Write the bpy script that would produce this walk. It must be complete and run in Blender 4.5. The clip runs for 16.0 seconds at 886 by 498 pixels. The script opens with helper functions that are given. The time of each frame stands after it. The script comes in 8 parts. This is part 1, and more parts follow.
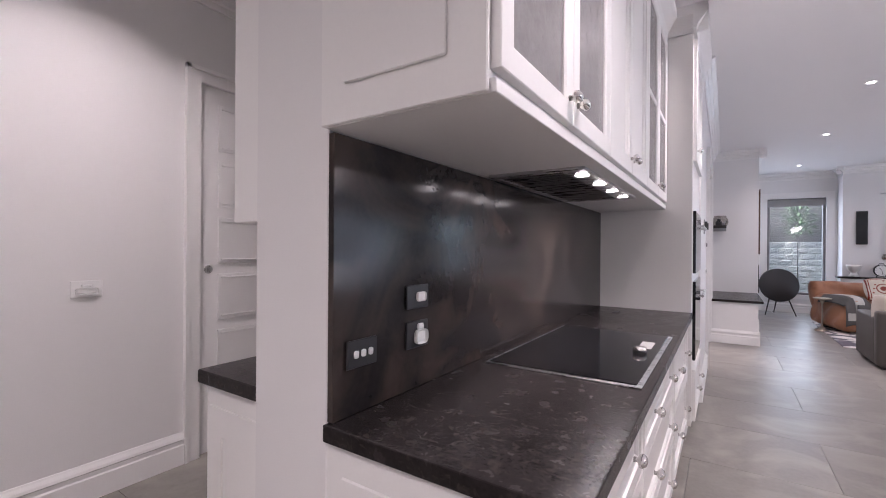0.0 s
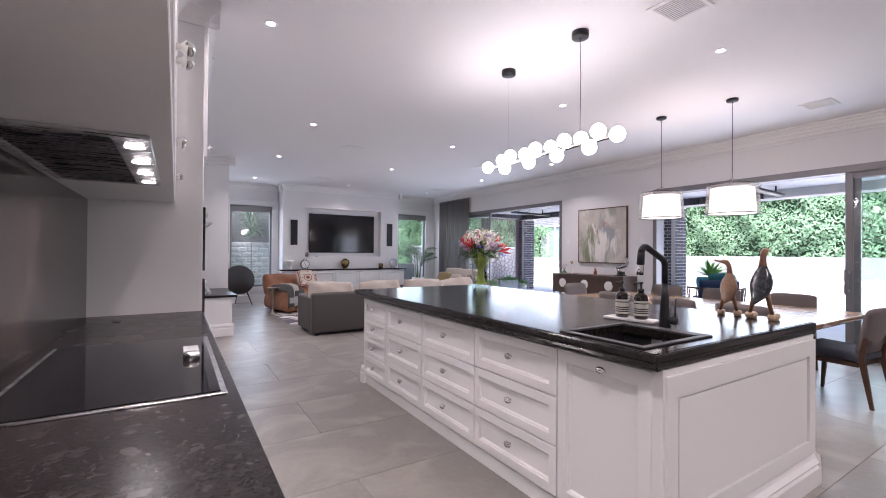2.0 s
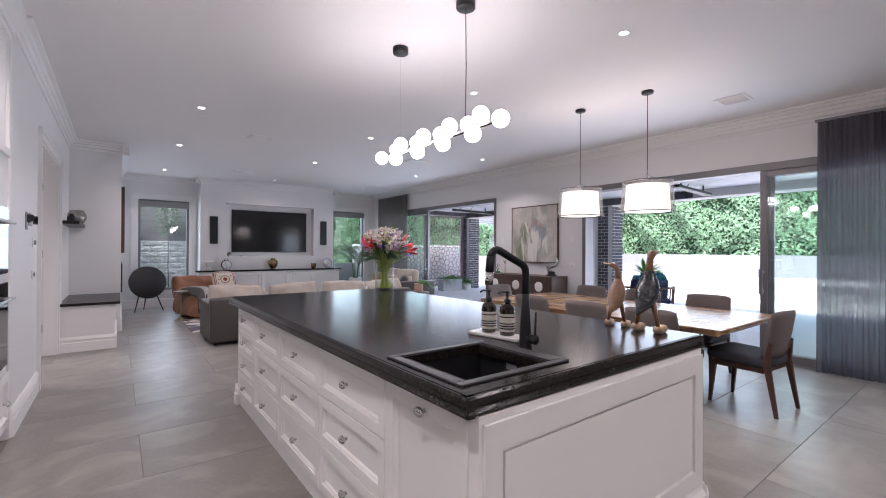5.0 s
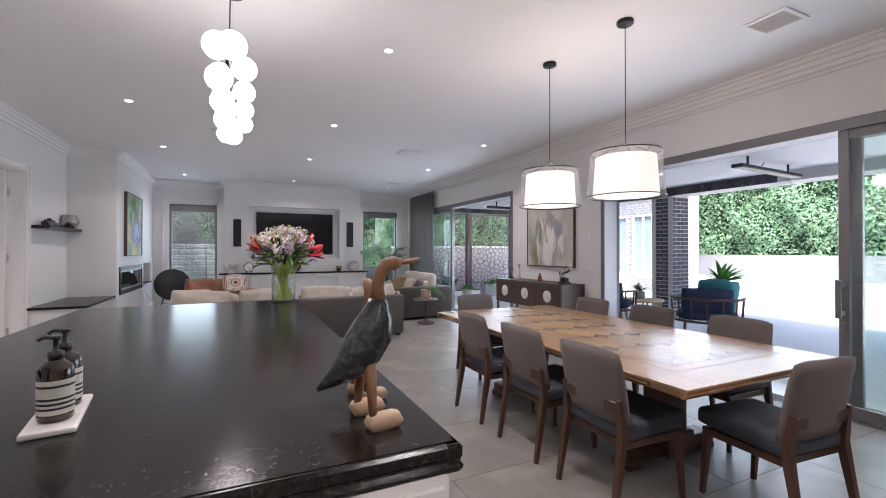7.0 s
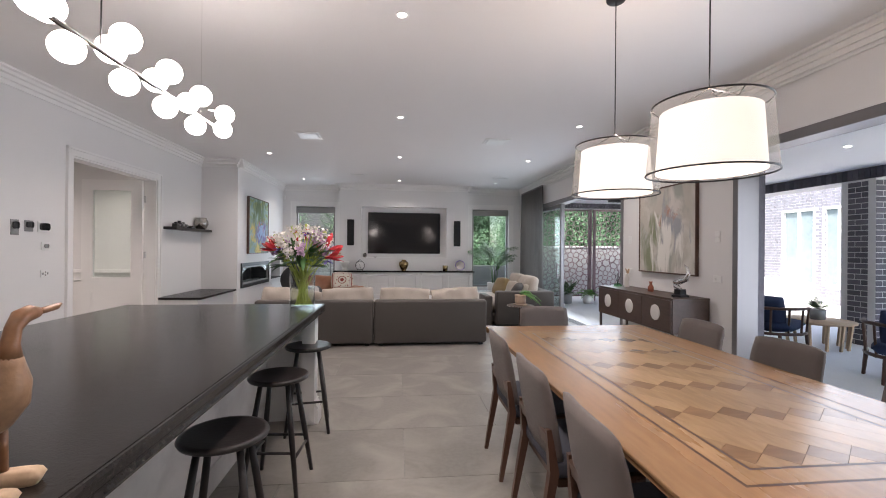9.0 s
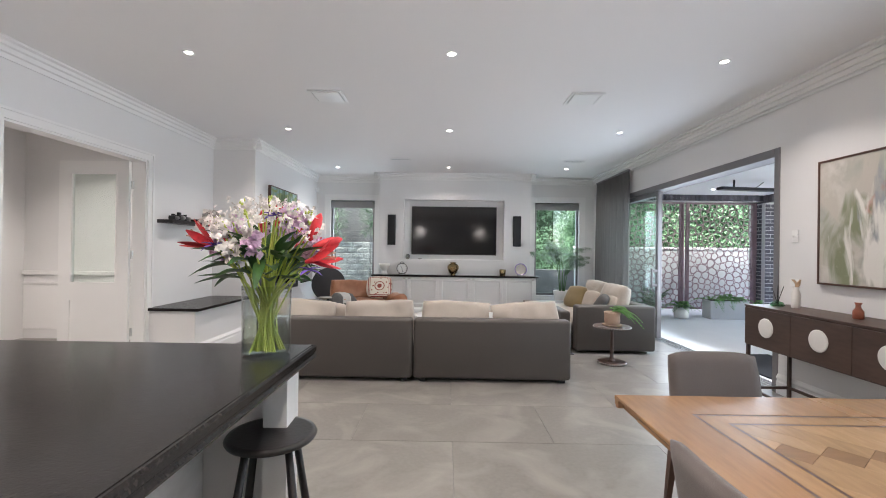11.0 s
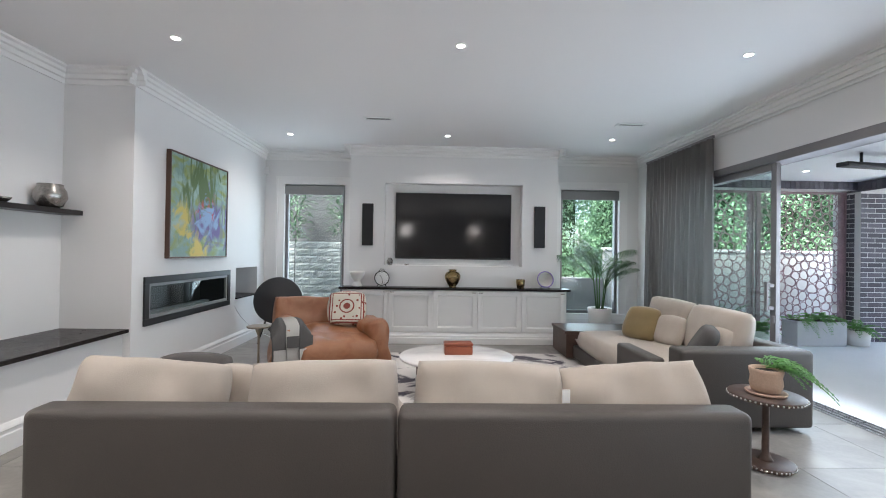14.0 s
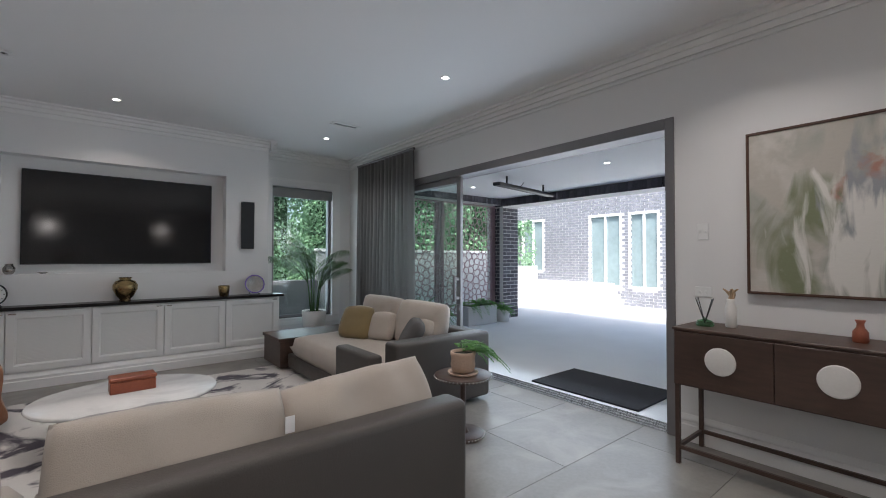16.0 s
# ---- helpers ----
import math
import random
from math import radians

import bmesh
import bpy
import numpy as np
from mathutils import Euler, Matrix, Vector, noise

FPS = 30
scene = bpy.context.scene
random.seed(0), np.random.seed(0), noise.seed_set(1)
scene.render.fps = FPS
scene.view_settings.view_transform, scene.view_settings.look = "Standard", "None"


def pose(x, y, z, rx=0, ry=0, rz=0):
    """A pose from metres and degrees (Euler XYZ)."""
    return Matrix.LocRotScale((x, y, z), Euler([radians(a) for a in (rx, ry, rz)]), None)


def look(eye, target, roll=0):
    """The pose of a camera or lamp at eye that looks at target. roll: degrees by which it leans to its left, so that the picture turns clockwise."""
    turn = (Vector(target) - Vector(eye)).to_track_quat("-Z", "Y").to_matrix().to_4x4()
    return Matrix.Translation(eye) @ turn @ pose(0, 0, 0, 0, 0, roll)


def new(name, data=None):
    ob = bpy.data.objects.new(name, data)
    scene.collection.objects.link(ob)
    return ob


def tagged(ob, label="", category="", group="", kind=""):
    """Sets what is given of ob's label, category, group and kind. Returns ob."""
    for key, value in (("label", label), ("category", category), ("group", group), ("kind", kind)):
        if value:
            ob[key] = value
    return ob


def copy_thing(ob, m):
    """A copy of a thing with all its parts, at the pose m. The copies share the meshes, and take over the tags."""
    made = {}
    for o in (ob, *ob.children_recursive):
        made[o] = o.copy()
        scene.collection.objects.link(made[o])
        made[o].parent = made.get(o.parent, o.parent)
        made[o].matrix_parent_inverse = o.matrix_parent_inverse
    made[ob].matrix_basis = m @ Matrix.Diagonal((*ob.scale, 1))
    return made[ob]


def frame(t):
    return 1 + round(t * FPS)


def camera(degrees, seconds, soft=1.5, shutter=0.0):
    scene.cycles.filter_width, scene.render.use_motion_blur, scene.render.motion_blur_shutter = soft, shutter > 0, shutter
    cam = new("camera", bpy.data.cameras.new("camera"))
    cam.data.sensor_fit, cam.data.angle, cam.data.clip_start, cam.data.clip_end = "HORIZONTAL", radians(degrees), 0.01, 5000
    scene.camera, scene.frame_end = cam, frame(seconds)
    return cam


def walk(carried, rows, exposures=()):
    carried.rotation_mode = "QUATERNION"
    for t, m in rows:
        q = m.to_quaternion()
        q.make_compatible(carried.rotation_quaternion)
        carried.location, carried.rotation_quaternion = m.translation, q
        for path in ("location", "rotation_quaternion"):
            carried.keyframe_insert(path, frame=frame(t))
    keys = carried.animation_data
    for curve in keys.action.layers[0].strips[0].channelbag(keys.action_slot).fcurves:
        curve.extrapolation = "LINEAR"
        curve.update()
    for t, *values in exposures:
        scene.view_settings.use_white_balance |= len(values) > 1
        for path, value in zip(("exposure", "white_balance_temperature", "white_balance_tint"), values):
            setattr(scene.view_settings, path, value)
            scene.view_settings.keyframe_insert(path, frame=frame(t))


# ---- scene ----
SKY, SUN, DAYW, DOWN, BALLS, SHADE = 0.15, 3.4, 20.0, 1.7, 7.0, 1.6
WARM = (1.0, 0.91, 0.85)
cam = camera(92.0, 16.0, soft=1.0)
PATH = [
    (0, (0.031, -0.155, 1.37), (-1.069, 1.515, 1.368), 0.4),
    (0.5, (-0.043, -0.142, 1.358), (-0.505, 1.804, 1.361), 0.7),
    (1, (-0.124, -0.162, 1.34), (0.081, 1.827, 1.351), 0.6),
    (1.5, (-0.206, -0.139, 1.348), (0.506, 1.73, 1.361), 0.4),
    (2, (-0.325, -0.069, 1.345), (0.734, 1.628, 1.36), 0.4),
    (2.5, (-0.4, 0.02, 1.345), (0.815, 1.608, 1.357), 0.4),
    (3, (-0.446, 0.078, 1.347), (0.847, 1.603, 1.362), 0.3),
    (3.5, (-0.432, 0.078, 1.352), (0.871, 1.596, 1.365), 0.3),
    (4, (-0.262, 0.033, 1.354), (1.042, 1.55, 1.368), 0.1),
    (6.3, (1.728, -0.052, 1.408), (2.72, 1.685, 1.413), 0.3),
    (6.5, (1.923, -0.044, 1.409), (2.887, 1.709, 1.418), 0.1),
    (7, (2.439, 0.013, 1.398), (3.288, 1.824, 1.408), 0.0),
    (7.5, (2.888, 0.082, 1.416), (3.61, 1.947, 1.422), 0.1),
    (8, (3.236, 0.145, 1.418), (3.802, 2.064, 1.421), 0.1),
    (8.5, (3.445, 0.209, 1.432), (3.844, 2.169, 1.439), 0.3),
    (9, (3.547, 0.424, 1.432), (3.755, 2.413, 1.433), 0.5),
    (9.5, (3.563, 0.772, 1.432), (3.631, 2.771, 1.435), 0.6),
    (9.7, (3.563, 0.936, 1.431), (3.596, 2.935, 1.433), 0.6),
    (12, (3.499, 3.149, 1.398), (3.479, 5.149, 1.408), 0.8),
    (12.5, (3.471, 3.557, 1.404), (3.458, 5.557, 1.416), 0.8),
    (13, (3.423, 3.989, 1.409), (3.426, 5.989, 1.424), 0.8),
    (13.5, (3.395, 4.412, 1.41), (3.416, 6.412, 1.427), 0.9),
    (14, (3.342, 4.774, 1.416), (3.398, 6.773, 1.432), 0.9),
    (14.5, (3.3, 5.016, 1.417), (3.462, 7.009, 1.438), 0.7),
    (15, (3.291, 5.148, 1.409), (3.643, 7.117, 1.439), 0.7),
    (15.5, (3.322, 5.199, 1.401), (4.006, 7.078, 1.44), 0.7),
    (16, (3.397, 5.135, 1.394), (4.66, 6.685, 1.433), 0.1),
]
walk(cam, [(t, look(eye, target, roll)) for t, eye, target, roll in PATH],
     [(0.0, 2.2, 6150, 24), (0.6, 2.35, 6150, 25), (1.5, 2.25, 6150, 24), (2.2, 2.05, 6150, 23), (4.0, 1.88, 6150, 22), (7.0, 1.84, 6300, 17), (9.5, 1.97, 6700, 16), (12.0, 2.38, 6300, 9), (13.2, 2.22, 6250, 9), (14.8, 2.22, 6300, 9), (15.5, 1.98, 6250, 9), (16.0, 1.40, 6300, 10)])

# ---- light ----
world = bpy.data.worlds.new("world")
scene.world = world
world.use_nodes = True
wn = world.node_tree
sky = wn.nodes.new("ShaderNodeTexSky")
sky.sky_type, sky.sun_disc = "NISHITA", False
sky.sun_elevation, sky.sun_rotation = radians(58), radians(230)
sky.air_density, sky.dust_density = 1.0, 3.0
wn.nodes["Background"].inputs["Strength"].default_value = SKY
wn.links.new(sky.outputs[0], wn.nodes["Background"].inputs["Color"])
sun_data = bpy.data.lights.new("sun", "SUN")
sun_data.energy, sun_data.angle, sun_data.color = SUN, radians(14), (1.0, 0.97, 0.92)
sun = new("sun", sun_data)
sun.matrix_world = look((-14, -16, 48), (9, 4, 0))


def area_lamp(name, m, size_x, size_y, watts, color, shape="RECTANGLE", spread=180):
    d = bpy.data.lights.new(name, "AREA")
    d.shape, d.size, d.size_y, d.energy, d.color, d.spread = shape, size_x, size_y, watts, color, radians(spread)
    ob = new(name, d)
    ob.matrix_world = m
    return ob


# sky light in the glazed openings, facing in
DAY = (0.74, 0.86, 1.0)
area_lamp("sky_light_lounge", look((7.5, 9.0, 1.3), (3, 9.0, 0.6)), 4.2, 1.7, DAYW, DAY)
area_lamp("sky_light_dining", look((7.5, 2.1, 1.3), (3, 2.1, 0.6)), 4.0, 1.7, DAYW, DAY)
area_lamp("sky_light_window_west", look((1.35, 12.3, 1.5), (1.35, 5, 1.2)), 0.9, 1.8, DAYW * 0.25, DAY)
area_lamp("sky_light_window_east", look((6.09, 12.3, 1.5), (6.09, 5, 1.2)), 0.9, 1.8, DAYW * 0.25, DAY)

# ---- materials ----


def material(name, color, rough=0.5, metal=0.0, vary=0.08, scale=6.0, fine=60.0, bump=0.02, stain=None, stain_scale=1.5,
             spec=0.5, coat=0.0, sheen=0.0, stretch=(1, 1, 1), rough_vary=0.06, stain_range=(0.45, 0.7)):
    m = bpy.data.materials.new(name)
    m.use_nodes = True
    t = m.node_tree
    N, L = t.nodes, t.links
    b = N["Principled BSDF"]
    co = N.new("ShaderNodeTexCoord")
    mp = N.new("ShaderNodeMapping")
    mp.inputs["Scale"].default_value = stretch
    L.new(co.outputs["Object"], mp.inputs["Vector"])
    n1, n2 = N.new("ShaderNodeTexNoise"), N.new("ShaderNodeTexNoise")
    n1.inputs["Scale"].default_value, n1.inputs["Detail"].default_value = scale, 6
    n2.inputs["Scale"].default_value, n2.inputs["Detail"].default_value = fine, 4
    L.new(mp.outputs[0], n1.inputs["Vector"]), L.new(mp.outputs[0], n2.inputs["Vector"])
    add = N.new("ShaderNodeMath")
    add.operation = "ADD"
    L.new(n1.outputs["Fac"], add.inputs[0]), L.new(n2.outputs["Fac"], add.inputs[1])
    ramp = N.new("ShaderNodeMapRange")
    ramp.inputs["From Min"].default_value, ramp.inputs["From Max"].default_value = 0.6, 1.4
    L.new(add.outputs[0], ramp.inputs["Value"])
    mix = N.new("ShaderNodeMix")
    mix.data_type = "RGBA"
    c = Vector(color)
    mix.inputs["A"].default_value = (*(c * (1 - vary)), 1)
    mix.inputs["B"].default_value = (*[min(1, v) for v in c * (1 + vary)], 1)
    L.new(ramp.outputs[0], mix.inputs["Factor"])
    out = mix.outputs["Result"]
    if stain:
        n3 = N.new("ShaderNodeTexNoise")
        n3.inputs["Scale"].default_value, n3.inputs["Detail"].default_value, n3.inputs["Distortion"].default_value = stain_scale, 8, 1.2
        L.new(mp.outputs[0], n3.inputs["Vector"])
        r3 = N.new("ShaderNodeMapRange")
        r3.inputs["From Min"].default_value, r3.inputs["From Max"].default_value = stain_range
        L.new(n3.outputs["Fac"], r3.inputs["Value"])
        mix2 = N.new("ShaderNodeMix")
        mix2.data_type = "RGBA"
        mix2.inputs["B"].default_value = (*stain, 1)
        L.new(out, mix2.inputs["A"]), L.new(r3.outputs[0], mix2.inputs["Factor"])
        out = mix2.outputs["Result"]
    L.new(out, b.inputs["Base Color"])
    rr = N.new("ShaderNodeMapRange")
    rr.inputs["To Min"].default_value, rr.inputs["To Max"].default_value = max(0.02, rough - rough_vary), min(1, rough + rough_vary)
    L.new(n1.outputs["Fac"], rr.inputs["Value"]), L.new(rr.outputs[0], b.inputs["Roughness"])
    b.inputs["Metallic"].default_value = metal
    b.inputs["Specular IOR Level"].default_value = spec
    b.inputs["Coat Weight"].default_value = coat
    b.inputs["Sheen Weight"].default_value = sheen
    if bump:
        bp = N.new("ShaderNodeBump")
        bp.inputs["Strength"].default_value, bp.inputs["Distance"].default_value = min(1, bump * 10), 0.004
        L.new(n2.outputs["Fac"], bp.inputs["Height"]), L.new(bp.outputs[0], b.inputs["Normal"])
    return m


def by_place(m):
    """Shifts a material's pattern for each piece, so that no two repeat."""
    t = m.node_tree
    mp = next(n for n in t.nodes if n.type == "MAPPING")
    info, mul = t.nodes.new("ShaderNodeObjectInfo"), t.nodes.new("ShaderNodeVectorMath")
    mul.operation = "SCALE"
    mul.inputs["Scale"].default_value = 1.7
    t.links.new(info.outputs["Location"], mul.inputs[0]), t.links.new(mul.outputs[0], mp.inputs["Location"])
    return m


def glow(name, color, strength):
    m = bpy.data.materials.new(name)
    m.use_nodes = True
    b = m.node_tree.nodes["Principled BSDF"]
    b.inputs["Base Color"].default_value = (*color, 1)
    b.inputs["Emission Color"].default_value = (*color, 1)
    b.inputs["Emission Strength"].default_value = strength
    return m


def glass(name, tint=(0.95, 0.99, 0.97), rough=0.0, ior=1.45):
    m = bpy.data.materials.new(name)
    m.use_nodes = True
    b = m.node_tree.nodes["Principled BSDF"]
    b.inputs["Base Color"].default_value = (*tint, 1)
    b.inputs["Transmission Weight"].default_value, b.inputs["Roughness"].default_value = 1.0, rough
    b.inputs["IOR"].default_value = ior
    return m


def clear_pane(name, tint):
    """Thin window glass: clear, with a mirror gloss that grows at a slant."""
    m = bpy.data.materials.new(name)
    m.use_nodes = True
    t = m.node_tree
    tr, gl, fr, mx = (t.nodes.new(k) for k in ("ShaderNodeBsdfTransparent", "ShaderNodeBsdfGlossy", "ShaderNodeLayerWeight", "ShaderNodeMixShader"))
    tr.inputs["Color"].default_value, gl.inputs["Roughness"].default_value, fr.inputs["Blend"].default_value = (*tint, 1), 0.0, 0.5
    pw, ad = t.nodes.new("ShaderNodeMath"), t.nodes.new("ShaderNodeMath")
    pw.operation, ad.operation = "POWER", "MULTIPLY_ADD"
    pw.inputs[1].default_value, ad.inputs[1].default_value, ad.inputs[2].default_value = 5.0, 0.9, 0.035
    t.links.new(fr.outputs["Facing"], pw.inputs[0]), t.links.new(pw.outputs[0], ad.inputs[0]), t.links.new(ad.outputs[0], mx.inputs[0]), t.links.new(tr.outputs[0], mx.inputs[1]), t.links.new(gl.outputs[0], mx.inputs[2])
    t.links.new(mx.outputs[0], t.nodes["Material Output"].inputs["Surface"])
    return m


def sheer(name, color, through_part, rough=0.8):
    """A thin cloth that lets part of the light through."""
    m = bpy.data.materials.new(name)
    m.use_nodes = True
    t = m.node_tree
    b = t.nodes["Principled BSDF"]
    b.inputs["Base Color"].default_value, b.inputs["Roughness"].default_value = (*color, 1), rough
    tr, tl, mx, m2 = (t.nodes.new("ShaderNodeBsdf" + k) for k in ("Transparent", "Translucent", "Diffuse", "Diffuse"))
    tl.inputs["Color"].default_value = (*color, 1)
    mx, m2 = t.nodes.new("ShaderNodeMixShader"), t.nodes.new("ShaderNodeMixShader")
    mx.inputs[0].default_value, m2.inputs[0].default_value = 0.35, through_part
    t.links.new(b.outputs[0], mx.inputs[1]), t.links.new(tl.outputs[0], mx.inputs[2])
    t.links.new(mx.outputs[0], m2.inputs[1]), t.links.new(tr.outputs[0], m2.inputs[2])
    t.links.new(m2.outputs[0], t.nodes["Material Output"].inputs["Surface"])
    return m


def per_piece(m, spread):
    """Varies a material's base colour from piece to piece."""
    t = m.node_tree
    b = t.nodes["Principled BSDF"]
    src = b.inputs["Base Color"].links[0].from_socket
    info, hsv, mr = t.nodes.new("ShaderNodeObjectInfo"), t.nodes.new("ShaderNodeHueSaturation"), t.nodes.new("ShaderNodeMapRange")
    mr.inputs["To Min"].default_value, mr.inputs["To Max"].default_value = 1 - spread, 1 + spread
    t.links.new(info.outputs["Random"], mr.inputs["Value"]), t.links.new(mr.outputs[0], hsv.inputs["Value"])
    t.links.new(src, hsv.inputs["Color"]), t.links.new(hsv.outputs[0], b.inputs["Base Color"])
    return m


M = {}
M["wall"] = material("wall_paint", (0.74, 0.73, 0.725), 0.55, vary=0.015, scale=0.8, fine=180, bump=0.012)
M["ceil"] = material("ceiling_paint", (0.80, 0.79, 0.79), 0.75, vary=0.012, scale=0.6, fine=150, bump=0.01)
M["trim"] = material("trim_gloss_paint", (0.80, 0.79, 0.78), 0.32, vary=0.015, scale=2, fine=90, bump=0.006)
M["cab"] = material("cabinet_satin_paint", (0.79, 0.78, 0.765), 0.36, vary=0.015, scale=2, fine=120, bump=0.006)
M["stone"] = material("dark_leathered_granite", (0.020, 0.017, 0.017), 0.24, spec=0.10, vary=0.45, scale=16, fine=90, bump=0.015, stain=(0.042, 0.036, 0.033), stain_scale=40, rough_vary=0.12, stain_range=(0.54, 0.68))
M["splash"] = material("dark_stone_splashback", (0.020, 0.017, 0.017), 0.16, spec=0.30, vary=0.35, scale=5, fine=50, bump=0.006, stain=(0.06, 0.045, 0.038), stain_scale=3, rough_vary=0.05)
M["tile"] = per_piece(material("grey_porcelain_tile", (0.203, 0.190, 0.174), 0.34, spec=0.4, vary=0.14, scale=2.2, fine=34, bump=0.012, stain=(0.290, 0.270, 0.245), stain_scale=2.0, rough_vary=0.10), 0.05)
M["grout"] = material("floor_grout", (0.22, 0.213, 0.205), 0.8, fine=200)
M["alu"] = material("grey_aluminium_frame", (0.21, 0.20, 0.205), 0.42, 0.5, vary=0.06, scale=3, fine=150, bump=0.01)
M["chrome"] = material("brushed_nickel", (0.68, 0.66, 0.64), 0.20, 1.0, vary=0.05, fine=160, bump=0.005)
M["steel"] = material("stainless_steel", (0.55, 0.55, 0.55), 0.28, 1.0, vary=0.05, stretch=(1, 20, 1), bump=0.01)
M["black"] = material("matt_black_metal", (0.018, 0.018, 0.02), 0.42, 0.3, vary=0.2, fine=120, bump=0.01)
M["blackgloss"] = material("black_ceramic_glass", (0.006, 0.006, 0.007), 0.06, vary=0.1, bump=0, spec=0.38, rough_vary=0.02)
M["screen"] = material("television_glass", (0.010, 0.010, 0.011), 0.10, vary=0.1, bump=0, rough_vary=0.03)
M["plastic_b"] = material("black_plastic", (0.022, 0.022, 0.024), 0.35, vary=0.1, bump=0.005)
M["plastic_w"] = material("white_plastic", (0.78, 0.78, 0.77), 0.35, vary=0.02, bump=0.003)
M["plastic_g"] = material("grey_plastic", (0.25, 0.25, 0.25), 0.4, vary=0.05, bump=0.003)
# For flat backing plates: the shade of an opening's depth as colour.
M["vent_dark"] = material("dark_opening_shade", (0.03, 0.03, 0.03), 0.8)
M["leather_g"] = material("charcoal_leather", (0.060, 0.051, 0.045), 0.50, vary=0.10, scale=3, fine=170, bump=0.05)
M["fabric_b"] = material("beige_wool_fabric", (0.41, 0.36, 0.31), 0.9, vary=0.09, scale=5, fine=260, bump=0.06, sheen=0.15)
M["tan"] = material("tan_leather", (0.32, 0.145, 0.075), 0.36, vary=0.16, scale=5, fine=120, bump=0.06, stain=(0.24, 0.09, 0.04), stain_scale=4)
M["olive"] = material("ochre_velvet", (0.20, 0.14, 0.055), 0.7, vary=0.15, scale=7, fine=200, bump=0.03, sheen=0.4)
M["dkcush"] = material("dark_grey_cushion_cloth", (0.075, 0.070, 0.068), 0.85, vary=0.15, scale=7, fine=220, bump=0.05)
M["seatfab"] = material("slate_blue_seat_upholstery", (0.050, 0.055, 0.072), 0.8, vary=0.12, scale=6, fine=330, bump=0.06)
M["chairfab"] = material("taupe_woven_upholstery", (0.135, 0.112, 0.103), 0.9, vary=0.12, scale=6, fine=330, bump=0.07, sheen=0.1)
M["walnut"] = material("dark_walnut", (0.075, 0.035, 0.022), 0.38, vary=0.28, scale=5, fine=30, bump=0.015, stretch=(1, 1, 0.15))
M["oak"] = per_piece(material("oiled_oak_parquet", (0.36, 0.225, 0.118), 0.25, spec=0.4, vary=0.20, scale=4, fine=40, bump=0.02, stretch=(1, 0.18, 1)), 0.16)
M["oak2"] = per_piece(material("dark_oak_parquet", (0.225, 0.128, 0.064), 0.25, spec=0.4, vary=0.20, scale=4, fine=40, bump=0.02, stretch=(0.18, 1, 1)), 0.16)
M["red_d"] = material("dark_red_print", (0.22, 0.04, 0.03), 0.85, vary=0.1, fine=200, bump=0.04)
M["oakmid"] = material("table_band_oak", (0.34, 0.205, 0.105), 0.26, spec=0.4, vary=0.2, scale=4, fine=40, bump=0.02, stretch=(1, 0.15, 1))
M["oakdk"] = material("table_edge_oak", (0.31, 0.175, 0.088), 0.26, spec=0.4, vary=0.2, scale=4, fine=40, bump=0.02, stretch=(1, 0.15, 1))
M["buffet"] = material("smoked_oak_veneer", (0.068, 0.040, 0.030), 0.42, vary=0.30, scale=6, fine=40, bump=0.02, stretch=(1, 0.2, 1))
M["stoolwood"] = material("black_stained_wood", (0.017, 0.014, 0.014), 0.35, vary=0.3, scale=8, fine=60, bump=0.02)
M["marble"] = material("white_marble", (0.74, 0.72, 0.70), 0.25, vary=0.04, scale=3, fine=20, bump=0.003, stain=(0.58, 0.56, 0.55), stain_scale=2.2)
M["ceramic_w"] = material("white_glazed_ceramic", (0.72, 0.70, 0.67), 0.3, vary=0.04)
M["terracotta"] = material("pale_carved_terracotta", (0.50, 0.36, 0.27), 0.75, vary=0.12, scale=12, fine=70, bump=0.08)
M["soil"] = material("dark_soil", (0.03, 0.022, 0.016), 0.95, vary=0.4, fine=90, bump=0.1)
M["leaf"] = material("house_plant_leaf", (0.045, 0.12, 0.03), 0.42, vary=0.35, scale=8, fine=50, bump=0.01)
M["leaf_l"] = material("fresh_fern_leaf", (0.10, 0.28, 0.045), 0.5, vary=0.3, scale=8, fine=50, bump=0.01)
M["sapleaf"] = material("pale_sapling_leaf", (0.16, 0.27, 0.15), 0.5, vary=0.3, scale=8, fine=50, bump=0.01)
M["stem"] = material("green_stem", (0.42, 0.50, 0.10), 0.5, vary=0.2)
M["brass"] = material("aged_gold_metal", (0.34, 0.24, 0.115), 0.26, 1.0, vary=0.22, scale=8, fine=60, bump=0.015)
M["bronze"] = material("dull_bronze_metal", (0.33, 0.28, 0.22), 0.38, 0.8, vary=0.12, scale=8, fine=60, bump=0.01)
M["silver"] = material("mottled_silver", (0.36, 0.34, 0.32), 0.25, 1.0, vary=0.35, scale=14, fine=60, bump=0.03)
M["glass"] = clear_pane("clear_glass", (0.955, 0.975, 0.965))
M["glassgreen"] = clear_pane("green_glass", (0.45, 0.70, 0.50))
M["pane"] = clear_pane("window_glass", (0.93, 0.97, 0.955))
M["smoke"] = material("obscure_cabinet_glass", (0.22, 0.21, 0.21), 0.12, vary=0.15, scale=14, fine=60, bump=0.05)
M["granite"] = material("polished_black_granite", (0.016, 0.0135, 0.0125), 0.16, spec=0.28, vary=0.6, scale=30, fine=120, bump=0.012, stain=(0.045, 0.039, 0.035), stain_scale=60, rough_vary=0.07, stain_range=(0.58, 0.66))
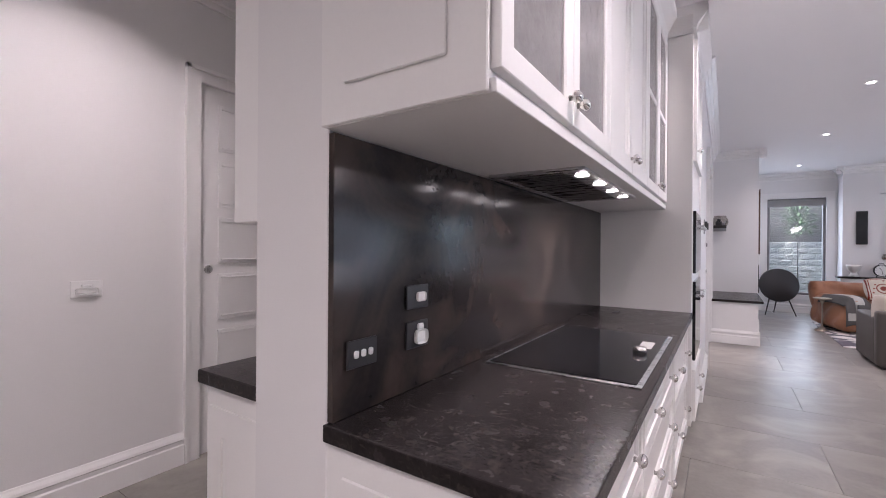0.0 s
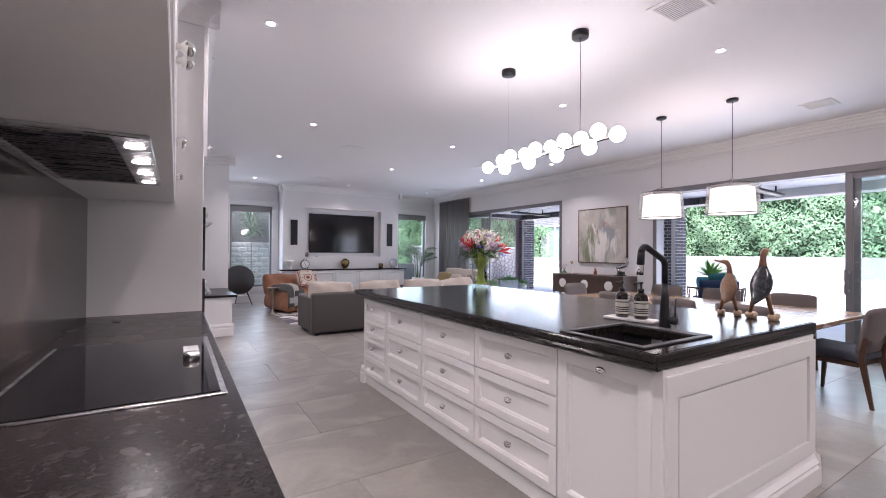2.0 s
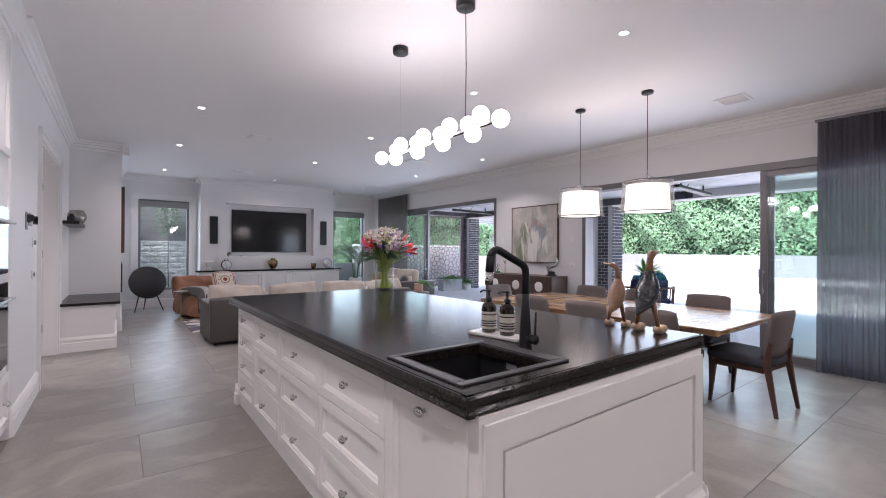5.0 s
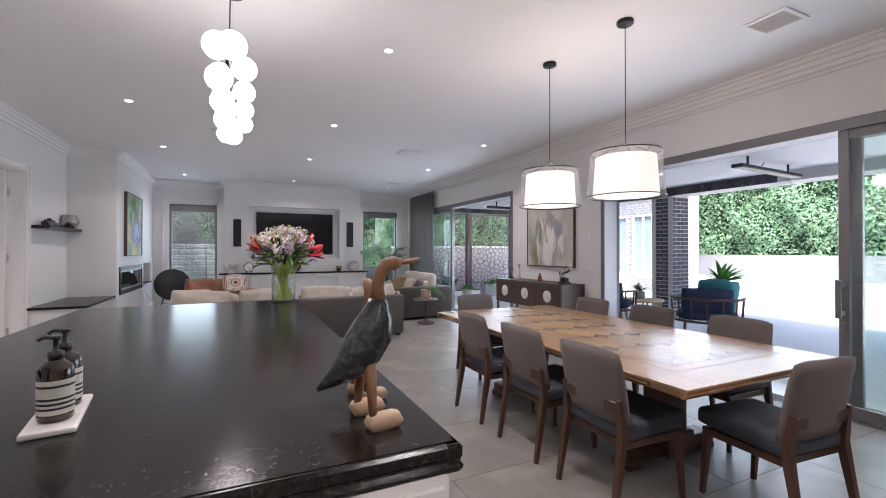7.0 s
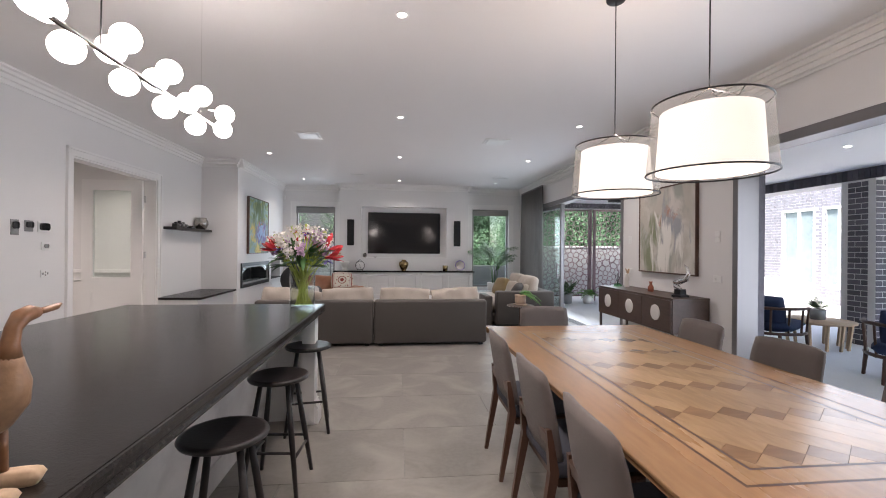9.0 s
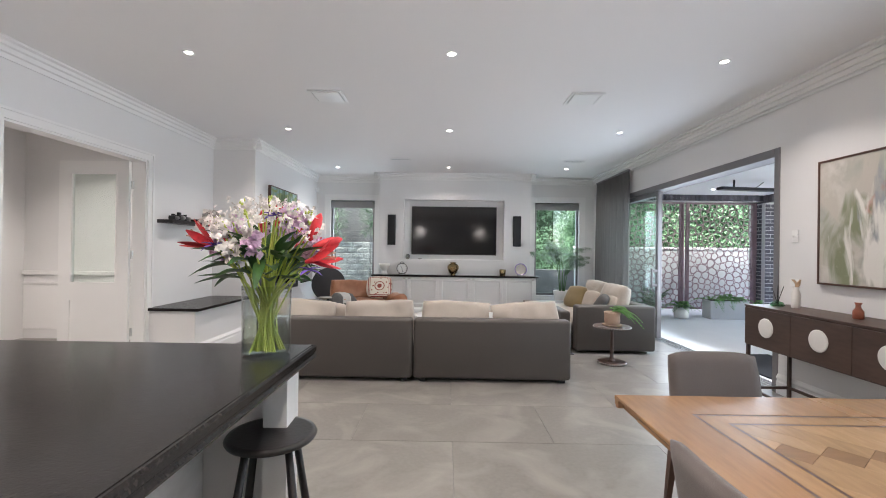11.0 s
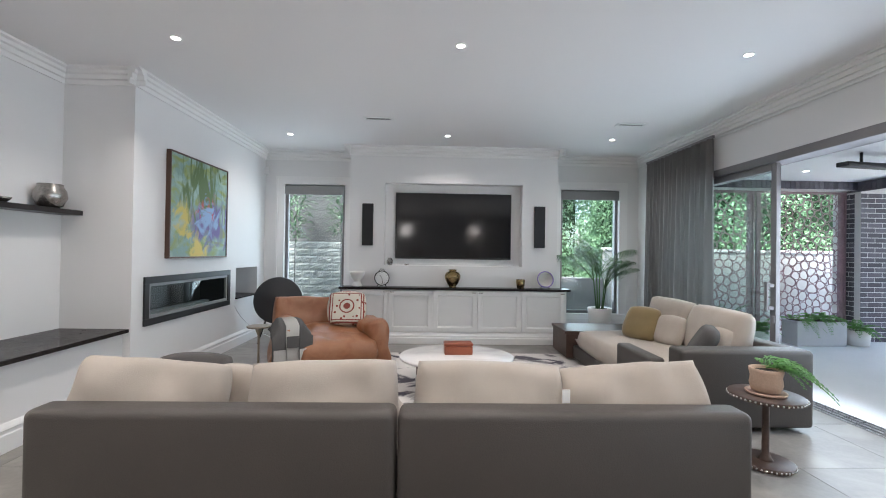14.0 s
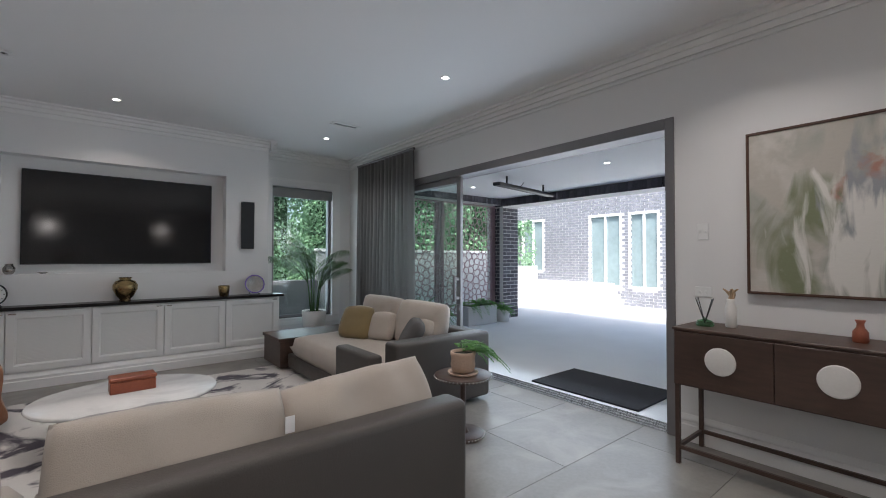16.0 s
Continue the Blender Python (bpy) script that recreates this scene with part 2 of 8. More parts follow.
M["sinkblack"] = material("black_composite", (0.014, 0.014, 0.015), 0.45, vary=0.2, fine=200, bump=0.02)
M["water"] = clear_pane("vase_water", (0.95, 0.97, 0.90))
M["curtain"] = sheer("grey_sheer_curtain", (0.105, 0.10, 0.115), 0.09)
M["curtain_d"] = sheer("grey_drawn_curtain", (0.19, 0.18, 0.175), 0.05)
M["bulb"] = glow("lit_opal_glass", (1.0, 0.93, 0.88), BALLS)
M["shade_in"] = glow("lit_linen_shade", (1.0, 0.91, 0.80), 0.33)
M["shade_out"] = sheer("grey_organza_shade", (0.40, 0.39, 0.38), 0.62)
M["led"] = glow("led_lens", (1.0, 0.93, 0.86), 6.0)
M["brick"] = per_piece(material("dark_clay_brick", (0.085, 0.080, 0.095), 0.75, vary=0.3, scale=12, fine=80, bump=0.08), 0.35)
# Far brick made paler and bluer: its bright haze is in the colour.
M["brick_far"] = material("hazed_clay_brickwork", (0.21, 0.215, 0.24), 0.8, vary=0.35, scale=5, fine=60, bump=0.05)
# Opaque far panes; the pale sky reflection is painted into their colour.
M["farpane"] = material("painted_reflection_window", (0.22, 0.28, 0.29), 0.12, vary=0.15, scale=1.2, fine=8, bump=0)
# Darker hedge green: the shade between the leaves, put into the colour.
M["hedge_core"] = material("hedge_inner_shade", (0.03, 0.065, 0.028), 0.9, vary=0.4)
M["mortar"] = material("grey_mortar", (0.60, 0.59, 0.58), 0.9, vary=0.1, fine=120, bump=0.06)
M["paving"] = material("pale_outdoor_paving", (0.74, 0.75, 0.755), 0.7, vary=0.06, scale=1.5, fine=60, bump=0.02)
M["render"] = material("grey_rendered_wall", (0.50, 0.505, 0.51), 0.85, vary=0.08, scale=2, fine=90, bump=0.03)
M["render_d"] = material("dark_rendered_wall", (0.23, 0.235, 0.25), 0.85, vary=0.10, scale=2, fine=90, bump=0.03)
M["soffit"] = material("white_soffit", (0.78, 0.79, 0.80), 0.8, vary=0.015, scale=1, fine=100)
M["corten"] = material("rust_brown_steel", (0.25, 0.165, 0.185), 0.7, 0.0, vary=0.3, scale=5, fine=70, bump=0.03)
M["blockstone"] = material("split_face_stone", (0.50, 0.51, 0.52), 0.9, vary=0.3, scale=7, fine=50, bump=0.12)
M["timber_grey"] = material("grey_fence_timber", (0.10, 0.10, 0.105), 0.8, vary=0.3, scale=4, fine=50, bump=0.05, stretch=(0.2, 1, 1))
M["hedge"] = material("hedge_leaf", (0.18, 0.32, 0.18), 0.55, vary=0.45, scale=2.0, fine=14, bump=0.0)
M["grass"] = material("lawn", (0.06, 0.11, 0.03), 0.9, vary=0.3, fine=80, bump=0.05)
M["navy"] = material("navy_outdoor_cloth", (0.016, 0.030, 0.075), 0.85, vary=0.2, fine=200, bump=0.04)
M["teal"] = material("teal_outdoor_cloth", (0.03, 0.17, 0.20), 0.85, vary=0.2, fine=200, bump=0.04)
M["mat"] = material("charcoal_door_mat", (0.022, 0.022, 0.027), 0.95, vary=0.3, fine=200, bump=0.15)
M["rug"] = material("cream_abstract_rug", (0.66, 0.63, 0.60), 0.95, vary=0.08, scale=4, fine=200, bump=0.1, stain=(0.09, 0.08, 0.10), stain_scale=2.3, stain_range=(0.50, 0.58))
M["duckwood"] = material("carved_teak", (0.24, 0.115, 0.055), 0.35, vary=0.25, scale=12, fine=60, bump=0.02)
M["ducktan"] = material("pale_carved_teak", (0.27, 0.155, 0.085), 0.38, vary=0.25, scale=12, fine=60, bump=0.03)
M["duckblack"] = material("black_painted_wood", (0.02, 0.022, 0.026), 0.25, vary=0.3, scale=18, fine=70, bump=0.02, stain=(0.07, 0.08, 0.085), stain_scale=26)
M["palewood"] = material("pale_root_wood", (0.48, 0.34, 0.22), 0.55, vary=0.18, scale=10, fine=60, bump=0.03)
M["red"] = material("red_lily_petal", (0.62, 0.035, 0.045), 0.45, vary=0.3, scale=12, fine=60, bump=0.01)
M["pink"] = material("mauve_petal", (0.66, 0.45, 0.62), 0.6, vary=0.25, scale=14, fine=60, bump=0.01)
M["white_f"] = material("white_petal", (0.75, 0.70, 0.66), 0.6, vary=0.08, scale=14, fine=60, bump=0.01)
M["purple"] = material("purple_petal", (0.16, 0.09, 0.45), 0.6, vary=0.25, scale=14, fine=60, bump=0.01)
M["amber"] = material("brown_bottle_glass", (0.020, 0.012, 0.008), 0.08, vary=0.1, bump=0, coat=0.5)
M["label"] = material("cream_paper_label", (0.62, 0.60, 0.53), 0.7, vary=0.03)
M["boxwood"] = material("red_brown_box_leather", (0.27, 0.075, 0.038), 0.4, vary=0.15, scale=8, fine=90, bump=0.02)
M["throw_l"] = material("pale_grey_wool", (0.40, 0.39, 0.37), 0.95, vary=0.1, fine=250, bump=0.08)
M["hide"] = material("grey_mottled_hide", (0.30, 0.29, 0.28), 0.9, vary=0.25, scale=9, fine=150, bump=0.1, stain=(0.10, 0.095, 0.095), stain_scale=6, sheen=0.2)
M["throw_d"] = material("dark_grey_wool", (0.085, 0.083, 0.082), 0.95, vary=0.12, fine=250, bump=0.08)


def printed_cloth(name):
    """Cream cloth with a red-brown ring, border and small scattered motifs, in the cloth's own plane."""
    m = material(name, (0.60, 0.55, 0.47), 0.9, vary=0.05, fine=250, bump=0.05)
    t = m.node_tree
    N, L = t.nodes, t.links
    b = N["Principled BSDF"]
    src = b.inputs["Base Color"].links[0].from_socket
    co, flat, ln = N.new("ShaderNodeTexCoord"), N.new("ShaderNodeVectorMath"), N.new("ShaderNodeVectorMath")
    flat.operation, ln.operation = "MULTIPLY", "LENGTH"
    flat.inputs[1].default_value = (1, 1, 0)
    L.new(co.outputs["Object"], flat.inputs[0]), L.new(flat.outputs[0], ln.inputs[0])

    def band(sock, mid, half):
        c = N.new("ShaderNodeMath")
        c.operation = "COMPARE"
        c.inputs[1].default_value, c.inputs[2].default_value = mid, half
        L.new(sock, c.inputs[0])
        return c.outputs[0]
    sep, ax, ay, mx = N.new("ShaderNodeSeparateXYZ"), N.new("ShaderNodeMath"), N.new("ShaderNodeMath"), N.new("ShaderNodeMath")
    ax.operation = ay.operation = "ABSOLUTE"
    mx.operation = "MAXIMUM"
    L.new(co.outputs["Object"], sep.inputs[0]), L.new(sep.outputs["X"], ax.inputs[0]), L.new(sep.outputs["Y"], ay.inputs[0])
    L.new(ax.outputs[0], mx.inputs[0]), L.new(ay.outputs[0], mx.inputs[1])
    vo = N.new("ShaderNodeTexVoronoi")
    vo.inputs["Scale"].default_value = 15
    L.new(flat.outputs[0], vo.inputs["Vector"])
    masks = [band(ln.outputs["Value"], 0.085, 0.008), band(ln.outputs["Value"], 0.02, 0.022), band(mx.outputs[0], 0.175, 0.006), band(mx.outputs[0], 0.205, 0.008), band(vo.outputs["Distance"], 0.0, 0.22)]
    last = masks[0]
    for k in masks[1:]:
        mm = N.new("ShaderNodeMath")
        mm.operation = "MAXIMUM"
        L.new(last, mm.inputs[0]), L.new(k, mm.inputs[1])
        last = mm.outputs[0]
    mix = N.new("ShaderNodeMix")
    mix.data_type = "RGBA"
    mix.inputs["B"].default_value = (0.24, 0.05, 0.035, 1)
    L.new(src, mix.inputs["A"]), L.new(last, mix.inputs["Factor"]), L.new(mix.outputs["Result"], b.inputs["Base Color"])
    return m


M["print"] = printed_cloth("red_printed_cloth")

for k_ in ("tile", "oak", "oak2", "brick"):
    by_place(M[k_])

# ---- helpers ----


def part(name, bm, mat, parent=None, label="", smooth=False):
    me = bpy.data.meshes.new(name)
    bm.normal_update()
    bm.to_mesh(me)
    bm.free()
    me.materials.append(mat)
    if smooth:
        me.polygons.foreach_set("use_smooth", [True] * len(me.polygons))
    ob = new(name, me)
    if parent:
        ob.parent = parent
    if label:
        ob["label"] = label
    return ob


def thing(name, label, category, m=None, group="", kind=""):
    e = new(name)
    e.empty_display_size = 0.1
    if m is not None:
        e.matrix_world = m
    return tagged(e, label, category, group, kind)


def structure(name, bm, mat, label, smooth=False):
    return tagged(part(name, bm, mat, None, "", smooth), label, name.split("_")[0], "", "structure")


def add_box(bm, x0, x1, y0, y1, z0, z1):
    v = [bm.verts.new(p) for p in ((x0, y0, z0), (x1, y0, z0), (x1, y1, z0), (x0, y1, z0), (x0, y0, z1), (x1, y0, z1), (x1, y1, z1), (x0, y1, z1))]
    for f in ((3, 2, 1, 0), (4, 5, 6, 7), (0, 1, 5, 4), (1, 2, 6, 5), (2, 3, 7, 6), (3, 0, 4, 7)):
        bm.faces.new([v[i] for i in f])
    return v


def boxes(*bs, bevel=0.0, seg=1):
    bm = bmesh.new()
    for b in bs:
        add_box(bm, *b)
    if bevel:
        bmesh.ops.bevel(bm, geom=list(bm.edges), offset=bevel, segments=seg, affect="EDGES", profile=0.5)
    return bm


def lathe(profile, seg=32, cap=True):
    """A turned shape from (radius, height) pairs, from the bottom up."""
    bm = bmesh.new()
    rings = []
    for r, z in profile:
        rings.append([bm.verts.new((max(r, 1e-4) * math.cos(a), max(r, 1e-4) * math.sin(a), z)) for a in (2 * math.pi * i / seg for i in range(seg))])
    for a, b in zip(rings, rings[1:]):
        for i in range(seg):
            bm.faces.new((a[i], a[(i + 1) % seg], b[(i + 1) % seg], b[i]))
    if cap:
        bm.faces.new(rings[0][::-1]), bm.faces.new(rings[-1])
    return bm


def add_tube(bm, pts, radii, seg=10):
    """A round rod along points; radii: one number, or one for each point."""
    pts = [Vector(p) for p in pts]
    radii = radii if isinstance(radii, (list, tuple)) else [radii] * len(pts)
    rings, side = [], None
    for i, p in enumerate(pts):
        d = (pts[min(i + 1, len(pts) - 1)] - pts[max(i - 1, 0)]).normalized()
        if side is None:
            side = d.orthogonal().normalized()
        side = (side - d * side.dot(d)).normalized()
        up = d.cross(side)
        rings.append([bm.verts.new(p + radii[i] * (side * math.cos(a) + up * math.sin(a))) for a in (2 * math.pi * k / seg for k in range(seg))])
    for a, b in zip(rings, rings[1:]):
        for i in range(seg):
            bm.faces.new((a[i], a[(i + 1) % seg], b[(i + 1) % seg], b[i]))
    bm.faces.new(rings[0][::-1]), bm.faces.new(rings[-1])
    return bm


def tube(pts, radii, seg=10):
    return add_tube(bmesh.new(), pts, radii, seg)


def arc(p0, p1, p2, n=8):
    """Points along a curve from p0 to p2, pulled towards p1."""
    p0, p1, p2 = Vector(p0), Vector(p1), Vector(p2)
    return [p0 * (1 - s) ** 2 + p1 * 2 * s * (1 - s) + p2 * s * s for s in (i / n for i in range(n + 1))]


def extrude_profile(profile, p0, p1, out):
    """Runs a moulding profile of (out, up) pairs from p0 to p1; out: the level direction away from the wall."""
    bm = bmesh.new()
    o = Vector(out)
    ends = [[bm.verts.new(Vector(p) + o * a + Vector((0, 0, b))) for a, b in profile] for p in (p0, p1)]
    n = len(profile)
    for i in range(n):
        bm.faces.new((ends[0][i], ends[0][(i + 1) % n], ends[1][(i + 1) % n], ends[1][i]))
    bm.faces.new(ends[0][::-1]), bm.faces.new(ends[1])
    bmesh.ops.recalc_face_normals(bm, faces=bm.faces)
    return bm


def cushion(w, d, h, puff=0.5, n=14, wobble=0.006, seed=0, edge=0.14):
    """A stuffed pad w x d x h, its middle at the origin: flat in z, full in the middle and thin at the seams."""
    bm = bmesh.new()
    grid = {}
    for s in (1, -1):
        for i in range(n + 1):
            for j in range(n + 1):
                u, v = 2 * i / n - 1, 2 * j / n - 1
                rim = abs(u) == 1 or abs(v) == 1
                if rim and s == -1:
                    grid[s, i, j] = grid[1, i, j]
                    continue
                full = ((1 - abs(u) ** 4) * (1 - abs(v) ** 4)) ** puff
                pin = 1 - 0.035 * (1 - full)
                x, y = u * w / 2 * (1 - edge * 0.3 * v * v * abs(u)) * pin, v * d / 2 * (1 - edge * 0.3 * u * u * abs(v)) * pin
                k = noise.noise(Vector((x * 5 + seed * 7.1, y * 5, s * 3.0))) * wobble * 2
                grid[s, i, j] = bm.verts.new((x, y, s * h / 2 * full + k))
        for i in range(n):
            for j in range(n):
                q = [grid[s, i, j], grid[s, i + 1, j], grid[s, i + 1, j + 1], grid[s, i, j + 1]]
                bm.faces.new(q if s == 1 else q[::-1])
    return bm


def soft_box(x0, x1, y0, y1, z0, z1, r=0.03, seg=3):
    return boxes((x0, x1, y0, y1, z0, z1), bevel=r, seg=seg)


def moved(bm, m):
    bmesh.ops.transform(bm, matrix=m, verts=bm.verts)
    return bm


def merged(*bms):
    me = bpy.data.meshes.new("tmp")
    out = bmesh.new()
    for b in bms:
        b.to_mesh(me)
        out.from_mesh(me)
        b.free()
    bpy.data.meshes.remove(me)
    return out

# ---- structure ----
CEIL = 3.1
XW, XE, YN, YS = -0.15, 6.94, 12.13, -3.0      # inner faces of the main walls
XS = -0.82                                     # splashback face
structure("ceiling", boxes((-3.2, 7.2, -3.2, 12.4, CEIL, CEIL + 0.2)), M["ceil"], "plain white plaster ceiling")
structure("floor_slab", boxes((-3.2, 7.2, -3.2, 12.4, -0.2, -0.012)), M["grout"], "grey grout bed under the floor tiles")
# north wall with two tall windows
structure("wall_north", boxes((-0.4, 0.84, YN, YN + 0.25, 0, CEIL), (1.86, 5.58, YN, YN + 0.25, 0, CEIL), (6.60, XE + 0.25, YN, YN + 0.25, 0, CEIL),
          (0.84, 1.86, YN, YN + 0.25, 0, 0.40), (0.84, 1.86, YN, YN + 0.25, 2.54, CEIL), (5.58, 6.60, YN, YN + 0.25, 0, 0.40), (5.58, 6.60, YN, YN + 0.25, 2.54, CEIL)), M["wall"], "off-white painted plaster wall")
BY = 11.65
structure("wall_television", boxes((2.04, 2.59, BY, YN, 0, CEIL), (4.81, 5.38, BY, YN, 0, CEIL), (2.59, 4.81, BY, YN, 0, 1.20), (2.59, 4.81, BY, YN, 2.52, CEIL), (2.59, 4.81, BY + 0.18, YN, 1.20, 2.52)), M["wall"], "white wall projection with a recess for the television")
S1, S2, S2S = (6.66, 11.40), 4.38, -0.30
E1, E2, G = XE, XE + 0.25, 0.068
structure("wall_east", boxes((E1, E2, S1[1] + G, YN, 0, CEIL), (E1, E2, S1[0] - G, S1[1] + G, 2.506, CEIL), (E1, E2, S2 + G, S1[0] - G, 0, CEIL), (E1, E2, S2S - G, S2 + G, 2.486, CEIL), (E1, E2, YS, S2S - G, 0, CEIL)), M["wall"], "off-white painted wall between glass sliding doors")
DY0, DY1, DH = 5.70, 7.42, 2.46
structure("wall_west", boxes((XW - 0.16, XW, 4.34, DY0, 0, CEIL), (XW - 0.16, XW, DY1, 8.91, 0, CEIL), (XW - 0.16, XW, DY0, DY1, DH, CEIL)), M["wall"], "off-white painted wall with a wide doorway")
BX = 0.51
structure("wall_chimney", boxes((XW - 0.16, BX, 8.91, 9.08, 0, CEIL), (XW - 0.16, BX, 10.87, 11.08, 0, CEIL), (XW - 0.16, BX, 11.85, YN, 0, CEIL),
          (XW - 0.16, BX, 9.08, 10.87, 0, 0.64), (XW - 0.16, BX, 9.08, 10.87, 1.12, CEIL), (XW - 0.16, BX - 0.4, 9.08, 10.87, 0.64, 1.12),
          (XW - 0.16, BX, 11.08, 11.85, 0, 0.69), (XW - 0.16, BX, 11.08, 11.85, 1.14, CEIL), (XW - 0.16, BX - 0.4, 11.08, 11.85, 0.69, 1.14)), M["wall"], "white chimney breast with a gas fire opening and a niche")
structure("wall_kitchen", boxes((-1.13, XS, 0.60, 4.34, 0, CEIL), (-1.13, XW, 4.30, 4.34, 0, CEIL), bevel=0.004), M["wall"], "white wall behind the cooking bench, its end faced with a flat pilaster")
structure("wall_scullery", boxes((-3.08, -2.83, YS, 1.30, 0, CEIL), (-3.08, -2.83, 2.14, 12.4, 0, CEIL), (-3.08, -2.83, 1.30, 2.14, 2.44, CEIL), (-2.83, -1.13, 4.0, 4.12, 0, CEIL)), M["wall"], "pale grey painted wall of the scullery")
structure("wall_south", boxes((-3.08, XE + 0.25, YS - 0.2, YS, 0, CEIL)), M["wall"], "plain off-white wall")
structure("wall_hall", boxes((-2.83, -0.31, 8.6, 8.75, 0, CEIL)), M["wall"], "plain hall wall")
# wainscot in the hall beyond the doorway
for nm, bs in (("rail", (-2.83, -0.33, 8.565, 8.6, 0.96, 1.02)), ("cap", (-2.83, -0.33, 8.575, 8.6, 0.82, 0.85)), ("panel", (-2.83, -0.33, 8.588, 8.6, 0.14, 0.80))):
    structure("trim_hall_" + nm, boxes(bs, bevel=0.006), M["trim"], "white dado moulding in the hall")

CORN = [(0, -0.15), (0.016, -0.15), (0.018, -0.108), (0.036, -0.10), (0.040, -0.062), (0.060, -0.052), (0.068, -0.026), (0.10, -0.016), (0.104, 0), (0, 0)]
SKIRT = [(0, 0), (0.022, 0), (0.022, 0.12), (0.016, 0.128), (0.016, 0.15), (0.024, 0.158), (0.020, 0.172), (0.010, 0.19), (0.006, 0.20), (0, 0.20)]
runs = [((XW, 4.34), (XW, 8.91), (1, 0)), ((XW, 8.91), (BX + 0.104, 8.91), (0, -1)), ((BX, 8.806), (BX, YN), (1, 0)),
        ((BX, YN), (2.04, YN), (0, -1)), ((2.04, YN), (2.04, BY - 0.104), (-1, 0)), ((1.936, BY), (5.484, BY), (0, -1)), ((5.38, BY - 0.104), (5.38, YN), (1, 0)), ((5.38, YN), (XE, YN), (0, -1)),
        ((-2.83, YS), (-2.83, 4.0), (1, 0)), ((-1.13, 0.44), (-1.13, 4.0), (-1, 0)), ((-1.29, 0.60), (-0.82, 0.60), (0, -1))]
structure("trim_cornice", boxes((XE - 0.017, XE, YS, YN, CEIL - 0.15, CEIL - 0.104), (XE - 0.037, XE, YS, YN, CEIL - 0.104, CEIL - 0.058), (XE - 0.062, XE, YS, YN, CEIL - 0.058, CEIL - 0.022), (XE - 0.10, XE, YS, YN, CEIL - 0.022, CEIL)), M["trim"], "white stepped plaster cornice")
for (a, b_, o) in runs:
    structure("trim_cornice", extrude_profile(CORN, (*a, CEIL), (*b_, CEIL), (*o, 0)), M["trim"], "white stepped plaster cornice")
for (a, b_, o) in (((XE, S1[1] + 0.1), (XE, YN), (-1, 0)), ((XE, S2 + 0.09), (XE, S1[0] - 0.07), (-1, 0)), ((XE, YS), (XE, S2S - 0.07), (-1, 0)), ((XW, 4.34), (XW, DY0 - 0.10), (1, 0)),
                   ((BX, 8.95), (BX, YN), (1, 0)), ((BX, YN), (2.04, YN), (0, -1)), ((5.38, YN), (XE, YN), (0, -1)), ((-2.83, YS), (-2.83, 1.205), (1, 0)), ((-2.83, 2.235), (-2.83, 4.0), (1, 0))):
    structure("baseboard", extrude_profile(SKIRT, (*a, 0), (*b_, 0), (*o, 0)), M["trim"], "tall white moulded skirting board")


def architrave(name, axis, plane, a0, a1, top, side, label):
    """Moulded frame round an opening; side: +1 or -1, the way the face looks."""
    w, d, e = 0.095, 0.02 * side, 0.032 * side
    bs = []
    for lo, hi, z0, z1 in ((a0 - w, a0, 0, top + w), (a1, a1 + w, 0, top + w), (a0, a1, top, top + w)):
        inner = (lo, hi, z0, z1)
        p = sorted((plane, plane + d))
        bs.append((p, inner))
    q = sorted((plane + d, plane + e))
    bs += [(q, (a0 - w, a0 - w + 0.025, 0, top + w)), (q, (a1 + w - 0.025, a1 + w, 0, top + w)), (q, (a0 - w, a1 + w, top + w - 0.025, top + w))]
    out = [(p[0], p[1], i[0], i[1], i[2], i[3]) if axis == "x" else (i[0], i[1], p[0], p[1], i[2], i[3]) for p, i in bs]
    return structure(name, boxes(*out), M["trim"], label)


architrave("trim_architrave_hall", "x", XW, DY0, DY1, DH, 1, "white moulded architrave round the hall doorway")
architrave("trim_architrave_scullery", "x", -2.83, 1.30, 2.14, 2.44, 1, "white moulded architrave round the scullery door")
structure("trim_jamb_hall", boxes((XW - 0.16, XW, DY0 - 0.001, DY0 + 0.02, 0, DH), (XW - 0.16, XW, DY1 - 0.02, DY1 + 0.001, 0, DH), (XW - 0.16, XW, DY0 + 0.02, DY1 - 0.02, DH - 0.02, DH + 0.001)), M["trim"], "white door jamb lining")

# hall door leaf, standing open, with a bevelled glass pane
door = thing("door_1", "open white panelled door with a frosted glass upper pane", "door", pose(XW - 0.17, DY1 - 0.05, 0.005, 0, 0, 90), kind="structure")
part("leaf", boxes((-0.02, 0.02, 0.0, 0.14, 0.0, 2.43), (-0.02, 0.02, 0.71, 0.85, 0, 2.43), (-0.02, 0.02, 0.14, 0.71, 0, 0.22), (-0.02, 0.02, 0.14, 0.71, 0.74, 0.94), (-0.02, 0.02, 0.14, 0.71, 2.29, 2.43), (-0.010, 0.010, 0.14, 0.71, 0.22, 0.74), (-0.024, 0.024, 0.14, 0.158, 0.94, 2.29), (-0.024, 0.024, 0.692, 0.71, 0.94, 2.29), (-0.024, 0.024, 0.158, 0.692, 0.94, 0.958), (-0.024, 0.024, 0.158, 0.692, 2.272, 2.29)), M["trim"], door)
part("glass_pane", boxes((-0.005, 0.005, 0.158, 0.692, 0.958, 2.272)), M["pane"], door, "clear bevelled glass")
for hz in (0.30, 1.25, 2.10):
    part("hinge", boxes((0.02, 0.035, -0.03, 0.025, hz, hz + 0.10), bevel=0.003), M["steel"], door)
